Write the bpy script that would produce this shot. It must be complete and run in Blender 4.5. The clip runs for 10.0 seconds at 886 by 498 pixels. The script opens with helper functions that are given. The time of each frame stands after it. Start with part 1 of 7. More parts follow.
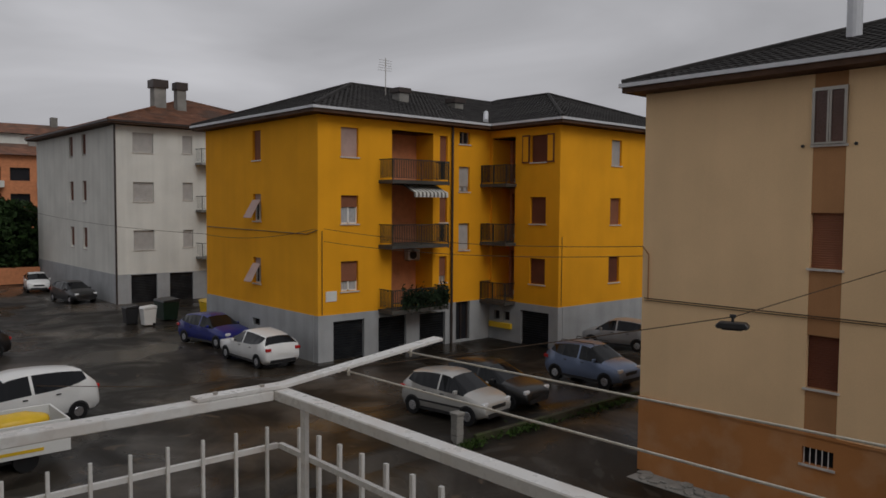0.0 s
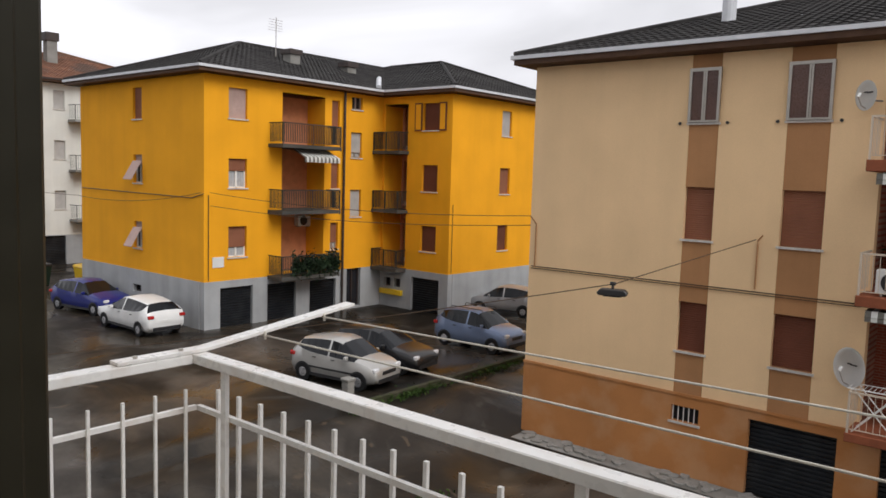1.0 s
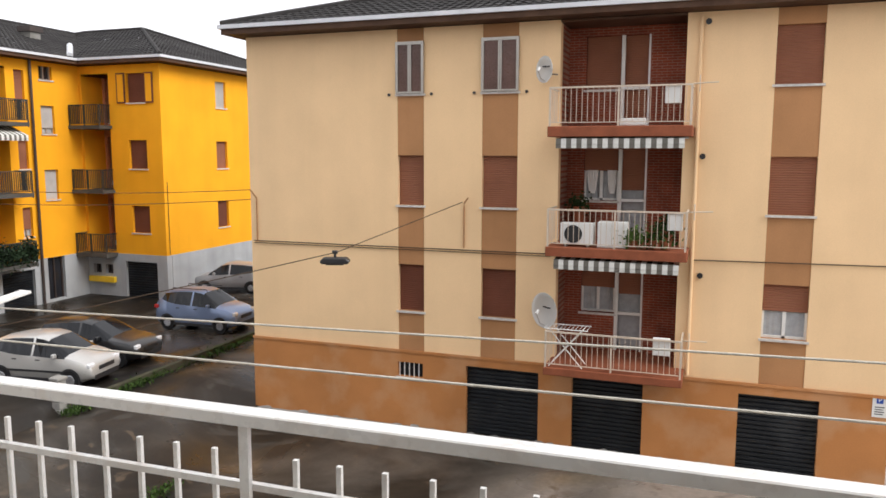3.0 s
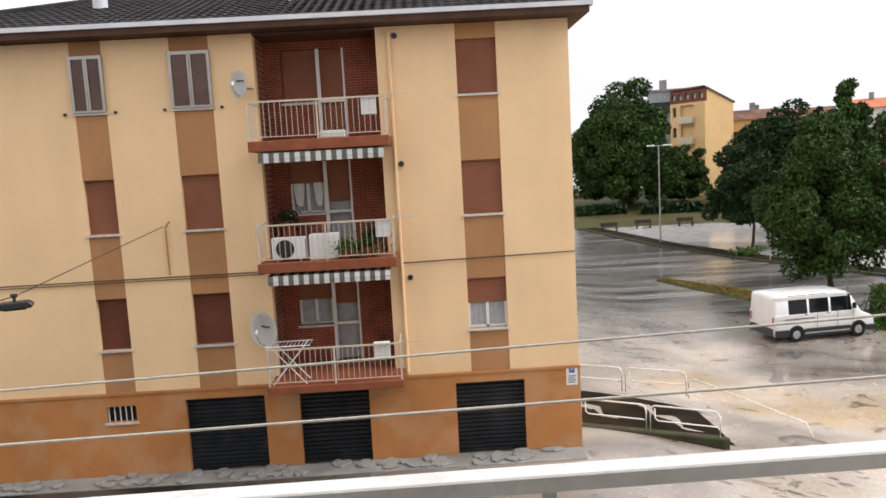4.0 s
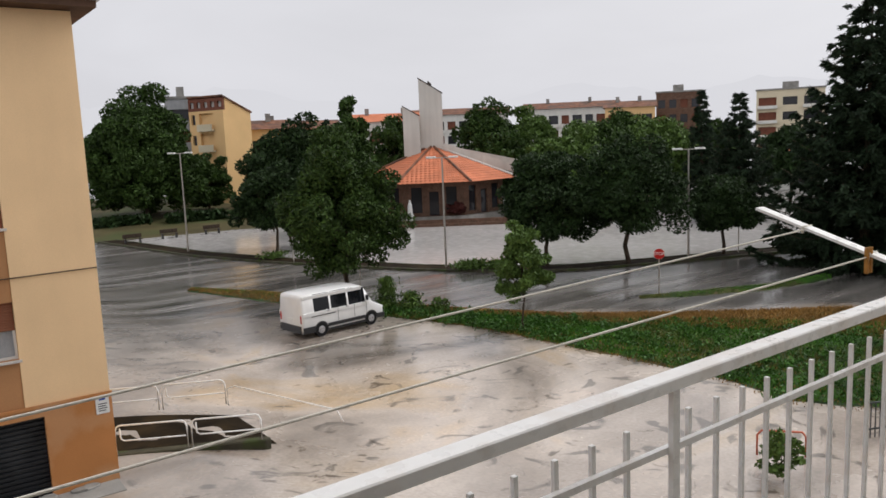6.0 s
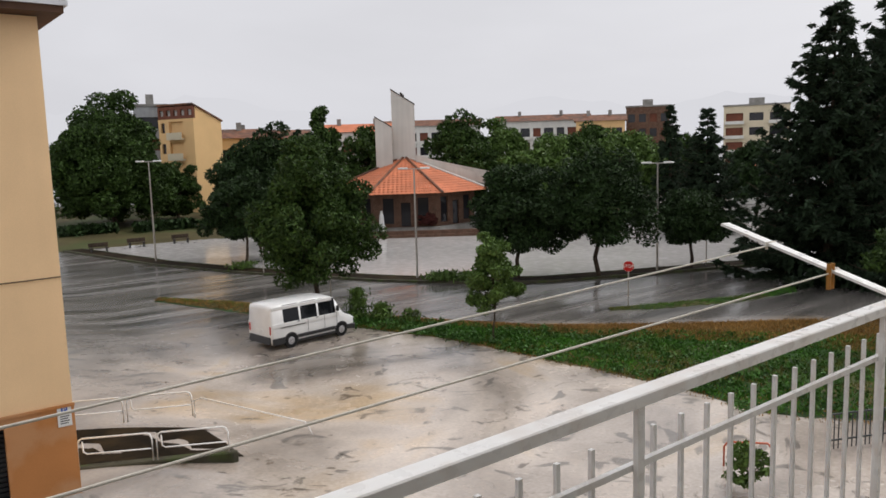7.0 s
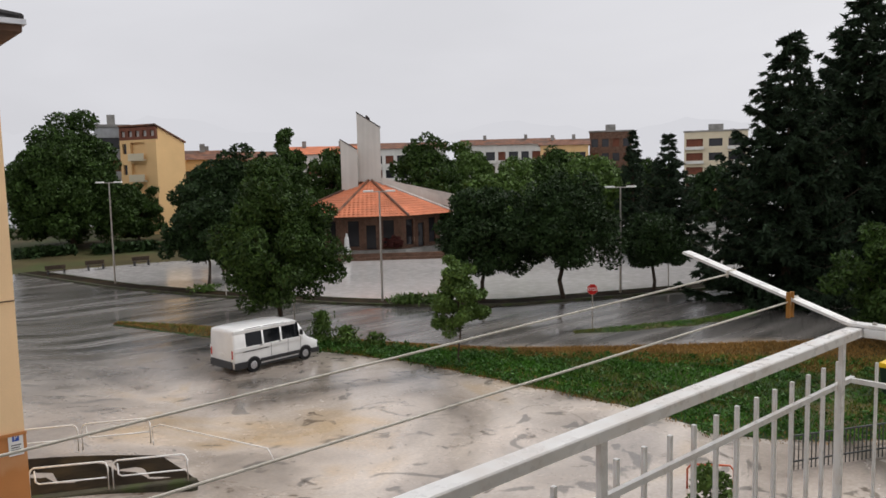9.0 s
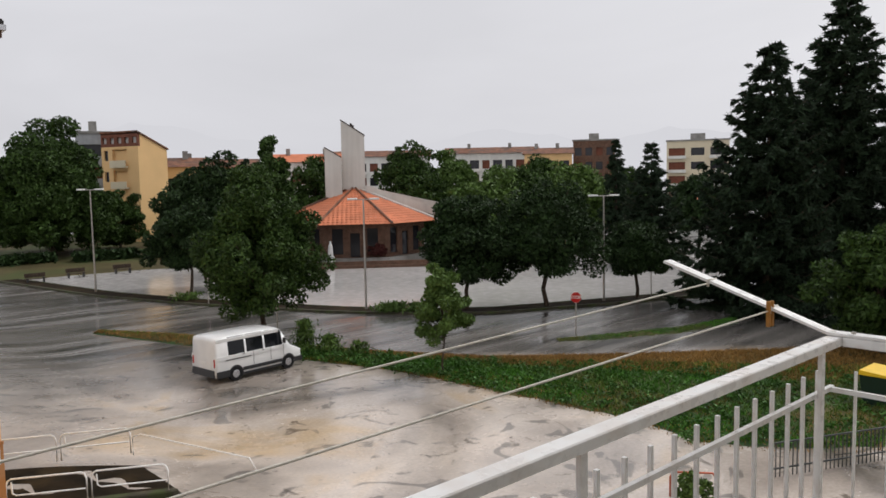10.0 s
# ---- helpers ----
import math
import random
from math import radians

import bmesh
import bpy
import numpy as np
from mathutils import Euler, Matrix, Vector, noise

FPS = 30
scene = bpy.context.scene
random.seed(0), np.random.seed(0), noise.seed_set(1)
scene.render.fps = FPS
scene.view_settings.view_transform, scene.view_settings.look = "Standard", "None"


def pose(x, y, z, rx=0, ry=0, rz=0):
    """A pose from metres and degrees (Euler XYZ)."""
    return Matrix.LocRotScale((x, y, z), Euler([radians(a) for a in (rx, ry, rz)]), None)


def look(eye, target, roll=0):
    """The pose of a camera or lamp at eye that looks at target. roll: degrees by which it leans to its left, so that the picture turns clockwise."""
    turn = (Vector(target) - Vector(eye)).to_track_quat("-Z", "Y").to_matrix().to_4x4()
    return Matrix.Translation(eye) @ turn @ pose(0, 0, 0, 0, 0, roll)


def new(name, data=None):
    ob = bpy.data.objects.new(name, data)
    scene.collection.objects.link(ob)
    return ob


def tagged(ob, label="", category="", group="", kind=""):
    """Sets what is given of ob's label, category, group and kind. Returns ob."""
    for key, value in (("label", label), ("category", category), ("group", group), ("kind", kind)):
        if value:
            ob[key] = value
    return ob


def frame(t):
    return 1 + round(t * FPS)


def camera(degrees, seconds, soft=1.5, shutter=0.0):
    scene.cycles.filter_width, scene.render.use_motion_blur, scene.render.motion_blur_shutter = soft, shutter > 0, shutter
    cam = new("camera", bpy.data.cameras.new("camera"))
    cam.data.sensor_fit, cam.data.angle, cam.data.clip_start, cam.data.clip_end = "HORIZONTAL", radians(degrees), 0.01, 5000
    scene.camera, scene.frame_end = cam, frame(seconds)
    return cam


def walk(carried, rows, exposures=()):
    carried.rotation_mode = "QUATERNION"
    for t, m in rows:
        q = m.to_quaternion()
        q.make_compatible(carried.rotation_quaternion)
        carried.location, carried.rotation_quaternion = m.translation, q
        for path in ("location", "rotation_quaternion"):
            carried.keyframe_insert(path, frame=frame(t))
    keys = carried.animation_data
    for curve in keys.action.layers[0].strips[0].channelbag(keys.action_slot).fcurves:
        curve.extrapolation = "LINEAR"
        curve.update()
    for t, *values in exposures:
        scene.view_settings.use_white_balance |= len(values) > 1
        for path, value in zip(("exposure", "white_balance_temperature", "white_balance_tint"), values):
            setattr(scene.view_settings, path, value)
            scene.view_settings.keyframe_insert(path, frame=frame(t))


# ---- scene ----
# ---- camera and walk ----
cam = camera(60.4, 10.0, soft=1.6)
PATH = [
    (0, (-0.195, -0.010, 7.732), (-1.690, 1.314, 7.622), 0.43),
    (0.5, (-0.189, -0.107, 7.744), (-1.574, 1.323, 7.552), 1.19),
    (1, (-0.156, -0.153, 7.748), (-1.439, 1.369, 7.557), 1.76),
    (1.5, (-0.106, -0.148, 7.748), (-1.334, 1.422, 7.588), 1.82),
    (2, (-0.048, -0.159, 7.748), (-1.209, 1.462, 7.595), 1.01),
    (2.2, (-0.018, -0.180, 7.747), (-1.119, 1.482, 7.585), 0.56),
    (3.3, (0.126, -0.264, 7.770), (-0.341, 1.661, 7.487), -0.68),
    (3.5, (0.143, -0.248, 7.766), (-0.186, 1.703, 7.474), -1.65),
    (4, (0.174, -0.132, 7.750), (0.223, 1.853, 7.513), -3.10),
    (4.5, (0.041, -0.078, 7.696), (0.540, 1.845, 7.470), -4.27),
    (5, (0.164, -0.021, 7.760), (1.009, 1.772, 7.498), -3.83),
    (5.5, (0.184, 0.033, 7.770), (1.254, 1.700, 7.494), -3.27),
    (6, (0.158, 0.042, 7.763), (1.327, 1.641, 7.488), -2.32),
    (7.5, (0.194, 0.053, 7.774), (1.440, 1.600, 7.537), -1.68),
    (8, (0.204, 0.060, 7.778), (1.468, 1.593, 7.557), -1.71),
    (8.5, (0.208, 0.064, 7.783), (1.492, 1.584, 7.578), -1.63),
    (9, (0.213, 0.068, 7.783), (1.519, 1.570, 7.591), -1.28),
    (9.5, (0.227, 0.068, 7.787), (1.551, 1.557, 7.606), -1.31),
    (10, (0.231, 0.072, 7.784), (1.570, 1.548, 7.612), -1.10),
]
EXPOSURE = [(0.0, -1.42), (0.3, -1.05), (0.6, -0.62), (1.0, -0.24), (2.2, -0.26), (3.3, 0.62), (4.0, 0.36), (4.5, -0.08), (5.5, -0.17), (10.0, -0.25)]
walk(cam, [(t, look(*p)) for t, *p in PATH], EXPOSURE)

# ---- world and light ----
world = bpy.data.worlds.new("overcast_sky")
scene.world = world
world.use_nodes = True
wn = world.node_tree
wn.nodes.clear()
SUN_AZ, SUN_EL = radians(96), radians(44)
sky = wn.nodes.new("ShaderNodeTexSky")
sky.sky_type = "NISHITA"
sky.sun_disc = False
sky.sun_elevation, sky.sun_rotation = SUN_EL, SUN_AZ
sky.air_density, sky.dust_density = 2.0, 6.0
dim = wn.nodes.new("ShaderNodeHueSaturation")
dim.inputs["Saturation"].default_value = 0.12
dim.inputs["Value"].default_value = 0.09
cloud = wn.nodes.new("ShaderNodeMixRGB")
cloud.inputs["Fac"].default_value = 0.82
cloud.inputs["Color2"].default_value = (0.83, 0.83, 0.88, 1)
bg = wn.nodes.new("ShaderNodeBackground")
bg.inputs["Strength"].default_value = 1.12
wo = wn.nodes.new("ShaderNodeOutputWorld")
wn.links.new(sky.outputs[0], dim.inputs["Color"])
wn.links.new(dim.outputs[0], cloud.inputs["Color1"])
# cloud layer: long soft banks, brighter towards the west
way = wn.nodes.new("ShaderNodeTexCoord").outputs["Generated"]
flat_way = wn.nodes.new("ShaderNodeMapping")
flat_way.inputs["Scale"].default_value = (1.0, 1.0, 3.4)
wn.links.new(way, flat_way.inputs[0])
banks = wn.nodes.new("ShaderNodeTexNoise")
banks.inputs["Scale"].default_value, banks.inputs["Detail"].default_value = 2.3, 5.0
banks.inputs["Roughness"].default_value, banks.inputs["Distortion"].default_value = 0.45, 0.5
wn.links.new(flat_way.outputs[0], banks.inputs["Vector"])
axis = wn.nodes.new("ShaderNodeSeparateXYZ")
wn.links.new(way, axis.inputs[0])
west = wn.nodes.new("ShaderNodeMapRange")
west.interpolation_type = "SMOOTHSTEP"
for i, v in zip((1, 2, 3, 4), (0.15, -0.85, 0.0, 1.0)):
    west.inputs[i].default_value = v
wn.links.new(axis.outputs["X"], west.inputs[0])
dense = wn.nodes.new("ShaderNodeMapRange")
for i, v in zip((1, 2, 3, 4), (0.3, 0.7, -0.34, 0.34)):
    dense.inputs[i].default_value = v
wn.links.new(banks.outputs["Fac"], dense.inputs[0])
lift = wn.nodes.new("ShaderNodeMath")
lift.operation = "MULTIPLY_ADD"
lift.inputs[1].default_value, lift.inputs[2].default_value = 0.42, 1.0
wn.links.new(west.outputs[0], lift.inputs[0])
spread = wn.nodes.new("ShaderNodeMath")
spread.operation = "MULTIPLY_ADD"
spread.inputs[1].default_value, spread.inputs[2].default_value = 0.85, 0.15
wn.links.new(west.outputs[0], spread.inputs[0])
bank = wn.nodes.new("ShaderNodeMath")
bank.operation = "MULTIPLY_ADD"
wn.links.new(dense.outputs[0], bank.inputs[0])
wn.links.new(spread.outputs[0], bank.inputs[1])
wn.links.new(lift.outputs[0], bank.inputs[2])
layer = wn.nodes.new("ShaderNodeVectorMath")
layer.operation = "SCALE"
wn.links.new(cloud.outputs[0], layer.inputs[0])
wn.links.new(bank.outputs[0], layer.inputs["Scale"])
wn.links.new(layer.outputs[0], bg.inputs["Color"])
wn.links.new(bg.outputs[0], wo.inputs[0])

sun = new("sun", bpy.data.lights.new("sun", "SUN"))
sun.data.energy, sun.data.angle, sun.data.color = 2.3, radians(36), (1.0, 0.985, 0.965)
sun.matrix_world = look((0, 0, 60), (-math.sin(SUN_AZ) * 60 / math.tan(SUN_EL), -math.cos(SUN_AZ) * 60 / math.tan(SUN_EL), 0))


# ---- materials ----
def material(name, base, rough=0.7, metal=0.0, vary=0.25, scale=3.0, fine=40.0, bump=0.15, depth=0.01,
             stain=None, stain_scale=0.4, stain_amount=0.5, island=0.0, streaks=0.0, coat=0.0, wet=None, brick=None, gloss=None):
    m = bpy.data.materials.new(name)
    m.use_nodes = True
    nt = m.node_tree
    n, l = nt.nodes, nt.links
    p = n["Principled BSDF"]
    co = n.new("ShaderNodeTexCoord").outputs["Object"]

    def noise_at(sc, detail=4.0, vec=co):
        k = n.new("ShaderNodeTexNoise")
        k.inputs["Scale"].default_value, k.inputs["Detail"].default_value = sc, detail
        l.new(vec, k.inputs["Vector"])
        return k.outputs["Fac"]

    def span(v, a, b, c=0.3, d=0.7):
        k = n.new("ShaderNodeMapRange")
        for i, x in zip((1, 2, 3, 4), (c, d, a, b)):
            k.inputs[i].default_value = x
        l.new(v, k.inputs[0])
        return k.outputs[0]

    def mix(f, a, b, kind="MIX"):
        k = n.new("ShaderNodeMixRGB")
        k.blend_type = kind
        for i, x in enumerate((f, a, b)):
            if isinstance(x, (int, float)):
                k.inputs[i].default_value = x
            elif isinstance(x, tuple):
                k.inputs[i].default_value = (*x[:3], 1)
            else:
                l.new(x, k.inputs[i])
        return k.outputs[0]

    big, small = noise_at(scale), noise_at(fine, 6.0)
    if brick:
        b = n.new("ShaderNodeTexBrick")
        b.inputs["Scale"].default_value = 1.0
        b.inputs["Brick Width"].default_value, b.inputs["Row Height"].default_value = 0.25, 0.07
        b.inputs["Mortar Size"].default_value = 0.008
        b.inputs["Color1"].default_value, b.inputs["Color2"].default_value = (*base, 1), (*brick[0], 1)
        b.inputs["Mortar"].default_value = (*brick[1], 1)
        mp = n.new("ShaderNodeMapping")
        mp.inputs["Rotation"].default_value = (radians(90), 0, radians(brick[2]))
        l.new(co, mp.inputs[0])
        l.new(mp.outputs[0], b.inputs["Vector"])
        col = b.outputs["Color"]
    else:
        col = mix(0.0, base, base)
    col = mix(1.0, col, span(big, 1 - vary, 1 + vary * 0.5), "MULTIPLY")
    col = mix(1.0, col, span(small, 1 - vary * 0.6, 1 + vary * 0.3), "MULTIPLY")
    if stain:
        col = mix(span(noise_at(stain_scale, 5.0), 0.0, stain_amount, 0.48, 0.62), col, stain)
    if streaks:
        mp = n.new("ShaderNodeMapping")
        mp.inputs["Scale"].default_value = (1.7, 1.7, 0.10)
        l.new(co, mp.inputs[0])
        col = mix(1.0, col, span(noise_at(1.0, 3.0, mp.outputs[0]), 1 - streaks, 1.0, 0.35, 0.6), "MULTIPLY")
    if island:
        r = n.new("ShaderNodeNewGeometry").outputs["Random Per Island"]
        col = mix(1.0, col, span(r, 1 - island, 1 + island, 0.0, 1.0), "MULTIPLY")
    l.new(col, p.inputs["Base Color"])
    p.inputs["Metallic"].default_value = metal
    p.inputs["Specular IOR Level"].default_value = gloss if gloss is not None else (0.2 if rough > 0.55 else 0.5)
    if wet:
        w = noise_at(wet[0], 3.0)
        l.new(span(w, rough, wet[1], 0.42, 0.56), p.inputs["Roughness"])
    else:
        l.new(span(small, max(rough - 0.08, 0.02), min(rough + 0.08, 1.0)), p.inputs["Roughness"])
    if coat:
        p.inputs["Coat Weight"].default_value = coat
        p.inputs["Coat Roughness"].default_value = 0.05
    if bump:
        k = n.new("ShaderNodeBump")
        k.inputs["Strength"].default_value, k.inputs["Distance"].default_value = bump, depth
        l.new(small, k.inputs["Height"])
        l.new(k.outputs[0], p.inputs["Normal"])
    return m


M = {
    "cream": material("cream_render", (0.87, 0.61, 0.352), 0.85, vary=0.07, scale=0.5, streaks=0.035),
    "brown": material("brown_render", (0.45, 0.23, 0.105), 0.85, vary=0.12, scale=0.8, streaks=0.06),
    "dado": material("dado_render", (0.50, 0.215, 0.075), 0.8, vary=0.15, scale=0.7, stain=(0.62, 0.42, 0.26), stain_scale=0.9, stain_amount=0.25),
    "yellow": material("ochre_render", (0.88, 0.39, 0.016), 0.85, vary=0.08, scale=0.5, streaks=0.04),
    "grey_render": material("grey_render", (0.42, 0.43, 0.44), 0.85, vary=0.15, scale=0.8, streaks=0.12),
    "white_render": material("white_render", (0.72, 0.71, 0.66), 0.85, vary=0.1, scale=0.5, streaks=0.08),
    "brick": material("balcony_brick", (0.28, 0.062, 0.030), 0.85, vary=0.3, scale=2.0, brick=((0.24, 0.06, 0.035), (0.30, 0.17, 0.12), 0)),
    "brick_plain": material("salmon_render", (0.62, 0.25, 0.12), 0.85, vary=0.15),
    "brick_brown": material("brown_brick", (0.15, 0.075, 0.048), 0.85, vary=0.35, scale=1.5, brick=((0.12, 0.06, 0.04), (0.2, 0.15, 0.11), 0)),
    "flood": material("silty_flood_water", (0.52, 0.495, 0.475), 0.14, vary=0.10, scale=0.12, fine=2.0, gloss=0.8, bump=0.03, depth=0.004),
    "tile_dark": material("dark_roof_tile", (0.040, 0.037, 0.036), 0.85, vary=0.4, scale=1.5, fine=12, island=0.25, bump=0.4),
    "tile_red": material("weathered_roof_tile", (0.22, 0.10, 0.06), 0.75, vary=0.5, scale=1.2, fine=12, stain=(0.08, 0.06, 0.05), stain_amount=0.7),
    "tile_orange": material("orange_roof_tile", (0.60, 0.20, 0.10), 0.75, vary=0.25, scale=0.8, fine=8, stain=(0.35, 0.12, 0.06), stain_amount=0.5),
    "soffit": material("eave_wood", (0.10, 0.055, 0.035), 0.7),
    "gutter": material("gutter_metal", (0.62, 0.63, 0.66), 0.4, vary=0.1, scale=2),
    "pipe_dark": material("dark_downpipe", (0.05, 0.035, 0.03), 0.5),
    "shutter": material("brown_shutter", (0.30, 0.125, 0.072), 0.6, vary=0.15, scale=1.0),
    "shutter_dark": material("dark_brown_shutter", (0.17, 0.06, 0.035), 0.6, vary=0.2, scale=1.0),
    "shutter_pale": material("pale_shutter", (0.50, 0.36, 0.32), 0.6, vary=0.1),
    "shutter_grey": material("grey_shutter", (0.46, 0.44, 0.42), 0.6, vary=0.1),
    "frame_white": material("white_frame", (0.78, 0.77, 0.74), 0.4, vary=0.05, bump=0),
    "alu": material("aluminium", (0.45, 0.42, 0.38), 0.35, 0.7, vary=0.1, bump=0),
    "marble": material("stone_sill", (0.62, 0.58, 0.54), 0.5, vary=0.2, scale=8),
    "glass": material("window_glass", (0.02, 0.02, 0.024), 0.06, gloss=0.35, vary=0.1, bump=0),
    "curtain": material("white_curtain", (0.40, 0.41, 0.42), 0.9, vary=0.15, scale=6),
    "garage": material("dark_garage_door", (0.014, 0.016, 0.020), 0.45, 0.2, vary=0.4, scale=1.5, stain=(0.06, 0.063, 0.066), stain_scale=1.2, stain_amount=0.3),
    "rail_white": material("white_painted_steel", (0.86, 0.845, 0.82), 0.3, vary=0.03, scale=3, fine=25, stain=(0.42, 0.24, 0.11), stain_scale=9.0, stain_amount=0.16, bump=0.08, depth=0.002),
    "rail_cream": material("cream_painted_steel", (0.60, 0.50, 0.40), 0.45, vary=0.1),
    "rail_dark": material("dark_painted_steel", (0.03, 0.035, 0.035), 0.5),
    "terracotta": material("terracotta_slab", (0.27, 0.085, 0.042), 0.7, vary=0.2, scale=3),
    "concrete": material("concrete", (0.30, 0.29, 0.27), 0.8, vary=0.3, scale=1.0, stain=(0.14, 0.13, 0.11), stain_amount=0.5),
    "concrete_dark": material("dark_concrete", (0.085, 0.08, 0.072), 0.85, vary=0.3, scale=1.0),
    "concrete_pale": material("pale_concrete", (0.62, 0.60, 0.55), 0.8, vary=0.12, scale=0.3, streaks=0.1),
    "awning": material("pale_awning_cloth", (0.70, 0.70, 0.66), 0.85, vary=0.1),
    "awning_stripe": material("dark_awning_cloth", (0.16, 0.15, 0.13), 0.85, vary=0.1),
    "plastic_white": material("white_plastic", (0.74, 0.74, 0.72), 0.35, vary=0.05, bump=0),
    "plastic_dark": material("dark_plastic", (0.02, 0.02, 0.022), 0.45, vary=0.1, bump=0),
    "rubber": material("tyre_rubber", (0.015, 0.015, 0.016), 0.8, vary=0.2),
    "chrome": material("alloy", (0.5, 0.5, 0.52), 0.3, 0.8, vary=0.1, bump=0),
    "red_glass": material("red_lens", (0.45, 0.02, 0.02), 0.15, vary=0.1, bump=0),
    "lens": material("clear_lens", (0.75, 0.75, 0.77), 0.1, vary=0.1, bump=0),
    "rope": material("nylon_line", (0.72, 0.68, 0.60), 0.6, vary=0.15, scale=60, fine=300),
    "cable": material("brown_cable", (0.085, 0.055, 0.035), 0.6),
    "bark": material("bark", (0.075, 0.055, 0.04), 0.9, vary=0.4, scale=4, bump=0.6, depth=0.03),
    "leaf": material("broad_leaf", (0.036, 0.070, 0.012), 0.7, vary=0.3, scale=0.6, island=0.45, bump=0),
    "leaf_dark": material("dark_leaf", (0.020, 0.042, 0.010), 0.7, vary=0.3, scale=0.6, island=0.45, bump=0),
    "leaf_light": material("pale_leaf", (0.085, 0.145, 0.030), 0.65, vary=0.3, scale=0.8, island=0.4, bump=0),
    "needle": material("fir_needles", (0.018, 0.034, 0.015), 0.75, vary=0.3, scale=0.8, island=0.4, bump=0),
    "grass": material("wet_grass", (0.060, 0.185, 0.014), 0.7, vary=0.3, scale=0.4, island=0.5, stain=(0.17, 0.11, 0.04), stain_scale=0.18, stain_amount=0.7, bump=0),
    "weed": material("verge_weed", (0.048, 0.125, 0.018), 0.6, vary=0.35, scale=0.5, island=0.5, bump=0),
    "dry_grass": material("dry_grass", (0.30, 0.17, 0.05), 0.8, vary=0.3, scale=0.4, island=0.5, bump=0),
    "mud": material("dark_mud", (0.020, 0.014, 0.008), 0.9, vary=0.5, scale=1.5, stain=(0.050, 0.034, 0.016), stain_scale=0.8, stain_amount=0.5, gloss=0.06),
    "moss": material("mossy_concrete", (0.065, 0.06, 0.040), 0.9, vary=0.4, scale=2.0, stain=(0.05, 0.07, 0.02), stain_scale=1.5, stain_amount=0.7),
    # dry grass made darker and greener: the bank's shade is in the colour
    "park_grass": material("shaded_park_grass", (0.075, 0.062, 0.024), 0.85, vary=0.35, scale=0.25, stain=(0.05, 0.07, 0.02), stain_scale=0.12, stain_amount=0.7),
    # brown of the reflections put into the pane's own colour
    "glass_brown": material("brown_reflection_pane", (0.13, 0.065, 0.05), 0.3, vary=0.3, scale=1.5, bump=0),
    "soil": material("wet_turf", (0.022, 0.050, 0.010), 0.8, vary=0.4, scale=1.2, stain=(0.13, 0.085, 0.035), stain_scale=0.25, stain_amount=0.6),
    "yellow_plastic": material("yellow_plastic", (0.78, 0.50, 0.02), 0.4, vary=0.1, bump=0),
    "green_plastic": material("dark_green_plastic", (0.012, 0.03, 0.02), 0.4, vary=0.1, bump=0),
    "wood": material("old_wood_peg", (0.42, 0.20, 0.05), 0.7, vary=0.2, scale=30),
    "door_alu": material("bronze_anodised_frame", (0.035, 0.030, 0.016), 0.4, 0.4, vary=0.15, scale=4, bump=0),
    "apricot": material("apricot_render", (0.76, 0.50, 0.24), 0.85, vary=0.08, scale=0.3),
    "cream_pale": material("pale_cream_render", (0.66, 0.58, 0.42), 0.85, vary=0.08, scale=0.3),
    "orange_steel": material("orange_steel", (0.50, 0.10, 0.04), 0.5, vary=0.15),
    "red_leaf": material("red_leaf", (0.10, 0.03, 0.025), 0.6, vary=0.3, island=0.4, bump=0),
    "sign_blue": material("sign_blue", (0.02, 0.07, 0.35), 0.4, vary=0.05, bump=0),
}


def paint(name, base, metal=0.0):
    return material(name, base, 0.35, metal, vary=0.06, scale=2, bump=0, coat=0.4)


# ---- mesh helpers ----
def box(bm, x0, x1, y0, y1, z0, z1, m=None):
    vs = [bm.verts.new((m @ Vector((x, y, z))) if m else (x, y, z)) for x in (x0, x1) for y in (y0, y1) for z in (z0, z1)]
    for f in ((0, 1, 3, 2), (4, 6, 7, 5), (0, 4, 5, 1), (2, 3, 7, 6), (0, 2, 6, 4), (1, 5, 7, 3)):
        bm.faces.new([vs[i] for i in f])


def rod(bm, a, b, r, seg=8, r2=None):
    a, b = Vector(a), Vector(b)
    d = (b - a).normalized()
    u = d.orthogonal().normalized()
    v = d.cross(u)
    r2 = r if r2 is None else r2
    rings = []
    for p, q in ((a, r), (b, r2)):
        rings.append([bm.verts.new(p + (u * math.cos(t) + v * math.sin(t)) * q) for t in (2 * math.pi * i / seg for i in range(seg))])
    for i in range(seg):
        j = (i + 1) % seg
        bm.faces.new((rings[0][i], rings[0][j], rings[1][j], rings[1][i]))
    bm.faces.new(rings[0][::-1])
    bm.faces.new(rings[1])


def tube(bm, pts, r, seg=6):
    pts = [Vector(p) for p in pts]
    prev = None
    for i, p in enumerate(pts):
        d = (pts[min(i + 1, len(pts) - 1)] - pts[max(i - 1, 0)]).normalized()
        u = d.cross(Vector((0, 0, 1)))
        u = u.normalized() if u.length > 1e-3 else Vector((1, 0, 0))
        v = d.cross(u)
        ring = [bm.verts.new(p + (u * math.cos(t) + v * math.sin(t)) * r) for t in (2 * math.pi * k / seg for k in range(seg))]
        if prev:
            for k in range(seg):
                j = (k + 1) % seg
                bm.faces.new((prev[k], prev[j], ring[j], ring[k]))
        else:
            bm.faces.new(ring[::-1])
        prev = ring
    bm.faces.new(prev)


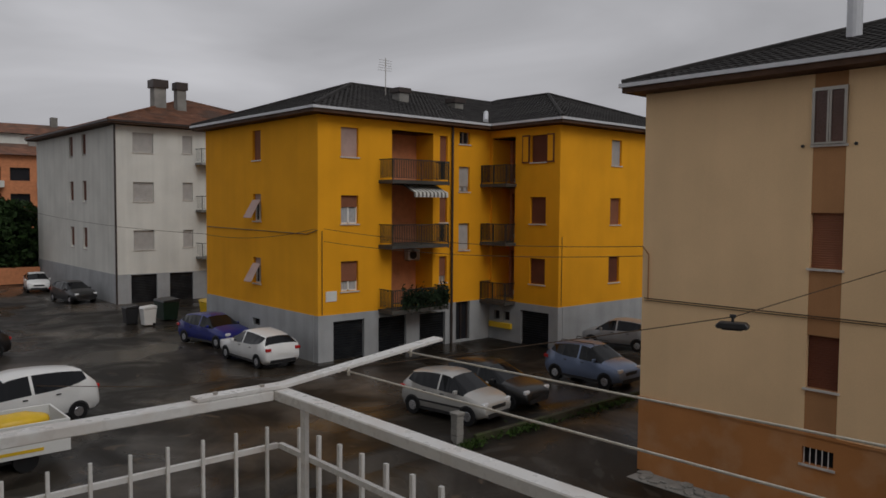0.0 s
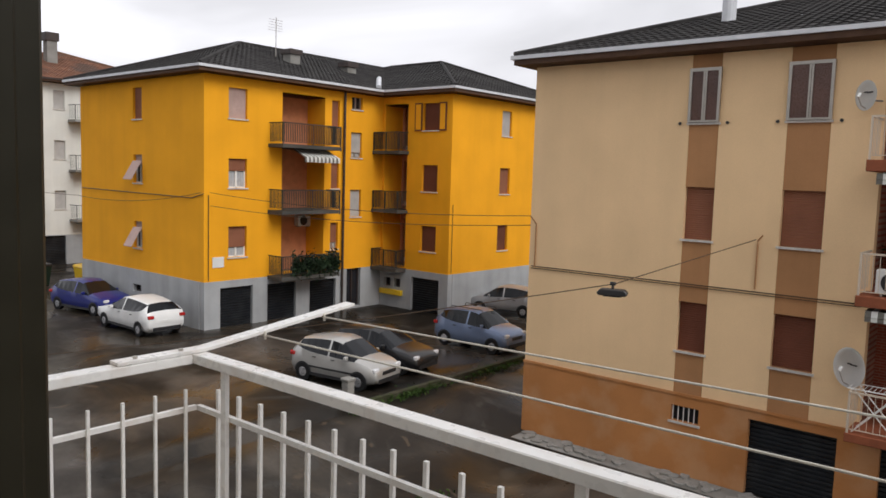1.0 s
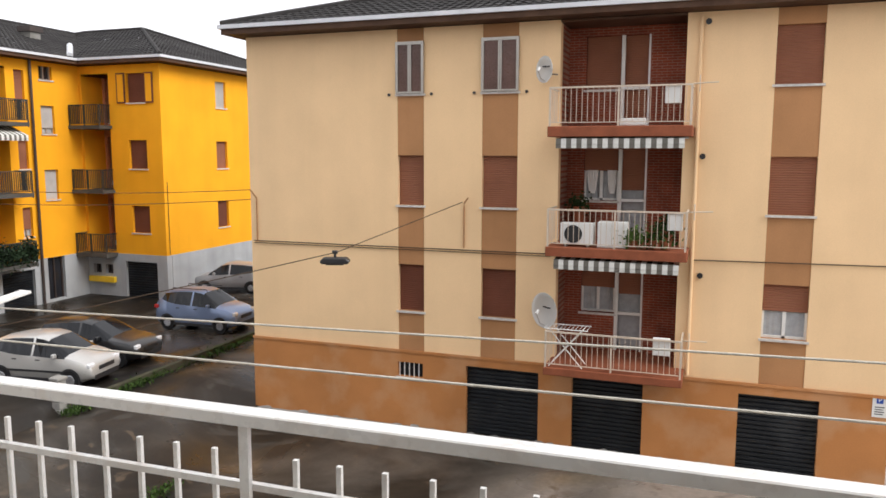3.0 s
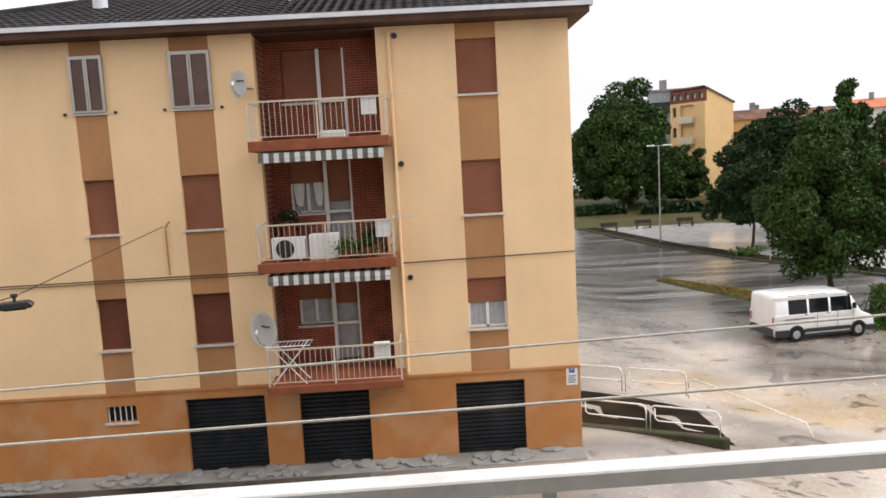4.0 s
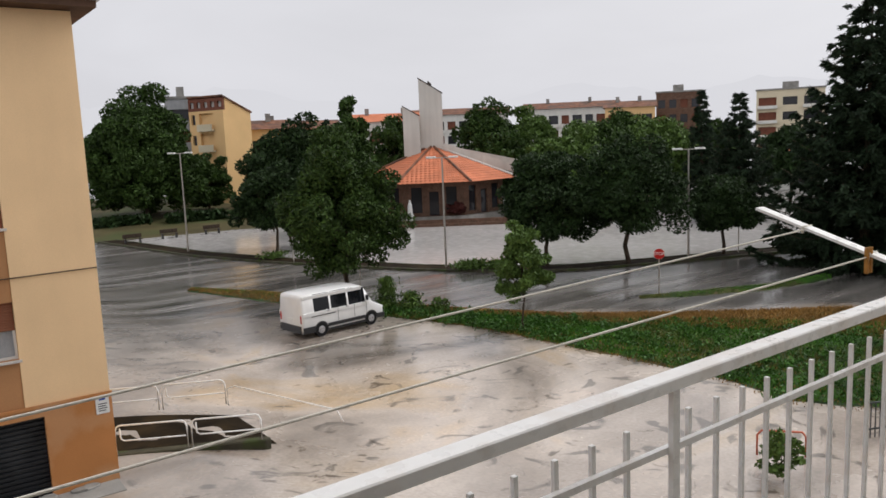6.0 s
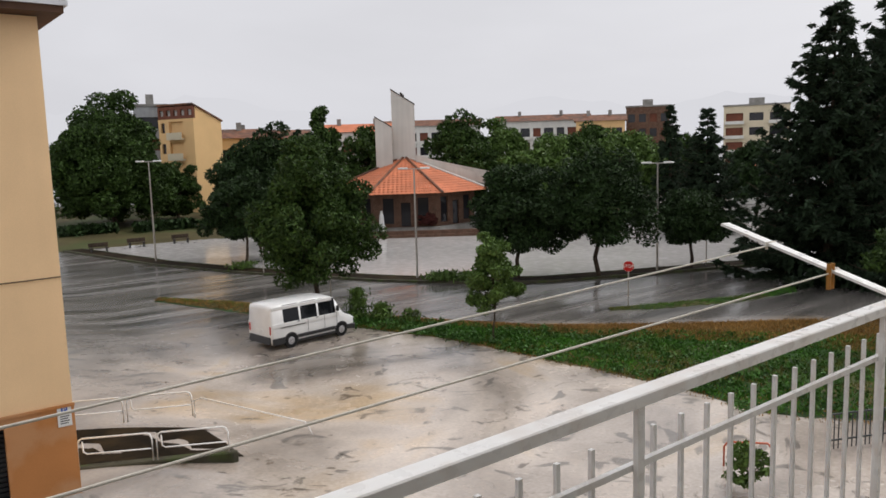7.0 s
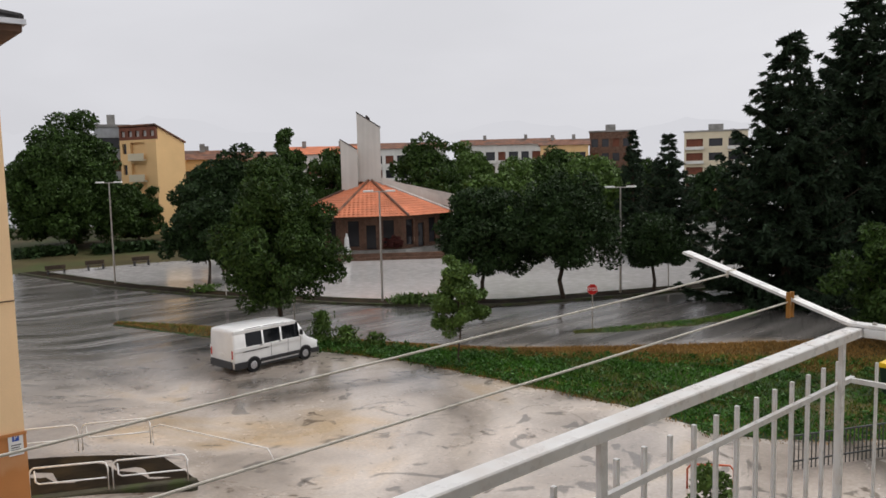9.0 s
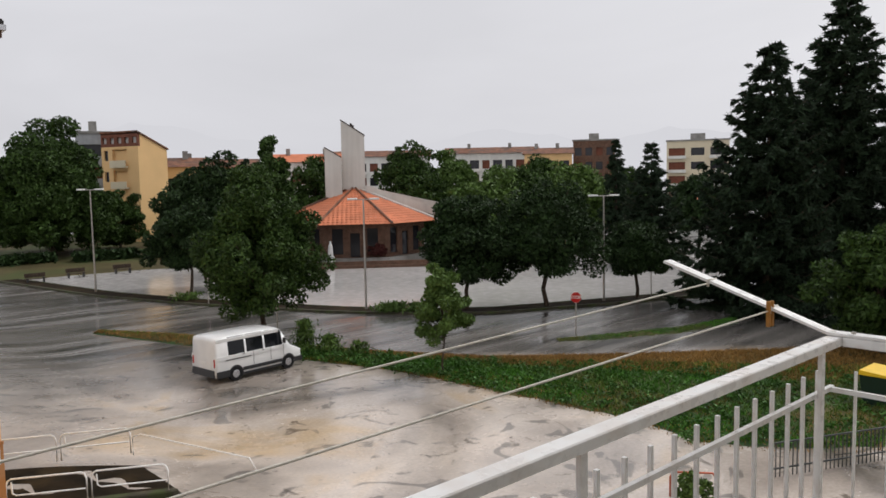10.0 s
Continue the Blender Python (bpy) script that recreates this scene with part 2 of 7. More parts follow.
def prism(bm, poly, axis, a, b):
    """poly: 2D points; extruded from a to b along axis (0 x: (y, z), 1 y: (x, z), 2 z: (x, y))."""
    def put(p, c):
        q = list(p)
        q.insert(axis, c)
        return bm.verts.new(q)
    r0, r1 = [put(p, a) for p in poly], [put(p, b) for p in poly]
    n = len(poly)
    for i in range(n):
        j = (i + 1) % n
        bm.faces.new((r0[i], r0[j], r1[j], r1[i]))
    bm.faces.new(r0[::-1])
    bm.faces.new(r1)


def to_mesh(name, bm, mat, smooth=False, bevel=0.0):
    bmesh.ops.recalc_face_normals(bm, faces=bm.faces)
    if bevel:
        bmesh.ops.bevel(bm, geom=bm.edges[:], offset=bevel, segments=1, affect="EDGES", clamp_overlap=True)
    me = bpy.data.meshes.new(name)
    bm.to_mesh(me)
    bm.free()
    if mat:
        me.materials.append(mat)
    if smooth:
        me.polygons.foreach_set("use_smooth", [True] * len(me.polygons))
    return me


def part(name, bm, mat, parent, label="", smooth=False, bevel=0.0, kind=""):
    ob = new(name, to_mesh(name, bm, mat, smooth, bevel))
    ob.parent = parent
    return tagged(ob, label, kind=kind)


def shared(name, me, parent, m):
    ob = new(name, me)
    ob.parent = parent
    ob.matrix_local = m
    return ob


def thing(name, label, category, at=(0, 0, 0), turn=0, group="", kind=""):
    ob = new(name)
    ob.empty_display_size = 0.1
    ob.matrix_world = pose(*at, 0, 0, turn)
    return tagged(ob, label, category, group, kind)


def solid(name, bm, mat, label, category, group="", kind="", smooth=False, bevel=0.0):
    ob = new(name, to_mesh(name, bm, mat, smooth, bevel))
    return tagged(ob, label, category, group, kind)


def wall_mesh(bm, u0, u1, z0, z1, holes, place, thick=0.3):
    """A wall with openings through it. place(u, d, z) gives the point at u along, d inwards, z up."""
    us = sorted({u0, u1, *[min(max(h[k], u0), u1) for h in holes for k in (0, 1)]})
    zs = sorted({z0, z1, *[min(max(h[k], z0), z1) for h in holes for k in (2, 3)]})

    def full(i, j):
        if not (0 <= i < len(us) - 1 and 0 <= j < len(zs) - 1):
            return False
        u, z = (us[i] + us[i + 1]) / 2, (zs[j] + zs[j + 1]) / 2
        return not any(h[0] < u < h[1] and h[2] < z < h[3] for h in holes)
    for i in range(len(us) - 1):
        for j in range(len(zs) - 1):
            if not full(i, j):
                continue
            a, b, c, d = us[i], us[i + 1], zs[j], zs[j + 1]
            for dep in (0, thick):
                bm.faces.new([bm.verts.new(place(u, dep, z)) for u, z in ((a, c), (b, c), (b, d), (a, d))])
            for di, dj, p, q in ((-1, 0, (a, c), (a, d)), (1, 0, (b, c), (b, d)), (0, -1, (a, c), (b, c)), (0, 1, (a, d), (b, d))):
                if not full(i + di, j + dj):
                    bm.faces.new([bm.verts.new(place(u, dep, z)) for (u, z), dep in ((p, 0), (q, 0), (q, thick), (p, thick))])
    bmesh.ops.remove_doubles(bm, verts=bm.verts, dist=1e-4)


def face_y(y):
    """A wall that faces -y: along x, inwards +y."""
    return lambda u, d, z: (u, y + d, z)


def face_x(x):
    """A wall that faces +x: along y, inwards -x."""
    return lambda u, d, z: (x - d, u, z)


def slab_on(bm, place, u0, u1, d0, d1, z0, z1):
    """A box in a wall's own directions."""
    vs = [bm.verts.new(place(u, d, z)) for u in (u0, u1) for d in (d0, d1) for z in (z0, z1)]
    for f in ((0, 1, 3, 2), (4, 6, 7, 5), (0, 4, 5, 1), (2, 3, 7, 6), (0, 2, 6, 4), (1, 5, 7, 3)):
        bm.faces.new([vs[i] for i in f])


def shutter_on(bm, place, u0, u1, d, z0, z1, pitch=0.055):
    """Rolling shutter: slats with a shallow step each."""
    n = max(2, int((z1 - z0) / pitch))
    h = (z1 - z0) / n
    prof = []
    for i in range(n):
        k = z0 + i * h
        prof += [(d + 0.014, k), (d, k + 0.25 * h), (d, k + 0.8 * h)]
    prof += [(d + 0.014, z1), (d + 0.035, z1), (d + 0.035, z0)]
    ends = [[bm.verts.new(place(u, dd, z)) for dd, z in prof] for u in (u0, u1)]
    m = len(prof)
    for i in range(m):
        j = (i + 1) % m
        bm.faces.new((ends[0][i], ends[0][j], ends[1][j], ends[1][i]))
    bm.faces.new(ends[0])
    bm.faces.new(ends[1][::-1])


def window(parent, place, u0, u1, z0, z1, closed=1.0, mat="shutter", sill=True, frame_mat="frame_white", curtain=True):
    """A window in its opening: shutter let down by `closed`, frame, panes and sill."""
    bm = bmesh.new()
    slab_on(bm, place, u0, u1, 0.2, 0.22, z0, z1)
    win = part("window", bm, M["glass"], parent)
    cut = z1 - (z1 - z0) * closed
    if closed > 0.02:
        bm = bmesh.new()
        shutter_on(bm, place, u0 + 0.01, u1 - 0.01, 0.12, cut, z1)
        part("shutter", bm, M[mat], win, "rolling shutter let down")
    if closed < 0.98:
        bm = bmesh.new()
        t = 0.055
        um = (u0 + u1) / 2
        for a, b, c, d in ((u0, u0 + t, z0, cut), (u1 - t, u1, z0, cut), (um - t * 0.7, um + t * 0.7, z0, cut), (u0 + t, u1 - t, z0, z0 + t)):
            slab_on(bm, place, a, b, 0.14, 0.2, c, d)
        part("frame", bm, M[frame_mat], win)
        if curtain:
            bm = bmesh.new()
            rows = [[bm.verts.new(place(u0 + t + (u1 - u0 - 2 * t) * k / 14, 0.185 + 0.01 * (k % 2), z)) for k in range(15)] for z in (z0 + t, cut - 0.01)]
            for k in range(14):
                bm.faces.new((rows[0][k], rows[0][k + 1], rows[1][k + 1], rows[1][k]))
            part("curtain", bm, M["curtain"], win, "pale net curtain behind the panes")
    if sill:
        bm = bmesh.new()
        slab_on(bm, place, u0 - 0.05, u1 + 0.05, -0.05, 0.13, z0 - 0.06, z0 - 0.005)
        part("sill", bm, M["marble"], win)
    return win


def garage_door(parent, place, u0, u1, z0, z1, pitch=0.11):
    bm = bmesh.new()
    shutter_on(bm, lambda u, d, z: place(u, 0.12 + (d - 0.12) * 2.6, z), u0, u1, 0.12, z0, z1, pitch)
    return part("garage_door", bm, M["garage"], parent, "dark ribbed metal garage door")


def tile_slope(bm, a, b, c, d, pitch=0.26, row=0.38, amp=0.035):
    """Rows of ridged roof tiles between the eave a-b and the ridge d-c (d above a, c above b)."""
    a, b, c, d = (Vector(p) for p in (a, b, c, d))
    up_len = max((d - a).length, (c - b).length)
    rows = max(2, int(((a + b) / 2 - (c + d) / 2).length / row))
    normal = (b - a).cross(((d + c) / 2 - (a + b) / 2)).normalized()
    if normal.z < 0:
        normal = -normal
    along = (b - a).normalized()
    for i in range(rows):
        s0, s1 = i / rows, (i + 1) / rows
        p0, p1 = a.lerp(d, s0), b.lerp(c, s0)
        q0, q1 = a.lerp(d, s1), b.lerp(c, s1)
        # cells lie on one common lattice along the eave
        lo, hi = max((p0 - a).dot(along), 0), (p1 - a).dot(along)
        n = int((hi - lo) / (pitch / 4))
        if n < 1:
            continue
        top, bot = [], []
        for k in range(n + 1):
            s = lo + (hi - lo) * k / n
            w = abs(math.sin(math.pi * s / pitch)) * amp
            f = k / n
            bot.append(bm.verts.new(p0.lerp(p1, f) + normal * (w + 0.03)))
            top.append(bm.verts.new(q0.lerp(q1, f) + normal * w))
        low = [bm.verts.new(v.co - normal * 0.035) for v in bot]
        for k in range(n):
            bm.faces.new((bot[k], bot[k + 1], top[k + 1], top[k]))
            bm.faces.new((low[k], low[k + 1], bot[k + 1], bot[k]))


def hip_roof(parent, x0, x1, y0, y1, z, slope, mat, gutter="gutter", tiles=True, eave=0.16):
    """Hipped roof over the eave rectangle, with its soffit, fascia and gutter."""
    w, h = x1 - x0, y1 - y0
    r = min(w, h) / 2
    zr = z + r * slope
    if w >= h:
        p, q = (x0 + r, y0 + r, zr), (x1 - r, y0 + r, zr)
        quads = [((x0, y0), (x1, y0), q, p), ((x1, y1), (x0, y1), p, q), ((x0, y1), (x0, y0), p, p), ((x1, y0), (x1, y1), q, q)]
    else:
        p, q = (x0 + r, y0 + r, zr), (x0 + r, y1 - r, zr)
        quads = [((x0, y0), (x1, y0), p, p), ((x1, y1), (x0, y1), q, q), ((x0, y1), (x0, y0), p, q), ((x1, y0), (x1, y1), q, p)]
    bm = bmesh.new()
    if tiles:
        for a, b, c, d in quads:
            tile_slope(bm, (*a, z), (*b, z), c, d)
    else:
        for a, b, c, d in quads:
            pts = [(*a, z), (*b, z), c] + ([d] if d != c else [])
            bm.faces.new([bm.verts.new(v) for v in pts])
    roof = part("roof", bm, M[mat], parent, kind="stuff" if tiles else "")
    bm = bmesh.new()
    box(bm, x0, x1, y0, y1, z - eave - 0.04, z - eave)
    part("soffit", bm, M["soffit"], parent)
    bm = bmesh.new()
    t = 0.05
    for a, b, c, d in ((x0, x1, y0, y0 + t), (x0, x1, y1 - t, y1), (x0, x0 + t, y0 + t, y1 - t), (x1 - t, x1, y0 + t, y1 - t)):
        box(bm, a, b, c, d, z - eave, z)
    part("fascia", bm, M["soffit"], parent)
    bm = bmesh.new()
    g = 0.075
    for a, b, c, d in ((x0 - g, x1 + g, y0 - g, y0 - 0.003), (x0 - g, x1 + g, y1 + 0.003, y1 + g), (x0 - g, x0 - 0.003, y0, y1), (x1 + 0.003, x1 + g, y0, y1)):
        box(bm, a, b, c, d, z - 0.09, z + 0.02)
    part("gutter", bm, M[gutter], parent, "pale metal gutter")
    # caps along the hips and the ridge
    bm = bmesh.new()
    for a, b in (((x0, y0, z), p), ((x1, y0, z), q if w >= h else p), ((x0, y1, z), p if w >= h else q), ((x1, y1, z), q), (p, q)):
        if (Vector(a) - Vector(b)).length > 0.1:
            a, b = Vector(a) + Vector((0, 0, 0.05)), Vector(b) + Vector((0, 0, 0.05))
            rod(bm, a, b, 0.1, 6)
    part("ridge_cap", bm, M[mat], parent)
    return roof


def chimney(parent, x, y, z, w=0.55, h=1.2):
    bm = bmesh.new()
    box(bm, x - w / 2, x + w / 2, y - w / 2, y + w / 2, z - 0.8, z + h * 0.7)
    c = part("chimney", bm, M["concrete"], parent)
    bm = bmesh.new()
    box(bm, x - w * 0.65, x + w * 0.65, y - w * 0.65, y + w * 0.65, z + h * 0.7, z + h)
    part("cap", bm, M["pipe_dark"], c)


def railing(parent, place, u0, u1, d0, d1, z0, z1, mat, pitch=0.13, bar=0.012, name="railing"):
    """Balcony railing round three sides: d0 at the wall, d1 outside (negative)."""
    bm = bmesh.new()
    t = 0.02
    slab_on(bm, place, u0, u1, d1, d1 + 2 * t, z1 - 0.04, z1)
    slab_on(bm, place, u0, u0 + 2 * t, d1 + 2 * t, d0, z1 - 0.04, z1)
    slab_on(bm, place, u1 - 2 * t, u1, d1 + 2 * t, d0, z1 - 0.04, z1)
    slab_on(bm, place, u0, u1, d1 + 0.01, d1 + 0.03, z0 + 0.08, z0 + 0.1)
    rail = part(name, bm, M[mat], parent)
    um = (u0 + u1) / 2
    for u in (u0, um - t, u1 - 2 * t):
        bm = bmesh.new()
        slab_on(bm, place, u, u + 2 * t, d1, d1 + 2 * t, z0 - 0.2, z1 - 0.041)
        part("post", bm, M[mat], rail)
    bm = bmesh.new()
    box(bm, -bar / 2, bar / 2, -bar / 2, bar / 2, 0, z1 - z0 - 0.14)
    me = to_mesh("bar", bm, M[mat])
    n = int((u1 - u0) / pitch)
    for i in range(1, n):
        p = place(u0 + (u1 - u0) * i / n, d1 + t, z0 + 0.1)
        shared("bar", me, rail, pose(*p))
    k = max(2, int((d0 - d1) / pitch))
    for i in range(1, k):
        for u in (u0 + t, u1 - t):
            shared("bar", me, rail, pose(*place(u, d1 + (d0 - d1) * i / k, z0 + 0.1)))
    return rail


def awning(place, u0, u1, z, out, drop, label, stripes=12):
    ob = thing("awning", label, "awning")
    bm, bs = bmesh.new(), bmesh.new()
    n = stripes * 2
    for i in range(n):
        a, b = u0 + (u1 - u0) * i / n, u0 + (u1 - u0) * (i + 1) / n
        tgt = bm if i % 2 else bs
        prof = [(-0.05, z), (-out, z - drop), (-out - 0.015, z - drop - 0.13), (-out - 0.005, z - drop - 0.22)]
        for (d1, z1), (d2, z2) in zip(prof, prof[1:]):
            vs = [tgt.verts.new(place(u, d, zz + e)) for e in (0, 0.012) for u, d, zz in ((a, d1, z1), (b, d1, z1), (b, d2, z2), (a, d2, z2))]
            for f in ((3, 2, 1, 0), (4, 5, 6, 7), (0, 1, 5, 4), (2, 3, 7, 6)):
                tgt.faces.new([vs[k] for k in f])
    part("cloth", bm, M["awning"], ob)
    part("stripe", bs, M["awning_stripe"], ob)
    bm = bmesh.new()
    slab_on(bm, place, u0 - 0.05, u1 + 0.05, -0.1, -0.02, z - 0.02, z + 0.07)
    part("roller", bm, M["frame_white"], ob)
    return ob


def smooth01(t):
    t = min(max(t, 0.0), 1.0)
    return t * t * (3 - 2 * t)


def ground_z(x, y):
    """Height of the ground: a terrace to the west, level at the flats, lower towards the road."""
    west = 0.72 * smooth01((-12.6 - x) / 3.4)
    if x < -16.35:
        west = 0.9
    east = -0.8 * smooth01((x - 4.6) / 8.0)
    return west + east


# ---- ground ----
def lattice(spots):
    out = []
    for a, b, step in spots:
        k = a
        while k < b - 1e-6:
            out.append(k)
            k += step
    return out + [spots[-1][1]]


def ground_material():
    m = bpy.data.materials.new("wet_asphalt")
    m.use_nodes = True
    n, l = m.node_tree.nodes, m.node_tree.links
    p = n["Principled BSDF"]
    co = n.new("ShaderNodeTexCoord").outputs["Object"]

    def tex(scale, detail, warp=0.0, stretch=(1, 1, 1), turn=0):
        mp = n.new("ShaderNodeMapping")
        mp.inputs["Scale"].default_value = stretch
        mp.inputs["Rotation"].default_value = (0, 0, radians(turn))
        l.new(co, mp.inputs[0])
        k = n.new("ShaderNodeTexNoise")
        k.inputs["Scale"].default_value, k.inputs["Detail"].default_value = scale, detail
        k.inputs["Distortion"].default_value = warp
        l.new(mp.outputs[0], k.inputs["Vector"])
        return k.outputs["Fac"]

    def ramp(v, *stops):
        k = n.new("ShaderNodeValToRGB")
        while len(k.color_ramp.elements) < len(stops):
            k.color_ramp.elements.new(0.5)
        for e, (pos, c) in zip(k.color_ramp.elements, stops):
            e.position, e.color = pos, (*c, 1)
        l.new(v, k.inputs[0])
        return k.outputs[0]

    def mix(f, a, b, kind="MIX"):
        k = n.new("ShaderNodeMixRGB")
        k.blend_type = kind
        for i, x in enumerate((f, a, b)):
            if isinstance(x, float):
                k.inputs[i].default_value = x
            elif isinstance(x, tuple):
                k.inputs[i].default_value = (*x, 1)
            else:
                l.new(x, k.inputs[i])
        return k.outputs[0]
    g = lambda v: (v, v, v)
    sep = n.new("ShaderNodeSeparateXYZ")
    l.new(co, sep.inputs[0])
    side = n.new("ShaderNodeMapRange")
    for i, x in zip((1, 2, 3, 4), (-6.0, 12.0, 0.0, 1.0)):
        side.inputs[i].default_value = x
    l.new(sep.outputs["X"], side.inputs[0])
    # east: silt and a sheet of flood water; west: dark wet asphalt
    dark = ramp(tex(0.30, 6, 0.6), (0.3, (0.010, 0.0085, 0.007)), (0.52, (0.022, 0.018, 0.014)), (0.74, (0.065, 0.051, 0.036)))
    silt = ramp(tex(0.13, 7, 1.3), (0.30, (0.16, 0.135, 0.11)), (0.42, (0.40, 0.34, 0.29)), (0.56, (0.60, 0.515, 0.44)), (0.70, (0.60, 0.44, 0.27)))
    flow = ramp(tex(0.10, 5, 0.4, (0.35, 1.6, 1)), (0.35, g(0.74)), (0.6, g(1.10)))
    grain = ramp(tex(9.0, 8), (0.35, g(0.86)), (0.7, g(1.06)))
    patch = ramp(tex(0.75, 5, 1.6), (0.635, g(0.0)), (0.69, g(0.8)))
    spots = ramp(tex(0.42, 6, 2.2), (0.60, g(0.0)), (0.65, g(0.6)))
    blend = n.new("ShaderNodeMath")
    blend.operation = "ADD"
    blend.use_clamp = True
    wob = n.new("ShaderNodeMath")
    wob.operation = "MULTIPLY_ADD"
    wob.inputs[1].default_value, wob.inputs[2].default_value = 0.8, -0.4
    l.new(tex(0.2, 4, 0.8), wob.inputs[0])
    l.new(side.outputs[0], blend.inputs[0])
    l.new(wob.outputs[0], blend.inputs[1])
    c = mix(blend.outputs[0], dark, mix(1.0, silt, flow, "MULTIPLY"))
    c = mix(1.0, c, grain, "MULTIPLY")
    film = ramp(tex(0.18, 4, 1.2), (0.40, g(0.30)), (0.50, g(0.16)), (0.60, g(0.10)))
    fine = ramp(tex(2.2, 6, 0.8), (0.4, g(0.0)), (0.7, g(0.14)))
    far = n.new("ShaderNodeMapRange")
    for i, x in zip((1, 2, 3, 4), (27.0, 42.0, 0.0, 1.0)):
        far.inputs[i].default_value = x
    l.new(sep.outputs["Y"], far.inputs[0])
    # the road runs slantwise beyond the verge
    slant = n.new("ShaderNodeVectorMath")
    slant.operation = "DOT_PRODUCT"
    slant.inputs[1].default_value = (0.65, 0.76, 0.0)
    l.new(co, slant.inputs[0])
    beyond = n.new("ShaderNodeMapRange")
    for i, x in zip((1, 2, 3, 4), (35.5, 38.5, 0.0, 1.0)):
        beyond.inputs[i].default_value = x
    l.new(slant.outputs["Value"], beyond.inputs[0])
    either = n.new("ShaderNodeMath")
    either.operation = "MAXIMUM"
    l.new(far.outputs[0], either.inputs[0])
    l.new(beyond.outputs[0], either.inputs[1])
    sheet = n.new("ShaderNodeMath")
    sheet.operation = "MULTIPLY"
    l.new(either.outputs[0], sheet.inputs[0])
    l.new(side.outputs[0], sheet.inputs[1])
    c = mix(patch, c, (0.085, 0.062, 0.042))
    c = mix(spots, c, (0.05, 0.046, 0.040))
    # road colour darkened for reflected trees, with long bands imitating reflections on ripples
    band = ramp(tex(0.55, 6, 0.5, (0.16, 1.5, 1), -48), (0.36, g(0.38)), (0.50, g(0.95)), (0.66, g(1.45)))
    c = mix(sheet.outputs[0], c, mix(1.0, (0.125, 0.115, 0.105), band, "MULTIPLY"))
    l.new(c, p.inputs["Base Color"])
    rough = mix(1.0, film, fine, "ADD")
    rough = mix(blend.outputs[0], ramp(tex(0.3, 5, 1.0), (0.42, g(0.52)), (0.60, g(0.22))), rough)
    rough = mix(sheet.outputs[0], rough, ramp(tex(0.4, 5, 0.4, (0.16, 1.5, 1), -48), (0.4, g(0.30)), (0.6, g(0.13))))
    l.new(rough, p.inputs["Roughness"])
    spec = n.new("ShaderNodeMapRange")
    for i, x in zip((1, 2, 3, 4), (0.0, 1.0, 0.13, 0.85)):
        spec.inputs[i].default_value = x
    l.new(blend.outputs[0], spec.inputs[0])
    l.new(spec.outputs[0], p.inputs["Specular IOR Level"])
    calm = n.new("ShaderNodeMapRange")
    for i, x in zip((1, 2, 3, 4), (0.0, 1.0, 0.16, 0.06)):
        calm.inputs[i].default_value = x
    l.new(sheet.outputs[0], calm.inputs[0])
    b = n.new("ShaderNodeBump")
    b.inputs["Strength"].default_value, b.inputs["Distance"].default_value = 0.12, 0.02
    l.new(calm.outputs[0], b.inputs["Strength"])
    l.new(mix(0.35, tex(1.6, 6, 0.5, (1, 0.45, 1)), tex(30, 4)), b.inputs["Height"])
    l.new(b.outputs[0], p.inputs["Normal"])
    return m


M["ground"] = ground_material()
xs = lattice([(-1500, -200, 260), (-200, -90, 22), (-90, -20, 5), (-20, -16.6, 0.85), (-16.6, -16.1, 0.25), (-16.1, 14, 0.6), (14, 60, 3.5), (60, 200, 20), (200, 1800, 200)])
ys = lattice([(-300, -20, 70), (-20, 60, 4), (60, 200, 20), (200, 2000, 225)])
verts = [(x, y, ground_z(x, y)) for x in xs for y in ys]
ny = len(ys)
quads = [(i * ny + j, (i + 1) * ny + j, (i + 1) * ny + j + 1, i * ny + j + 1) for i in range(len(xs) - 1) for j in range(ny - 1)]
me = bpy.data.meshes.new("ground")
me.from_pydata(verts, [], quads)
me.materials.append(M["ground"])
me.polygons.foreach_set("use_smooth", [True] * len(me.polygons))
tagged(new("ground", me), "wet patched asphalt under a film of rain water", "ground", kind="structure")

bm = bmesh.new()
box(bm, -16.40, -16.24, 15.6, 36.0, 0.3, 0.94)
solid("kerb", bm, M["moss"], "low mossy concrete kerb along the raised parking area", "kerb", kind="structure", bevel=0.02)

# ---- beige block of flats ----
BY = 19.08
BX0, BX1, BZ = -12.94, 4.02, 11.02
fy = face_y(BY)
DADO = 2.2
beige = thing("apartment_building", "beige rendered three-storey block of flats with brown window bands and garages", "building", (0, 0, 0))
STRIPES = [(-8.19, -7.42), (-5.78, -4.82), (1.22, 2.22)]
LOG = (-3.75, -0.74)
cream_spans = [(BX0, STRIPES[0][0]), (STRIPES[0][1], STRIPES[1][0]), (STRIPES[1][1], LOG[0]), (LOG[1], STRIPES[2][0]), (STRIPES[2][1], BX1)]
for a, b in cream_spans:
    bm = bmesh.new()
    wall_mesh(bm, a, b, DADO, BZ, [], fy)
    part("wall", bm, M["cream"], beige)
ROWS = [(3.35, 4.66), (6.31, 7.66), (9.31, 10.64)]
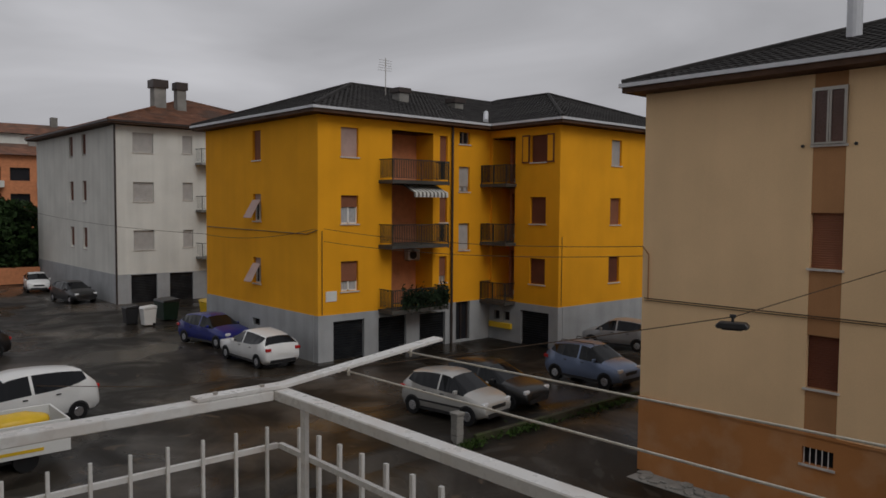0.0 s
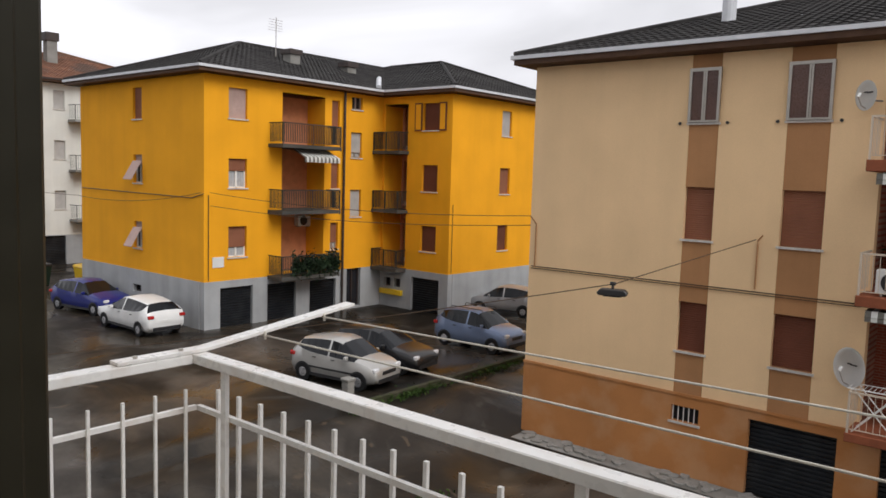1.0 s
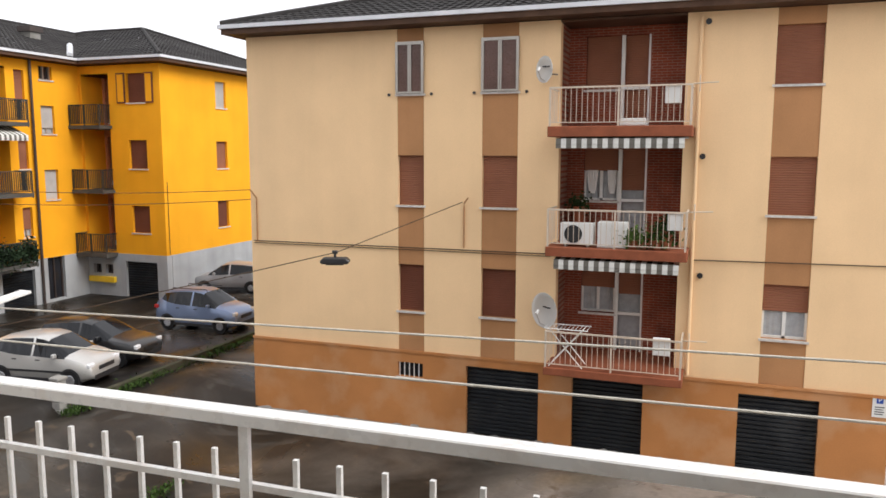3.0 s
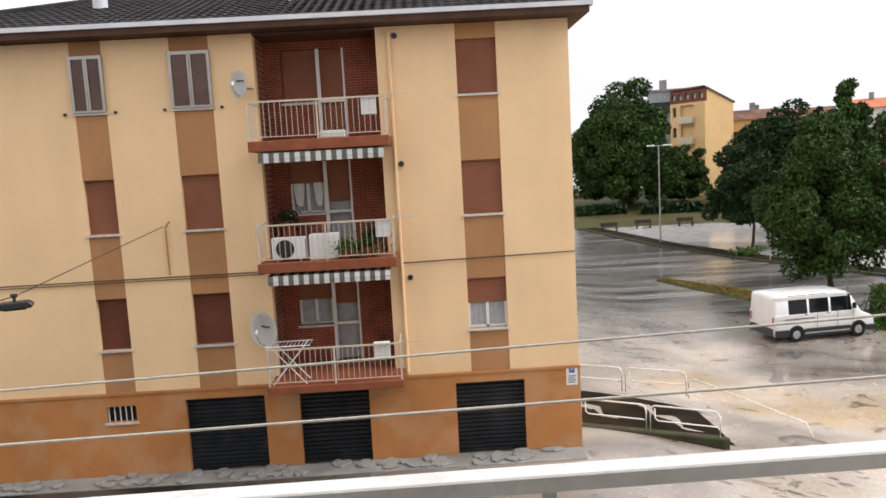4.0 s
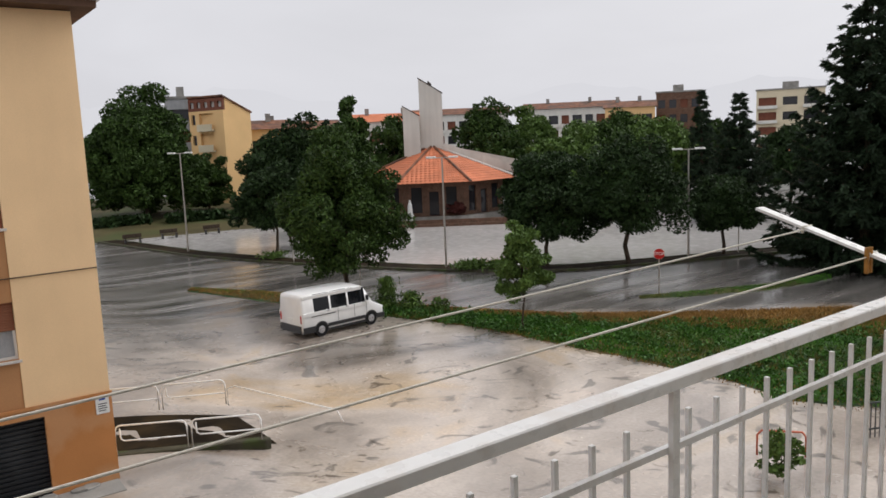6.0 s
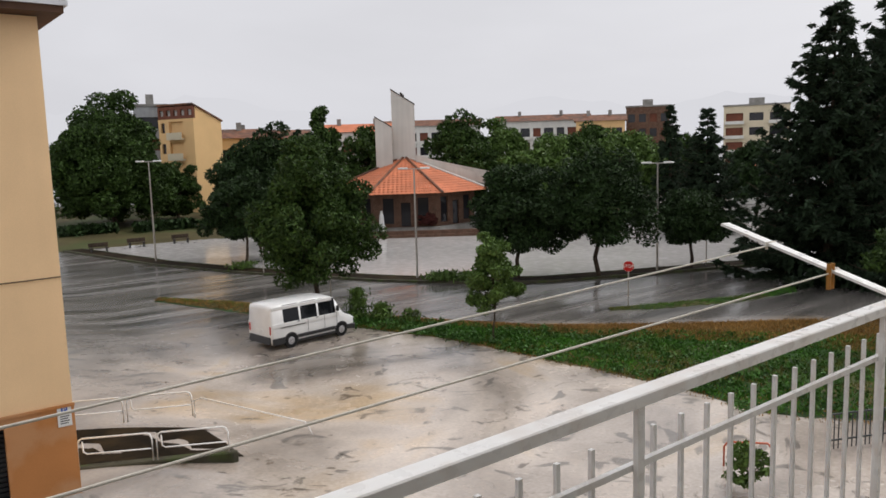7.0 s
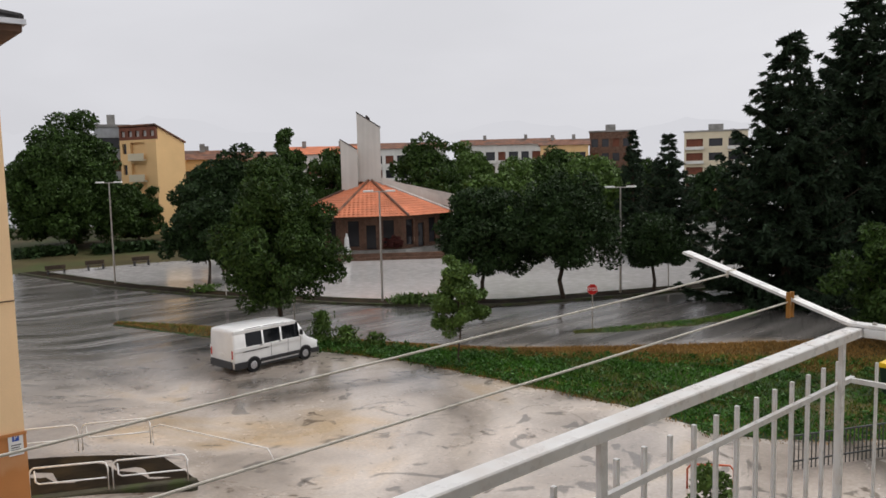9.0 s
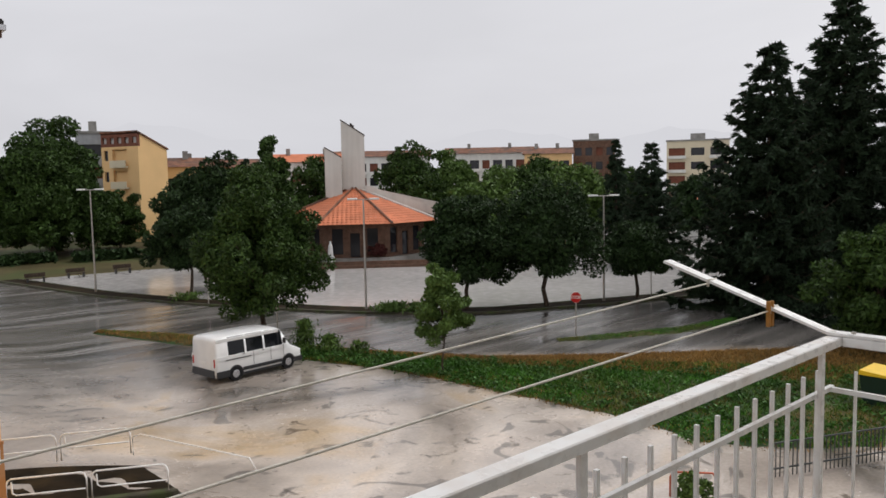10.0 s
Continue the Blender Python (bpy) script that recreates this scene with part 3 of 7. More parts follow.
for k, (a, b) in enumerate(STRIPES):
    for c, d in zip((DADO, *[q[1] for q in ROWS]), (*[q[0] for q in ROWS], BZ)):
        bm = bmesh.new()
        wall_mesh(bm, a, b, c, d, [], face_y(BY + 0.015), 0.285)
        part("window_band", bm, M["brown"], beige, "brown painted window band")
    for j, (z0, z1) in enumerate(ROWS):
        if k < 2 and j == 2:
            w = window(beige, fy, a, b, z0, z1, 0.0, curtain=False, sill=True)
            # aluminium storm window proud of the wall
            bm = bmesh.new()
            t, um = 0.05, (a + b) / 2
            for c, d, e, f in ((a - .02, a + t, z0, z1 + .03), (b - t, b + .02, z0, z1 + .03), (um - t, um - .006, z0 + t, z1 - t), (um + .006, um + t, z0 + t, z1 - t), (a + t, b - t, z0, z0 + t), (a + t, b - t, z1 - t, z1 + .03)):
                slab_on(bm, fy, c, d, -0.09, -0.02, e, f)
            part("storm_frame", bm, M["alu"], w, "grey aluminium outer window")
            bm = bmesh.new()
            slab_on(bm, fy, a + t, b - t, -0.055, -0.05, z0 + t, z1 - t)
            part("storm_pane", bm, M["glass_brown"], w)
            bm = bmesh.new()
            shutter_on(bm, fy, a + 0.02, b - 0.02, 0.13, z0, z1)
            part("shutter", bm, M["shutter_dark"], w)
        elif k == 2 and j == 0:
            window(beige, fy, a, b, z0, z1, 0.5, "shutter")
        else:
            window(beige, fy, a, b, z0, z1, 1.0, "shutter_dark" if (j == 0 or k == 0 and j == 0) else "shutter")
# garage floor
GAR = [(-6.19, -4.16), (-3.27, -1.47), (0.79, 2.58)]
bm = bmesh.new()
wall_mesh(bm, BX0 - 0.02, BX1 + 0.02, -0.3, DADO, [(a, b, -0.02, 1.94) for a, b in GAR] + [(-8.21, -7.45, 1.45, 1.87)], face_y(BY - 0.03), 0.33)
part("base_wall", bm, M["dado"], beige, "brown painted garage floor wall")
for a, b in GAR:
    garage_door(beige, fy, a, b, -0.02, 1.94)
bm = bmesh.new()
box(bm, BX0 - 0.03, BX1 + 0.03, BY - 0.06, BY - 0.031, DADO - 0.04, DADO + 0.03)
part("string_course", bm, M["dado"], beige)
bm = bmesh.new()
slab_on(bm, fy, -8.21, -7.45, 0.12, 0.14, 1.45, 1.87)
w = part("cellar_window", bm, M["glass"], beige)
bm = bmesh.new()
for k in range(6):
    u = -8.18 + k * 0.145
    slab_on(bm, fy, u, u + 0.02, 0.02, 0.04, 1.45, 1.87)
part("grille", bm, M["rail_white"], w)
bm = bmesh.new()
slab_on(bm, fy, -8.26, -7.4, -0.07, 0.1, 1.39, 1.447)
part("sill", bm, M["marble"], w)
# side and back walls
BD = 11.0
for a, b in ((BX0, BX0 + 0.3), (BX1 - 0.3, BX1)):
    bm = bmesh.new()
    box(bm, a, b, BY + 0.301, BY + BD, -1.2, BZ)
    part("wall", bm, M["cream"], beige)
bm = bmesh.new()
box(bm, BX0 + 0.3, BX1 - 0.3, BY + BD - 0.3, BY + BD, -1.2, BZ)
part("wall", bm, M["cream"], beige)
bm = bmesh.new()
box(bm, BX0 + 0.301, BX1 - 0.301, BY + 0.9, BY + 1.0, -0.2, DADO - 0.3)
part("inner_wall", bm, M["plastic_dark"], beige)
hip_roof(beige, BX0 - 0.42, BX1 + 0.42, BY - 0.6, BY + BD + 0.6, 11.28, 0.33, "tile_dark", eave=0.2)
for fx, fz, fh in ((-8.2, 12.1, 1.25), (-0.11, 12.0, 1.1)):
    bm = bmesh.new()
    rod(bm, (fx, BY + 2.3, fz - 0.4), (fx, BY + 2.3, fz + fh), 0.19, 14)
    box(bm, fx - 0.38, fx + 0.38, BY + 1.85, BY + 2.75, fz - 0.25, fz - 0.02)
    flue = part("flue", bm, M["gutter"], beige, "pale metal chimney flue")
    bm = bmesh.new()
    rod(bm, (fx, BY + 2.3, fz + fh + 0.02), (fx, BY + 2.3, fz + fh + 0.22), 0.27, 14)
    part("cowl", bm, M["pipe_dark"], flue)
# balconies with their brick loggias
LB = BY + 1.2
fl = face_y(LB)
for a, b in ((LOG[0] - 0.2, LOG[0]), (LOG[1], LOG[1] + 0.2)):
    bm = bmesh.new()
    box(bm, a, b, BY + 0.301, LB, DADO, BZ)
    part("loggia_side", bm, M["brick"], beige)
BAL = [(2.42, 2.22, 5.2), (5.46, 5.22, 8.1), (8.37, 8.12, BZ)]
for k, (zf, zl, zt) in enumerate(BAL):
    bm = bmesh.new()
    d0, d1, w0 = -2.33, -1.66, -3.3
    holes = [(d0, d1, zf + 0.02, zf + 2.38), (w0, d0 - 0.06, zf + 1.02, zf + 2.38)]
    wall_mesh(bm, LOG[0], LOG[1], zf - 0.2, zt, holes, fl, 0.25)
    part("brick_wall", bm, M["brick"], beige, "weathered red brick loggia wall")
    win = window(beige, fl, w0, d0 - 0.06, zf + 1.02, zf + 2.38, (0.5, 0.42, 1.0)[k], "shutter")
    bm = bmesh.new()
    slab_on(bm, fl, d0, d1, 0.2, 0.22, zf + 0.02, zf + 2.38)
    door = part("balcony_door", bm, M["curtain"] if k < 2 else M["glass"], beige)
    bm = bmesh.new()
    shutter_on(bm, fl, d0 + .01, d1 - .01, 0.12, zf + (1.55, 1.3, 0.1)[k], zf + 2.38)
    part("shutter", bm, M["shutter"], door)
    bm = bmesh.new()
    for a, b, c, d in ((d0 - 0.06, d0 + 0.03, zf + .02, zf + 2.38), (d1 - .05, d1, zf + .02, zf + 2.38), (d0 + .03, d1 - .05, zf + 1.0, zf + 1.07)):
        slab_on(bm, fl, a, b, -0.01, 0.11, c, d)
    part("frame", bm, M["frame_white"], door)
    bm = bmesh.new()
    box(bm, -3.83, -0.5, BY - 1.05, LB - 0.003, zl, zf)
    bal = part("balcony", bm, M["terracotta"], beige, "balcony slab with a terracotta edge", bevel=0.015)
    railing(bal, fy, -3.8, -0.53, -0.03, -1.03, zf, zf + 0.93, "rail_cream")
bm = bmesh.new()
rod(bm, (-0.42, BY - 0.06, 2.3), (-0.42, BY - 0.06, 10.9), 0.045, 10)
part("downpipe", bm, M["cream"], beige, "cream painted downpipe beside the balconies")
for zf, zl, zt in BAL:
    bm = bmesh.new()
    rod(bm, (-0.53, BY - 0.95, zf + 0.93), (0.02, BY - 0.95, zf + 0.95), 0.014, 6)
    rod(bm, (-0.38, BY - 0.95, zf + 0.75), (-0.38, BY - 0.95, zf + 1.12), 0.012, 6)
    part("line_bracket", bm, M["rail_cream"], beige, "steel bracket for clothes lines")
bm = bmesh.new()
box(bm, LOG[0], LOG[1], BY, LB, BZ - 0.05, BZ)
part("loggia_ceiling", bm, M["soffit"], beige)

for u0, u1 in ((-3.22, -2.92), (-2.68, -2.42)):
    bm = bmesh.new()
    cols = 8
    rows = []
    for i in range(7):
        t = i / 6
        w = 1 - 0.55 * t * t
        rows.append([bm.verts.new(fl(u0 + (u1 - u0) * (0.5 + (k / cols - 0.5) * w), 0.09 + 0.012 * (k % 2), 5.46 + 1.82 - 0.62 * t)) for k in range(cols + 1)])
    for r0, r1 in zip(rows, rows[1:]):
        for k in range(cols):
            bm.faces.new((r0[k], r0[k + 1], r1[k + 1], r1[k]))
    part("tied_curtain", bm, M["frame_white"], beige, "white net curtain tied back")
# ---- ochre L-shaped block of flats ----
XA, XC, YL, YB = -28.35, -23.7, 17.7, 28.2
G1, YT, YD = 0.9, 11.68, 2.95
XL, YE = -39.5, 40.0
ochre = thing("apartment_building", "ochre L-shaped block of flats with grey garages and dark tiled roof", "building")
fa, fb, fc, fd = face_x(XA), face_y(YB), face_x(XC), face_y(YL)
HA = [(18.9, 19.83, 9.93, 11.22), (18.9, 19.83, 6.96, 8.22), (18.9, 19.83, 3.95, 5.29),
      (24.68, 25.18, 9.95, 11.22), (24.68, 25.18, 6.98, 8.25), (24.68, 25.18, 4.0, 5.3),
      (25.97, 26.7, 10.9, 11.5), (25.97, 26.7, 8.52, 9.77), (25.97, 26.7, 5.57, 6.92)]
RA = (21.72, 24.25)
HAr = [(RA[0], RA[1], 3.1, 11.25)]
HB = [(-25.57, -24.56, 9.96, 11.28), (-25.57, -24.56, 6.95, 8.26), (-25.57, -24.56, 3.97, 5.24)]
RB = (-28.2, -26.6)
HC = [(32.25, 33.1, 9.92, 11.22), (32.2, 33.08, 6.9, 8.25), (32.15, 33.05, 3.92, 5.24)]
HD = [(-34.22, -33.4, 9.93, 11.35), (-34.2, -33.4, 7.0, 8.3), (-34.2, -33.45, 3.97, 5.22)]
for place, u0, u1, holes in ((fa, YL, YB, HA + HAr), (fb, XA, XC, HB + [(RB[0], RB[1], 3.1, 11.25)]), (fc, YB + 0.301, YE, HC), (fd, XL, XA - 0.301, HD)):
    bm = bmesh.new()
    wall_mesh(bm, u0, u1, YD, YT, holes, place)
    part("wall", bm, M["yellow"], ochre)
GA = [(18.48, 20.15, G1 - .05, 2.64), (20.95, 22.6, G1 - .05, 2.6), (23.42, 25.08, G1 - .05, 2.55)]
DOOR = (25.8, 26.75, G1 + .1, 3.2)
GB = [(-26.1, -24.25, G1 - .05, 2.6)]
SB = [(-28.0, -27.55, 1.95, 2.4), (-27.3, -26.85, 1.95, 2.4)]
for place, u0, u1, holes in ((fa, YL, YB, GA + [(DOOR[0], DOOR[1], DOOR[2], 2.949)]), (fb, XA, XC, GB + SB), (fc, YB + 0.331, YE, []), (fd, XL, XA - 0.331, [(-34.25, -33.5, 1.9, 2.25)])):
    bm = bmesh.new()
    off = 0.03
    wall_mesh(bm, u0, u1 + (off if place in (fb,) else 0), 0.2, YD, holes, (lambda pl: lambda u, d, z: pl(u, d - 0.03, z))(place), 0.33)
    part("base_wall", bm, M["grey_render"], ochre, "grey rendered garage floor wall")
for a, b, c, d in GA:
    garage_door(ochre, fa, a, b, c, d)
for a, b, c, d in GB:
    garage_door(ochre, fb, a, b, c, d)
for a, b, c, d in SB:
    window(ochre, fb, a, b, c, d, 0.0, curtain=False, sill=False, frame_mat="pipe_dark")
window(ochre, fd, -34.25, -33.5, 1.9, 2.25, 0.0, curtain=False, sill=False, frame_mat="pipe_dark")
bm = bmesh.new()
slab_on(bm, fa, DOOR[0], DOOR[1], 0.18, 0.22, G1, 2.95)
d = part("entrance_door", bm, M["glass"], ochre, "dark glazed entrance door")
bm = bmesh.new()
for a, b in ((DOOR[0], DOOR[0] + .07), (DOOR[1] - .07, DOOR[1]), (26.24, 26.31)):
    slab_on(bm, fa, a, b, 0.12, 0.179, G1, 2.94)
part("frame", bm, M["pipe_dark"], d)
for i, (a, b, c, e) in enumerate(HA):
    cl, mt = ((1.0, "shutter_pale"), (0.42, "shutter"), (0.68, "shutter"), (1.0, "shutter"), (1.0, "shutter"), (0.75, "shutter"), (0.0, "shutter"), (0.8, "shutter_grey"), (1.0, "shutter_grey"))[i]
    window(ochre, fa, a, b, c, e, cl, mt, curtain=i != 6, frame_mat="frame_white" if i < 3 else "alu")
for i, (a, b, c, e) in enumerate(HB):
    window(ochre, fb, a, b, c, e, 1.0, "shutter_dark")
for i, (a, b, c, e) in enumerate(HC):
    window(ochre, fc, a, b, c, e, 1.0, ("shutter_grey", "shutter", "shutter_dark")[i])
for i, (a, b, c, e) in enumerate(HD):
    w = window(ochre, fd, a, b, c, e, 1.0 if i == 0 else 0.35, "shutter_pale" if i else "shutter", curtain=False)
    if i:
        # shutter propped open at the foot
        bm = bmesh.new()
        zt = e - 0.3
        rows = []
        for k in range(29):
            t, lift = k / 28, 0.012 * (k % 2)
            row = [bm.verts.new(fd(u, -0.02 - 0.5 * t - lift, zt - 0.85 * t + o)) for u, o in ((a, 0), (b, 0), (b, 0.02), (a, 0.02))]
            if rows:
                for p in range(4):
                    bm.faces.new((rows[-1][p], rows[-1][(p + 1) % 4], row[(p + 1) % 4], row[p]))
            rows.append(row)
        bm.faces.new(rows[0])
        bm.faces.new(rows[-1][::-1])
        bmesh.ops.recalc_face_normals(bm, faces=bm.faces[:])
        part("propped_shutter", bm, M["shutter_pale"], w, "slatted shutter pushed out at the foot")
# yellow folding shutters, open
for a, b in ((-26.1, -25.62), (-24.51, -24.05)):
    bm = bmesh.new()
    slab_on(bm, fb, a, b, -0.06, -0.02, 9.93, 11.3)
    sh = part("side_shutter", bm, M["shutter_dark"], ochre, "folding shutter standing open")
    bm = bmesh.new()
    slab_on(bm, fb, a + .07, b - .07, -0.075, -0.061, 10.0, 11.23)
    part("panel", bm, M["yellow"], sh)
# loggias and balconies
for place, u0, u1, salmon in ((fa, RA[0], RA[1], True), (fb, RB[0], RB[1], False)):
    for u in (u0 - 0.15, u1):
        bm = bmesh.new()
        slab_on(bm, place, u, u + 0.15, 0.301, 1.3, 3.1, 11.25)
        part("loggia_side", bm, M["yellow"], ochre)
    bm = bmesh.new()
    back = (lambda pl: lambda u, d, z: pl(u, d + 1.3, z))(place)
    holes = [(u0 + 0.15, u0 + 0.95, z, z + 2.35) for z in (3.12, 6.1, 9.05)]
    wall_mesh(bm, u0 - 0.15, u1 + 0.15, 3.0, 11.3, holes, back, 0.2)
    part("loggia_back", bm, M["brick_plain"], ochre)
    for i, h in enumerate(holes):
        window(ochre, back, h[0], h[1], h[2], h[3], (0.3, 0.35, 1.0)[i] if salmon else 0.9, "shutter", sill=False)
    bm = bmesh.new()
    slab_on(bm, place, u0, u1, 0.0, 1.3, 11.25, 11.3)
    part("loggia_ceiling", bm, M["soffit"], ochre)
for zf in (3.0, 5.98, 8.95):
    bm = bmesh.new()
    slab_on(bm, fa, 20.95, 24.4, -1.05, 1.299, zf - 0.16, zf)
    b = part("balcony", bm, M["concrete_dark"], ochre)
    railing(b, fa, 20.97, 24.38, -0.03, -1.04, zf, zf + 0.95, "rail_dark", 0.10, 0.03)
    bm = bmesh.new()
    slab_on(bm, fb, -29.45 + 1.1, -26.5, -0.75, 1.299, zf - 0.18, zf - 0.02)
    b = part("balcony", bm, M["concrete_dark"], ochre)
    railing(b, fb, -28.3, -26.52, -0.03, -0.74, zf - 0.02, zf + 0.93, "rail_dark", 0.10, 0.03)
# remaining walls and roofs
bm = bmesh.new()
box(bm, XL, XL + 0.3, YL + 0.301, YE, 0.2, YT)
box(bm, XL + 0.3, XC - 0.301, YE - 0.3, YE, 0.2, YT)
part("wall", bm, M["yellow"], ochre)
hip_roof(ochre, XL - 0.55, XA + 0.55, YL - 0.55, YE + 0.55, 11.95, 0.36, "tile_dark", eave=0.2)
hip_roof(ochre, XL - 0.5, XC + 0.55, YB - 0.55, YE + 0.5, 11.955, 0.36, "tile_dark", eave=0.2)
bm = bmesh.new()
rod(bm, (XA + 0.12, 25.42, 0.9), (XA + 0.12, 25.42, 11.8), 0.06)
part("downpipe", bm, M["pipe_dark"], ochre)
chimney(ochre, -31.0, 24.3, 12.95, 0.6, 0.8)
chimney(ochre, -31.0, 28.1, 12.8, 0.6, 0.8)
bm = bmesh.new()
rod(bm, (-28.0, 27.45, 12.1), (-29.9, 29.35, 12.85), 0.14, 6)
part("valley_flashing", bm, M["gutter"], ochre, "white metal valley flashing")
bm = bmesh.new()
rod(bm, (-32.0, 24.1, 12.9), (-32.0, 24.1, 15.4), 0.022, 6)
for k in range(5):
    rod(bm, (-32.0, 23.6 + 0.02 * k, 14.75 + 0.13 * k), (-32.0, 24.5, 14.75 + 0.13 * k), 0.011, 4)
part("aerial", bm, M["alu"], ochre)

# ---- white block of flats ----
XW, YW, WT = -53.74, 17.72, 13.15
white = thing("apartment_building", "white rendered block of flats with a weathered red tiled roof", "building")
fw, fv = face_x(XW), face_y(YW)
HW = [(18.84, 20.27, z, z + 1.35) for z in (4.6, 7.95, 11.35)] + [(22.35, 23.1, z, z + 1.25) for z in (4.7, 8.1, 11.45)]
HV = [(u, u + 1.0, z, z + 1.6) for u in (-64.4, -61.2) for z in (4.4, 7.9, 11.35)]
for place, u0, u1, holes in ((fw, YW, 34.0, HW), (fv, -74.0, XW - 0.301, HV)):
    bm = bmesh.new()
    wall_mesh(bm, u0, u1, 2.93, WT, holes, place)
    part("wall", bm, M["white_render"], white)
    bm = bmesh.new()
    wall_mesh(bm, u0, u1, 0.2, 2.93, [(18.62, 20.42, 0.8, 2.88), (21.33, 23.04, 0.8, 2.88)] if place is fw else [], (lambda pl: lambda u, d, z: pl(u, d - 0.03, z))(place), 0.33)
    part("base_wall", bm, M["grey_render"], white)
for a, b in ((18.62, 20.42), (21.33, 23.04)):
    garage_door(white, fw, a, b, 0.8, 2.88)
for h in HW:
    window(white, fw, *h, 1.0, "shutter_grey")
for h in HV:
    window(white, fv, *h, 0.9, "shutter_dark")
bm = bmesh.new()
box(bm, -74, -73.7, YW + .301, 34, 0.2, WT)
box(bm, -73.7, XW - .301, 33.7, 34, 0.2, WT)
part("wall", bm, M["white_render"], white)
hip_roof(white, -74.7, XW + 0.7, YW - 0.7, 34.7, 13.4, 0.33, "tile_red", "pipe_dark")
chimney(white, -58.5, 22.5, 15.2, 0.9, 2.0)
chimney(white, -58.0, 24.0, 15.2, 0.7, 1.9)
for z in (4.0, 7.4, 10.8):
    bm = bmesh.new()
    slab_on(bm, fw, 23.3, 26.5, -1.1, -0.003, z - .16, z)
    b = part("balcony", bm, M["concrete"], white)
    railing(b, fw, 23.32, 26.48, -0.03, -1.08, z, z + 1.0, "rail_dark", 0.16)
bm = bmesh.new()
rod(bm, (XW + 0.1, YW - 0.1, 0.9), (XW + 0.1, YW - 0.1, 13.2), 0.07)
part("downpipe", bm, M["pipe_dark"], white)

# ---- the balcony that the view is taken from ----
RY, RZ = 1.044, 7.238
RX0, RX1 = -2.135, 2.765


def rail_at(x, across=0.0, up=0.0):
    """A point of the front railing, which runs a little askew and out of level."""
    return (x, RY - 0.0145 * x + across, RZ + 0.0142 * x + up)


def rail_bar(bm, x0, x1, a0, a1, u0, u1):
    vs = [bm.verts.new(rail_at(x, a, u)) for x in (x0, x1) for a in (a0, a1) for u in (u0, u1)]
    for f in ((0, 1, 3, 2), (4, 6, 7, 5), (0, 4, 5, 1), (2, 3, 7, 6), (0, 2, 6, 4), (1, 5, 7, 3)):
        bm.faces.new([vs[i] for i in f])


own = thing("balcony", "concrete balcony with a white painted steel railing", "balcony")
bm = bmesh.new()
box(bm, RX0 - 0.08, RX1 + 0.08, 0.01, RY + 0.14, RZ - 1.25, RZ - 1.02)
part("floor_slab", bm, M["concrete"], own)
bm = bmesh.new()
rail_bar(bm, RX0 - 0.025, RX1 + 0.025, -0.024, 0.024, -0.029, 0)
part("top_rail", bm, M["rail_white"], own, bevel=0.003)
for x in (RX0, RX1):
    cx, cy, cz = rail_at(x)
    bm = bmesh.new()
    box(bm, x - 0.025, x + 0.025, 0.01, cy - 0.025, cz - 0.029, cz)
    part("side_rail", bm, M["rail_white"], own, bevel=0.003)
bm = bmesh.new()
rail_bar(bm, RX0 - 0.012, RX1 + 0.012, 0.008, 0.022, -0.181, -0.166)
for x in (RX0, RX1):
    cx, cy, cz = rail_at(x)
    box(bm, x - 0.022, x - 0.009, 0.01, cy + 0.007, cz - 0.181, cz - 0.166)
part("mid_rail", bm, M["rail_white"], own, "thin white rail with rust spots")
POSTS = (-1.985, -0.823, 0.353, 1.472, 2.655)
bm = bmesh.new()
box(bm, -0.0115, 0.0115, -0.010, 0.003, -0.99, -0.030)
pm = to_mesh("post", bm, M["rail_white"])
for x in POSTS:
    shared("post", pm, own, pose(*rail_at(x, 0.004)))
bm = bmesh.new()
box(bm, -0.0055, 0.0055, -0.005, 0.005, -0.96, -0.108)
bar_me = to_mesh("bar", bm, M["rail_white"])
x = -2.064
while x < RX1 - 0.02:
    if min(abs(x - q) for q in POSTS) > 0.02:
        shared("bar", bar_me, own, pose(*rail_at(x, 0.0305)))
    x += 0.1036
bm = bmesh.new()
box(bm, -0.004, 0.004, -0.004, 0.004, -0.96, -0.108)
thin_me = to_mesh("bar", bm, M["rail_white"])
for x in (RX0, RX1):
    cx, cy, cz = rail_at(x)
    y = 0.08
    while y < cy - 0.03:
        shared("bar", thin_me, own, pose(x, y, cz))
        y += 0.096

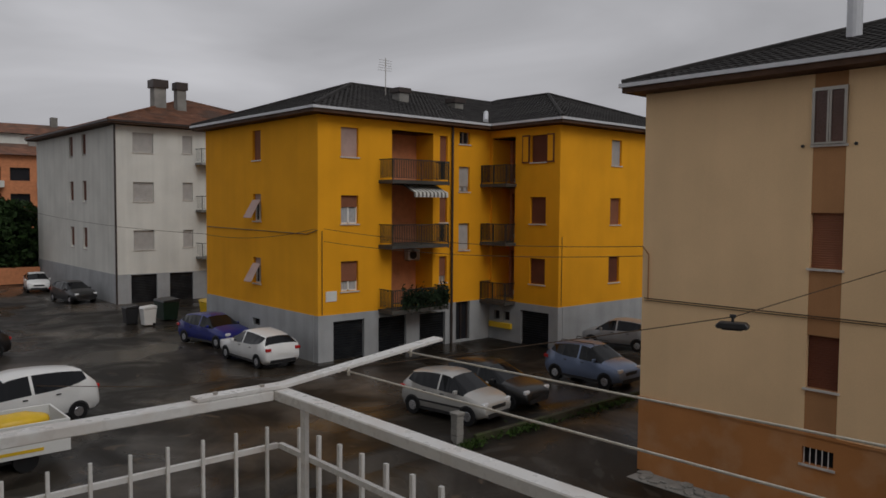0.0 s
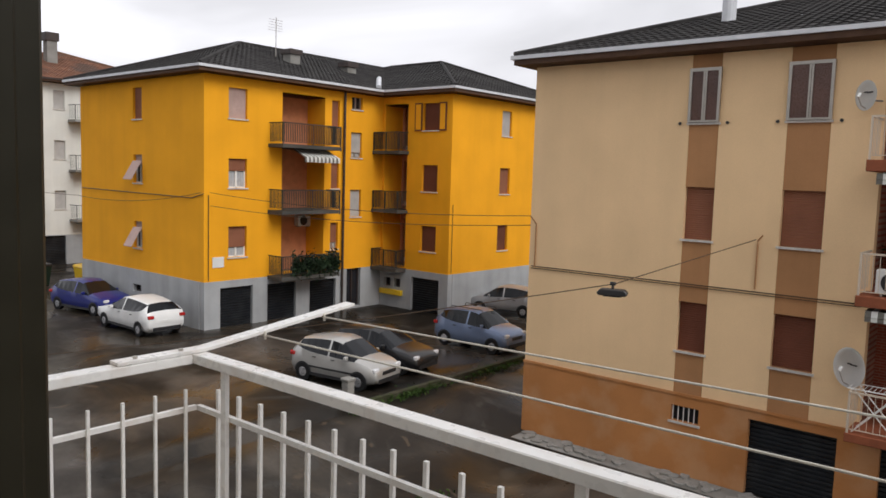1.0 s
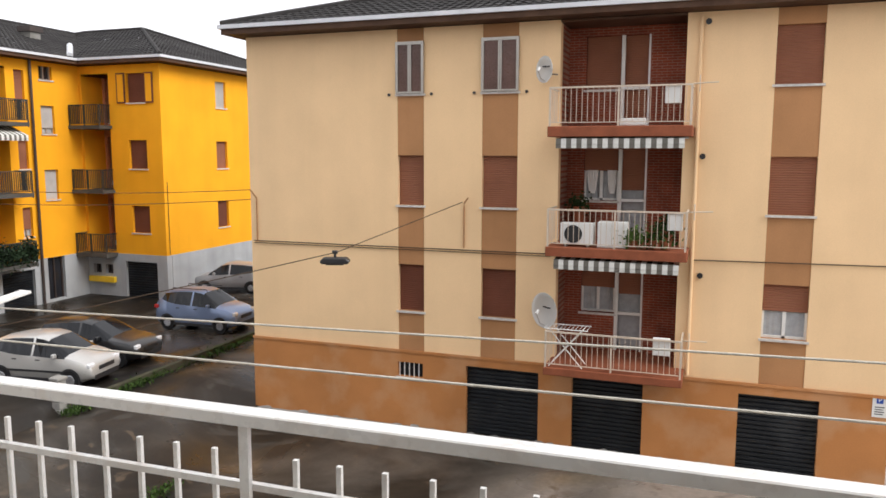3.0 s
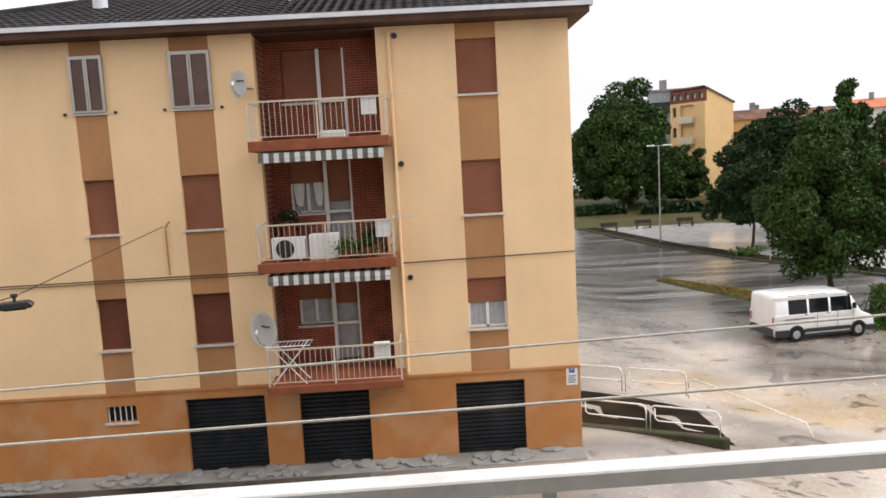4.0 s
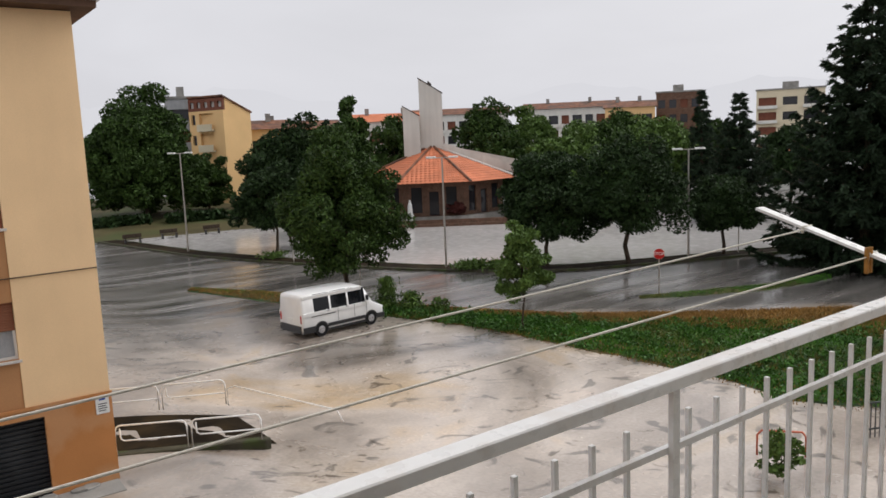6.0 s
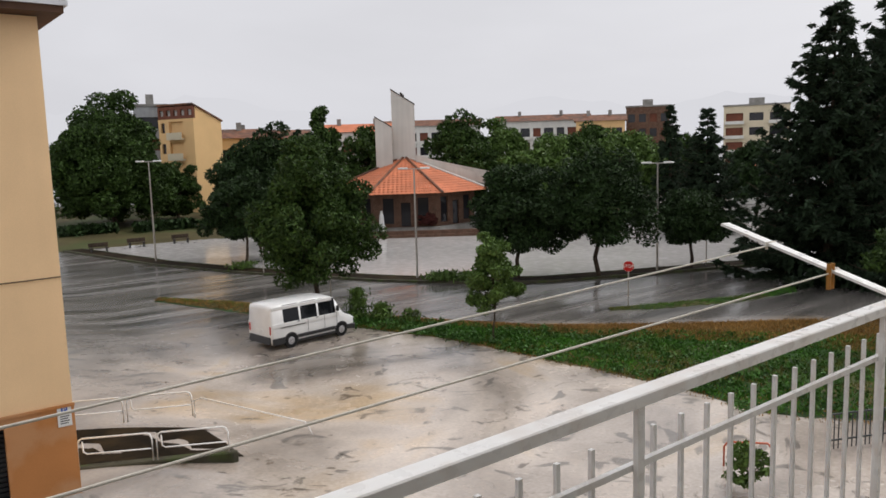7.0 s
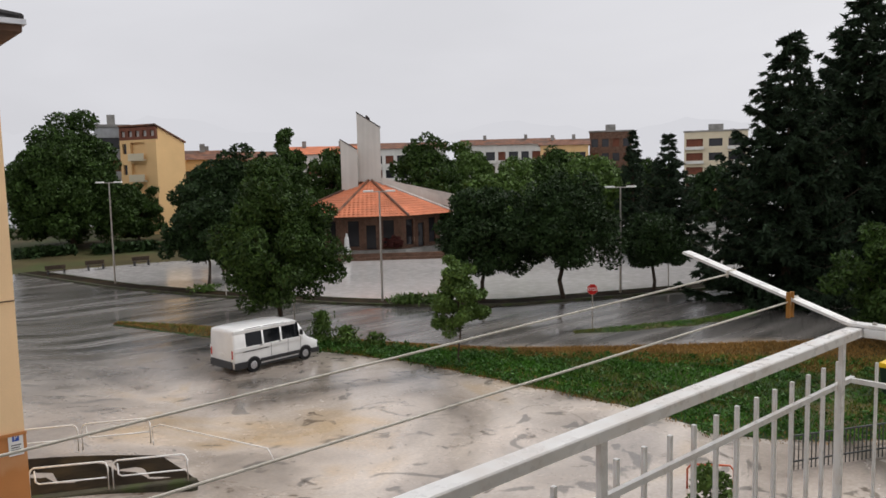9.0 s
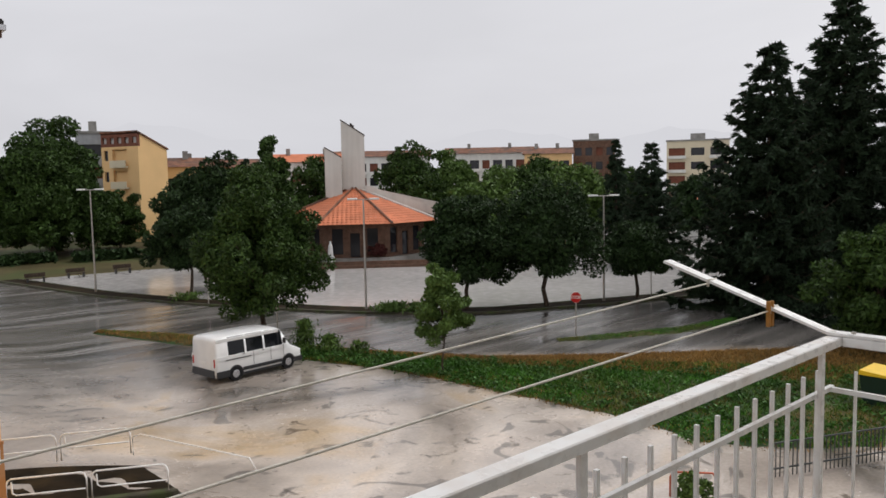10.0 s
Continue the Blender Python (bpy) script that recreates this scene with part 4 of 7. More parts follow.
# clothes-line arms at both corners, bolted on the rail, with two lines between them
CL, CR = Vector(rail_at(RX0)), Vector(rail_at(RX1))
ARM_L = [(CL.x, CL.y - 0.25, CL.z + 0.0065), (CL.x, CL.y + 0.02, CL.z + 0.0065), (-2.135, 1.69, 7.284)]
ARM_R = [(CR.x, CR.y - 0.25, CR.z + 0.0065), (CR.x, CR.y + 0.02, CR.z + 0.0065), (2.68, 1.562, 7.487)]
for path in (ARM_L, ARM_R):
    arm = thing("clothes_line_bracket", "white painted steel bracket bolted to the railing corner", "bracket", group="clothes line arms")
    bm = bmesh.new()
    for a, b in zip(path, path[1:]):
        a, b = Vector(a), Vector(b)
        d = (b - a).normalized()
        sx = Vector((1, 0, 0)) * 0.024
        up = d.cross(Vector((1, 0, 0))).normalized() * -0.0045
        vs = [bm.verts.new(p + s * sx + t * up) for p in (a, b) for s in (-1, 1) for t in (-1, 1)]
        for f in ((0, 1, 3, 2), (4, 6, 7, 5), (0, 4, 5, 1), (2, 3, 7, 6), (0, 2, 6, 4), (1, 5, 7, 3)):
            bm.faces.new([vs[i] for i in f])
    part("bar", bm, M["rail_white"], arm)
    for k in (0.06, 0.2):
        bm = bmesh.new()
        rod(bm, (path[0][0], path[0][1] + k, path[0][2] + 0.004), (path[0][0], path[0][1] + k, path[0][2] + 0.011), 0.007, 6)
        part("bolt", bm, M["alu"], arm, "rusty bolt")


def on_arm(path, s):
    return Vector(path[1]).lerp(Vector(path[2]), s)


for s, r in ((0.35, 0.32), (0.76, 0.70)):
    a, b = on_arm(ARM_L, s) - Vector((0, 0, 0.011)), on_arm(ARM_R, r) - Vector((0, 0, 0.006))
    bm = bmesh.new()
    pts = []
    for k in range(25):
        t = k / 24
        q = a.lerp(b, t)
        q.z -= 0.004 * 4 * t * (1 - t)
        pts.append(q)
    tube(bm, pts, 0.0029)
    line = thing("clothes_line", "thin pale nylon clothes line between two brackets", "clothes line", group="clothes lines")
    part("line", bm, M["rope"], line, smooth=True)
    for q in (a, b):
        bm = bmesh.new()
        for k in (-0.0265, 0.0265):
            rod(bm, (q.x + k, q.y, q.z - 0.012), (q.x + k, q.y, q.z + 0.012), 0.0045, 8)
        rod(bm, (q.x - 0.03, q.y, q.z + 0.0095), (q.x + 0.03, q.y, q.z + 0.0095), 0.004, 8)
        part("knot", bm, M["rope"], line, smooth=True)
p = on_arm(ARM_R, 0.32)
for k in (-0.012, 0.012):
    bm = bmesh.new()
    box(bm, p.x - 0.03 + k, p.x - 0.02 + k, p.y - 0.006, p.y + 0.006, p.z - 0.06, p.z + 0.025)
    solid("clothes_peg", bm, M["wood"], "old wooden clothes peg clipped on the line", "clothes peg", "clothes pegs")

# wall of the house behind the balcony, with the open door
OW0, OW1 = -0.606, 0.95
bm = bmesh.new()
# house carried on west to x -27, unseen, to shade ochre block and cars
wall_mesh(bm, -27.0, 9.0, -1.0, 13.0, [(OW0, OW1, RZ - 1.02, RZ + 1.2)], lambda u, d, z: (u, 0.005 - d, z), 0.4)
solid("wall_south", bm, M["white_render"], "rendered house wall round the balcony door, lengthened unseen westwards for shade", "wall", kind="structure")
bm = bmesh.new()
box(bm, -27, 9, -9.0, -8.7, -1, 13)
box(bm, -27, -26.7, -8.7, -0.396, -1, 13)
box(bm, 8.7, 9, -8.7, -0.396, -1, 13)
box(bm, -26.7, 8.7, -8.7, -0.396, 12.7, 13)
box(bm, -26.7, 8.7, -8.7, -0.396, RZ - 1.3, RZ - 1.02)
solid("wall_back", bm, M["cream"], "plain walls and floors of the house behind the door", "wall", kind="structure")
door = thing("door_1", "bronze anodised aluminium balcony door frame", "door", kind="structure")
for a, b, c, d in ((OW0, OW0 + 0.03, -0.47, -0.056), (OW0 + 0.03, OW0 + 0.036, -0.086, -0.071), (OW0 + 0.03, OW0 + 0.042, -0.108, -0.096), (OW0 + 0.03, OW0 + 0.036, -0.128, -0.119), (OW0 + 0.03, OW0 + 0.05, -0.166, -0.146), (OW0 + 0.03, OW0 + 0.038, -0.201, -0.186), (OW1 - 0.05, OW1, -0.47, -0.056)):
    bm = bmesh.new()
    box(bm, a, b, c + 0.075, d + 0.075, RZ - 1.02, RZ + 1.2)
    part("frame", bm, M["door_alu"], door, bevel=0.002)


# ---- vehicles ----
def car(name, label, at, turn, paint_mat, length=3.9, width=1.65, height=1.5, hood=0.27, kind="hatch", wheel_r=0.29, dark_sill=False):
    """A car standing at `at`, nose along +x before it is turned by `turn`."""
    ob = thing(name, label, "van" if kind == "van" else "car", at, turn)
    L, W, H = length, width / 2, height
    zb, belt = 0.22, 0.62 * H if kind != "van" else 0.56 * H
    # stations from nose to tail: place, half width, top of the side, roof height, roof half width
    if kind == "van":
        st = [(0.0, .80, .30, .33, .70), (.02, .92, .36, .42, .84), (.10, .98, .46, .50, .90), (.15, 1, .50, .56, .88), (.245, 1, .54, .93, .84), (.28, 1, .55, .97, .84), (.30, 1, .55, .975, .85), (.45, 1, .55, 1.0, .86), (.47, 1, .55, 1.0, .86), (.66, 1, .55, 1.0, .86), (.68, 1, .55, 1.0, .86), (.86, 1, .55, 1.0, .86), (.97, 1, .55, .99, .86), (.995, .98, .54, .96, .85), (1.0, .96, .50, .90, .84)]
        side_cells = {(4, 5): 0, (5, 6): 0, (6, 7): 0, (8, 9): 1, (10, 11): 2}
        wind, rear = (3, 4), None
    else:
        h0 = hood
        st = [(0.0, .78, .40, .44, .66), (.015, .90, .46, .50, .78), (.10, .97, .56, .58, .84), (h0 - .07, 1, .60, .64, .84), (h0 - .01, 1, .61, .67, .80), (h0 + .17, 1, .625, .945, .70), (h0 + .21, 1, .63, .975, .70), (.525, 1, .64, 1.0, .72), (.545, 1, .64, 1.0, .72), (.66, 1, .65, .99, .71), (.74, 1, .665, .975, .70), (.83, .99, .70, .945, .68), (.90, .985, .76, .915, .66), (.965, .96, .68, .72, .78), (.985, .94, .56, .60, .80), (1.0, .88, .42, .46, .78)]
        side_cells = {(4, 5): 0, (5, 6): 0, (6, 7): 0, (8, 9): 1, (9, 10): 1, (10, 11): 1, (11, 12): 1}
        wind, rear = (4, 5), (12, 13)
    rings = []
    for s, w, side, roof, rw in st:
        x = L / 2 - s * L
        b = zb + (0.10 if s < 0.03 or s > 0.98 else 0)
        half = [(0, b), (W * w * .86, b), (W * w * .97, b + .10), (W * w, (b + side * H) / 2), (W * w * .97, side * H), (W * rw * .99 if roof - side > .1 else W * w * .93, max(roof * H - .05, side * H + .01)), (W * rw * .86, roof * H), (0, roof * H + .025)]
        rings.append((x, half))
    body, glass = bmesh.new(), {}
    def vert(bm, i, k, sgn):
        x, half = rings[i]
        y, z = half[k]
        return bm.verts.new((x, sgn * y, z))
    for i in range(len(rings) - 1):
        for k in range(7):
            for sgn in (1, -1):
                is_side = k == 4 and (i, i + 1) in side_cells
                is_wind = (i, i + 1) == wind and k in (5, 6)
                is_rear = rear and (i, i + 1) == rear and k in (5, 6)
                key = ("side_window", side_cells[(i, i + 1)], sgn) if is_side else ("windscreen",) if is_wind else ("rear_window",) if is_rear else None
                tgt = body if key is None else glass.setdefault(key, bmesh.new())
                tgt.faces.new((vert(tgt, i, k, sgn), vert(tgt, i + 1, k, sgn), vert(tgt, i + 1, k + 1, sgn), vert(tgt, i, k + 1, sgn)))
    for i in (0, len(rings) - 1):
        for k in range(7):
            for sgn in (1, -1):
                a = [vert(body, i, k, sgn), vert(body, i, k + 1, sgn), body.verts.new((rings[i][0], 0, rings[i][1][k + 1][1])), body.verts.new((rings[i][0], 0, rings[i][1][k][1]))]
                body.faces.new(a)
    bmesh.ops.remove_doubles(body, verts=body.verts, dist=0.002)
    bmesh.ops.dissolve_degenerate(body, dist=0.001, edges=body.edges)
    part("body", body, paint_mat, ob, smooth=True)
    for key, bm in glass.items():
        bmesh.ops.remove_doubles(bm, verts=bm.verts, dist=0.002)
        part(key[0], bm, M["car_glass"], ob)
    # dark pillars and trim
    for e in (L / 2 - .02, -L / 2 - .01):
        bm = bmesh.new()
        box(bm, e - .03, e + .03, -W * .7, W * .7, zb + .06, zb + .20)
        part("bumper_trim", bm, M["plastic_dark"], ob)
    for sgn in (1, -1):
        bm = bmesh.new()
        box(bm, -L * .30, L * .30, sgn * W * .985 - .012, sgn * W * .985 + .012, zb, zb + .1)
        part("sill", bm, M["plastic_dark"], ob)
        if dark_sill:
            bm = bmesh.new()
            box(bm, -L * .28, L * .26, sgn * W * .995 - .012, sgn * W * .995 + .012, .33 * H, .37 * H)
            part("side_moulding", bm, M["plastic_dark"], ob)
    base = .18 * L if kind != "van" else .17 * L
    for wx in (L / 2 - .185 * L, -L / 2 + (.165 * L if kind != "van" else .21 * L)):
        for sgn in (1, -1):
            bm = bmesh.new()
            rod(bm, (wx, sgn * (W - .19), wheel_r), (wx, sgn * (W + .012), wheel_r), wheel_r, 18)
            wh = part("wheel", bm, M["rubber"], ob)
            bm = bmesh.new()
            rod(bm, (wx, sgn * (W - .01), wheel_r), (wx, sgn * (W + .02), wheel_r), wheel_r * .64, 12, wheel_r * .5)
            part("rim", bm, M["chrome"], wh)
            # dark half ring stands in for the shaded gap of an uncut wheel arch
            bm = bmesh.new()
            n = 12
            for q in range(n):
                a0, a1 = math.pi * q / n, math.pi * (q + 1) / n
                vs = [bm.verts.new((wx + math.cos(a) * r, sgn * (W + .004), wheel_r + math.sin(a) * r)) for a in (a0, a1) for r in (wheel_r * .98, wheel_r * 1.2)]
                bm.faces.new((vs[0], vs[1], vs[3], vs[2]))
            part("arch_shade", bm, M["plastic_dark"], ob)
    zl = .50 * H if kind != "van" else .38 * H
    for sgn in (1, -1):
        bm = bmesh.new()
        box(bm, L / 2 - .16, L / 2 - .03, sgn * W * .74 - .14, sgn * W * .74 + .12, zl - .10, zl + .04)
        part("headlight", bm, M["lens"], ob, bevel=0.03)
        bm = bmesh.new()
        if kind == "van":
            box(bm, -L / 2 - .012, -L / 2 + .03, sgn * W * .86 - .06, sgn * W * .86 + .06, .36 * H, .55 * H)
        else:
            box(bm, -L / 2 - .005, -L / 2 + .20, sgn * W * .80 - .15, sgn * W * .80 + .10, .53 * H, .62 * H)
        part("tail_light", bm, M["red_glass"], ob, bevel=0.02)
        bm = bmesh.new()
        mx = L / 2 - (hood + .08) * L if kind != "van" else L / 2 - .23 * L
        box(bm, mx - .05, mx + .06, sgn * (W + .03) - .07, sgn * (W + .03) + .08, .62 * H, .62 * H + (.13 if kind != "van" else .25))
        part("mirror", bm, paint_mat if kind != "van" else M["plastic_dark"], ob, bevel=0.02)
        for hx in (L * .02, -L * .2):
            bm = bmesh.new()
            box(bm, hx - .07, hx + .07, sgn * W * .99 - .015, sgn * W * .99 + .02, .56 * H, .58 * H)
            part("handle", bm, M["plastic_dark"], ob)
    bm = bmesh.new()
    box(bm, -L / 2 - .02, -L / 2 + .01, -.25, .25, .40 * H, .40 * H + .11)
    part("number_plate", bm, M["plastic_white"], ob)
    bm = bmesh.new()
    box(bm, L / 2 - .06, L / 2 + .012, -W * .45, W * .45, .36 * H, .44 * H)
    part("grille", bm, M["plastic_dark"], ob)
    return ob


M["car_glass"] = material("car_glass", (0.008, 0.009, 0.011), 0.05, gloss=0.3, vary=0.05, bump=0)
P_SILVER = paint("silver_paint", (0.50, 0.49, 0.47), 0.4)
P_BLACK = paint("black_paint", (0.012, 0.012, 0.013))
P_SKY = paint("blue_grey_paint", (0.20, 0.26, 0.40), 0.4)
P_GREY = paint("grey_paint", (0.36, 0.36, 0.37), 0.4)
P_WHITE = paint("white_paint", (0.76, 0.76, 0.75))
P_BLUE = paint("dark_blue_paint", (0.004, 0.012, 0.16))
LG = 0.9
car("small_car", "silver five-door city car parked beside the kerb", (-18.45, 16.75, LG), 9, P_SILVER, 3.5, 1.6, 1.48, hood=.24, dark_sill=True)
car("hatchback", "black hatchback parked with its nose to the kerb", (-18.95, 19.0, LG), 9, P_BLACK, 3.85, 1.65, 1.42)
sv = car("small_car", "blue-grey tall city car with roof bars on wet asphalt", (-18.55, 24.15, LG), 2, P_SKY, 3.6, 1.6, 1.55, hood=.24)
for sgn in (1, -1):
    bm = bmesh.new()
    tube(bm, [(.45, sgn * .5, 1.50), (.4, sgn * .5, 1.60), (-1.1, sgn * .5, 1.60), (-1.15, sgn * .5, 1.50)], .018)
    part("roof_bar", bm, M["plastic_dark"], sv)
car("small_car", "grey three-door car with a silver sunshade behind the windscreen", (-22.3, 31.2, LG), 195, P_GREY, 3.55, 1.6, 1.45, hood=.25)
car("hatchback", "white five-door hatchback parked beside the ochre house", (-30.45, 15.95, LG), 181, P_WHITE, 4.25, 1.74, 1.46)
car("hatchback", "dark blue car parked nose to nose with a white one", (-35.75, 16.4, LG), 10, P_BLUE, 4.1, 1.7, 1.48)
car("small_car", "white small car standing by an orange wall", (-66.0, 15.6, LG), -8, P_WHITE, 3.55, 1.62, 1.48, hood=.22)
car("hatchback", "black car parked below the white block of flats", (-57.4, 15.9, LG), 8, P_BLACK, 4.1, 1.7, 1.45)
car("people_carrier", "white people carrier with dark windows on the street", (-26.15, 5.45, LG), 283, P_WHITE, 4.6, 1.8, 1.68, hood=.2)
car("hatchback", "black car standing at the roadside", (-38.9, 5.9, LG), 275, P_BLACK, 4.0, 1.7, 1.45)
RG = -0.8
van = car("minibus", "white minibus with black bumpers on the flooded car park", (16.95, 32.1, RG), 7, P_WHITE, 4.75, 1.95, 2.04, kind="van", wheel_r=.33)
bm = bmesh.new()
box(bm, -2.42, -2.36, -.85, .85, .28, .62)
part("rear_bumper", bm, M["plastic_dark"], van, bevel=0.02)
for sgn in (1, -1):
    bm = bmesh.new()
    box(bm, -2.30, 1.05, sgn * .845 - .02, sgn * .845 + .028, 1.80, 1.96)
    part("upper_panel", bm, P_WHITE, van, bevel=.01)
    bm = bmesh.new()
    box(bm, -2.36, 1.4, sgn * .968 - .01, sgn * .968 + .016, 1.02, 1.20)
    part("waist_panel", bm, P_WHITE, van, bevel=.008)
    bm = bmesh.new()
    box(bm, -2.36, -1.72, sgn * .985 - .02, sgn * .985 + .02, .26, .56)
    part("lower_trim", bm, M["plastic_dark"], van, bevel=.01)
    bm = bmesh.new()
    box(bm, -1.0, 1.12, sgn * .985 - .02, sgn * .985 + .02, .40, .56)
    part("side_moulding", bm, M["plastic_dark"], van, bevel=.01)
    bm = bmesh.new()
    box(bm, 1.86, 2.34, sgn * .95 - .02, sgn * .95 + .02, .26, .50)
    part("bumper_corner", bm, M["plastic_dark"], van, bevel=.02)
    bm = bmesh.new()
    box(bm, -1.9, -.55, sgn * .988 - .006, sgn * .988 + .006, .985, 1.015)
    part("door_track", bm, M["plastic_dark"], van)
    for dx in (-.42, .52, 1.24):
        bm = bmesh.new()
        box(bm, dx - .006, dx + .006, sgn * .982 - .004, sgn * .982 + .004, .57, 1.2)
        part("door_gap", bm, M["plastic_dark"], van)

# flatbed with a white side board
tr = thing("flatbed_trailer", "white low-sided trailer with a yellow tarpaulin bundle", "trailer")
bm = bmesh.new()
box(bm, -23.2, -21.42, 1.6, 5.75, 1.32, 1.38)
part("bed", bm, M["plastic_dark"], tr)
for a, b, c, d in ((-21.44, -21.38, 1.6, 5.75), (-23.26, -23.2, 1.6, 5.75), (-23.2, -21.44, 5.69, 5.75), (-23.2, -21.44, 1.6, 1.66)):
    bm = bmesh.new()
    box(bm, a, b, c, d, 1.30, 2.15)
    part("side_board", bm, M["plastic_white"], tr, bevel=0.01)
bm = bmesh.new()
box(bm, -21.375, -21.368, 1.7, 5.1, 1.42, 1.5)
part("stripe", bm, M["yellow_plastic"], tr)
bm = bmesh.new()
bmesh.ops.create_icosphere(bm, subdivisions=3, radius=1.0, matrix=Matrix.Translation((-21.95, 4.6, 2.08)) @ Matrix.Diagonal((.4, .8, .28, 1)))
for v in bm.verts:
    v.co += Vector((0, 0, .05)) * noise.noise(v.co * 4)
part("bundle", bm, M["yellow_plastic"], tr, smooth=True)
for y in (2.6, 4.7):
    bm = bmesh.new()
    rod(bm, (-23.3, y, LG + .3), (-21.45, y, LG + .3), .3, 16)
    part("wheel", bm, M["rubber"], tr)
bm = bmesh.new()
box(bm, -23.0, -21.6, 2.3, 5.0, 1.15, 1.319)
part("chassis", bm, M["plastic_dark"], tr)


# refuse bins
def bin_at(name, label, x, y, w, d, h, body, lid, z=LG):
    ob = thing(name, label, "bin", (x, y, z), group="refuse bins")
    bm = bmesh.new()
    vs = [bm.verts.new((sx * w / 2 * k, sy * d / 2 * k, z)) for z, k in ((.06, .8), (h * .86, 1.0)) for sx, sy in ((-1, -1), (1, -1), (1, 1), (-1, 1))]
    for f in ((3, 2, 1, 0), (4, 5, 6, 7), (0, 1, 5, 4), (1, 2, 6, 5), (2, 3, 7, 6), (3, 0, 4, 7)):
        bm.faces.new([vs[i] for i in f])
    part("body", bm, M[body], ob, bevel=0.02)
    bm = bmesh.new()
    prism(bm, [(-d / 2 - .04, h * .865), (d / 2 + .02, h * .865), (d / 2, h), (-d / 2 + .06, h * .94)], 0, -w / 2 - .03, w / 2 + .03)
    part("lid", bm, M[lid], ob, bevel=0.015)
    for sx in (-1, 1):
        bm = bmesh.new()
        rod(bm, (sx * w * .38 - .03, d * .3, .09), (sx * w * .38 + .03, d * .3, .09), .09, 10)
        part("wheel", bm, M["rubber"], ob)


bin_at("wheelie_bin", "dark wheelie bin at the house corner", -44.4, 15.3, .7, .75, 1.1, "plastic_dark", "plastic_dark")
bin_at("wheelie_bin", "white wheelie bin at the house corner", -43.3, 15.9, .7, .75, 1.15, "plastic_white", "plastic_white")
bin_at("dumpster", "dark refuse container beside the white house", -44.9, 17.6, 1.5, 1.0, 1.3, "green_plastic", "plastic_dark")
bin_at("dumpster", "dark green container with a yellow lid near the firs", 31.0, 9.8, 1.5, 1.0, 1.4, "green_plastic", "yellow_plastic", -0.8)
bin_at("dumpster", "refuse container with a yellow lid beside the ochre house", -42.6, 19.4, 1.5, 1.0, 1.35, "yellow_plastic", "yellow_plastic")

# stone gate post before the parked cars
post = thing("gate_post", "weathered stone gate post with a cap", "post", (-16.45, 15.0, 0.62))
for k in range(5):
    bm = bmesh.new()
    s = .14 - .004 * (k % 2)
    box(bm, -s, s, -s, s, .2 * k + .006, .2 * k + .2)
    part("stone", bm, M["concrete"], post, bevel=0.015)
bm = bmesh.new()
box(bm, -.17, .17, -.17, .17, 1.0, 1.09)
part("cap", bm, M["concrete"], post, bevel=0.02)

# ---- house fittings on the beige block ----
awning(fy, -3.62, -0.66, 8.1, 1.0, 0.03, "rolled-in striped awning below a balcony")
awning(fy, -3.62, -0.68, 5.18, 1.0, 0.05, "grey and white striped awning rolled in")
awning(fa, 22.1, 24.2, 8.85, 1.15, .45, "striped awning let out over a balcony", 9)


def dish(x, y, z, r, turn, label):
    ob = thing("satellite_dish", label, "satellite dish", (x, y, z), turn, group="satellite dishes")
    bm = bmesh.new()
    rings = []
    for k in range(6):
        q = k / 5
        rings.append([bm.verts.new((math.cos(a) * r * q, -.12 * r * (q * q) * 2, math.sin(a) * r * 1.1 * q)) for a in (2 * math.pi * i / 24 for i in range(24))] if k else [bm.verts.new((0, 0, 0))])
    for i in range(24):
        j = (i + 1) % 24
        bm.faces.new((rings[0][0], rings[1][i], rings[1][j]))
        for k in range(1, 5):
            bm.faces.new((rings[k][i], rings[k + 1][i], rings[k + 1][j], rings[k][j]))
    ext = bmesh.ops.solidify(bm, geom=bm.faces[:], thickness=0.012)
    part("reflector", bm, M["plastic_white"], ob, smooth=True)
    bm = bmesh.new()
    tube(bm, [(0, -.02, -r * 1.0), (0, -r * .6, -r * .75), (0, -r * .95, -.02)], .012)
    part("feed_arm", bm, M["alu"], ob)
    bm = bmesh.new()
    rod(bm, (0, -r * .95, -.05), (0, -r * .78, .04), .035)
    part("receiver", bm, M["plastic_white"], ob)
    bm = bmesh.new()
    tube(bm, [(0, .02, 0), (0, .12, -.1), (0, .38, -.1)], .022)
    part("bracket", bm, M["alu"], ob)
    bm = bmesh.new()
    for dx, dz, w in ((-.05, .06, .1), (.06, .05, .16)):
        box(bm, dx - w / 2, dx + w / 2, -.045, -.02, dz, dz + .03)
    part("print_bars", bm, M["plastic_dark"], ob)


dish(-4.02, BY - .38, 9.78, .30, -35, "small white satellite dish on a wall bracket")
dish(-3.9, BY - .38, 3.74, .42, -28, "large white satellite dish beside the balcony")


def wall_vent(x, z):
    bm = bmesh.new()
    rod(bm, (x, BY - .05, z), (x, BY - .001, z), .07, 12)
    ob = solid("flue_outlet", bm, M["plastic_dark"], "small dark round flue outlet in the wall", "vent", "flue outlets")


for x, z in ((-.27, 10.79), (-.28, 7.66), (-.22, 4.78)):
    wall_vent(x, z)
for x in (-8.43, -7.2, -6.0, -4.6):
    bm = bmesh.new()
    rod(bm, (x, BY - .04, 9.29), (x, BY - .001, 9.29), .04, 8)
    solid("wall_bolt", bm, M["plastic_dark"], "dark bolt fixing in the render", "fixing", "wall bolts")
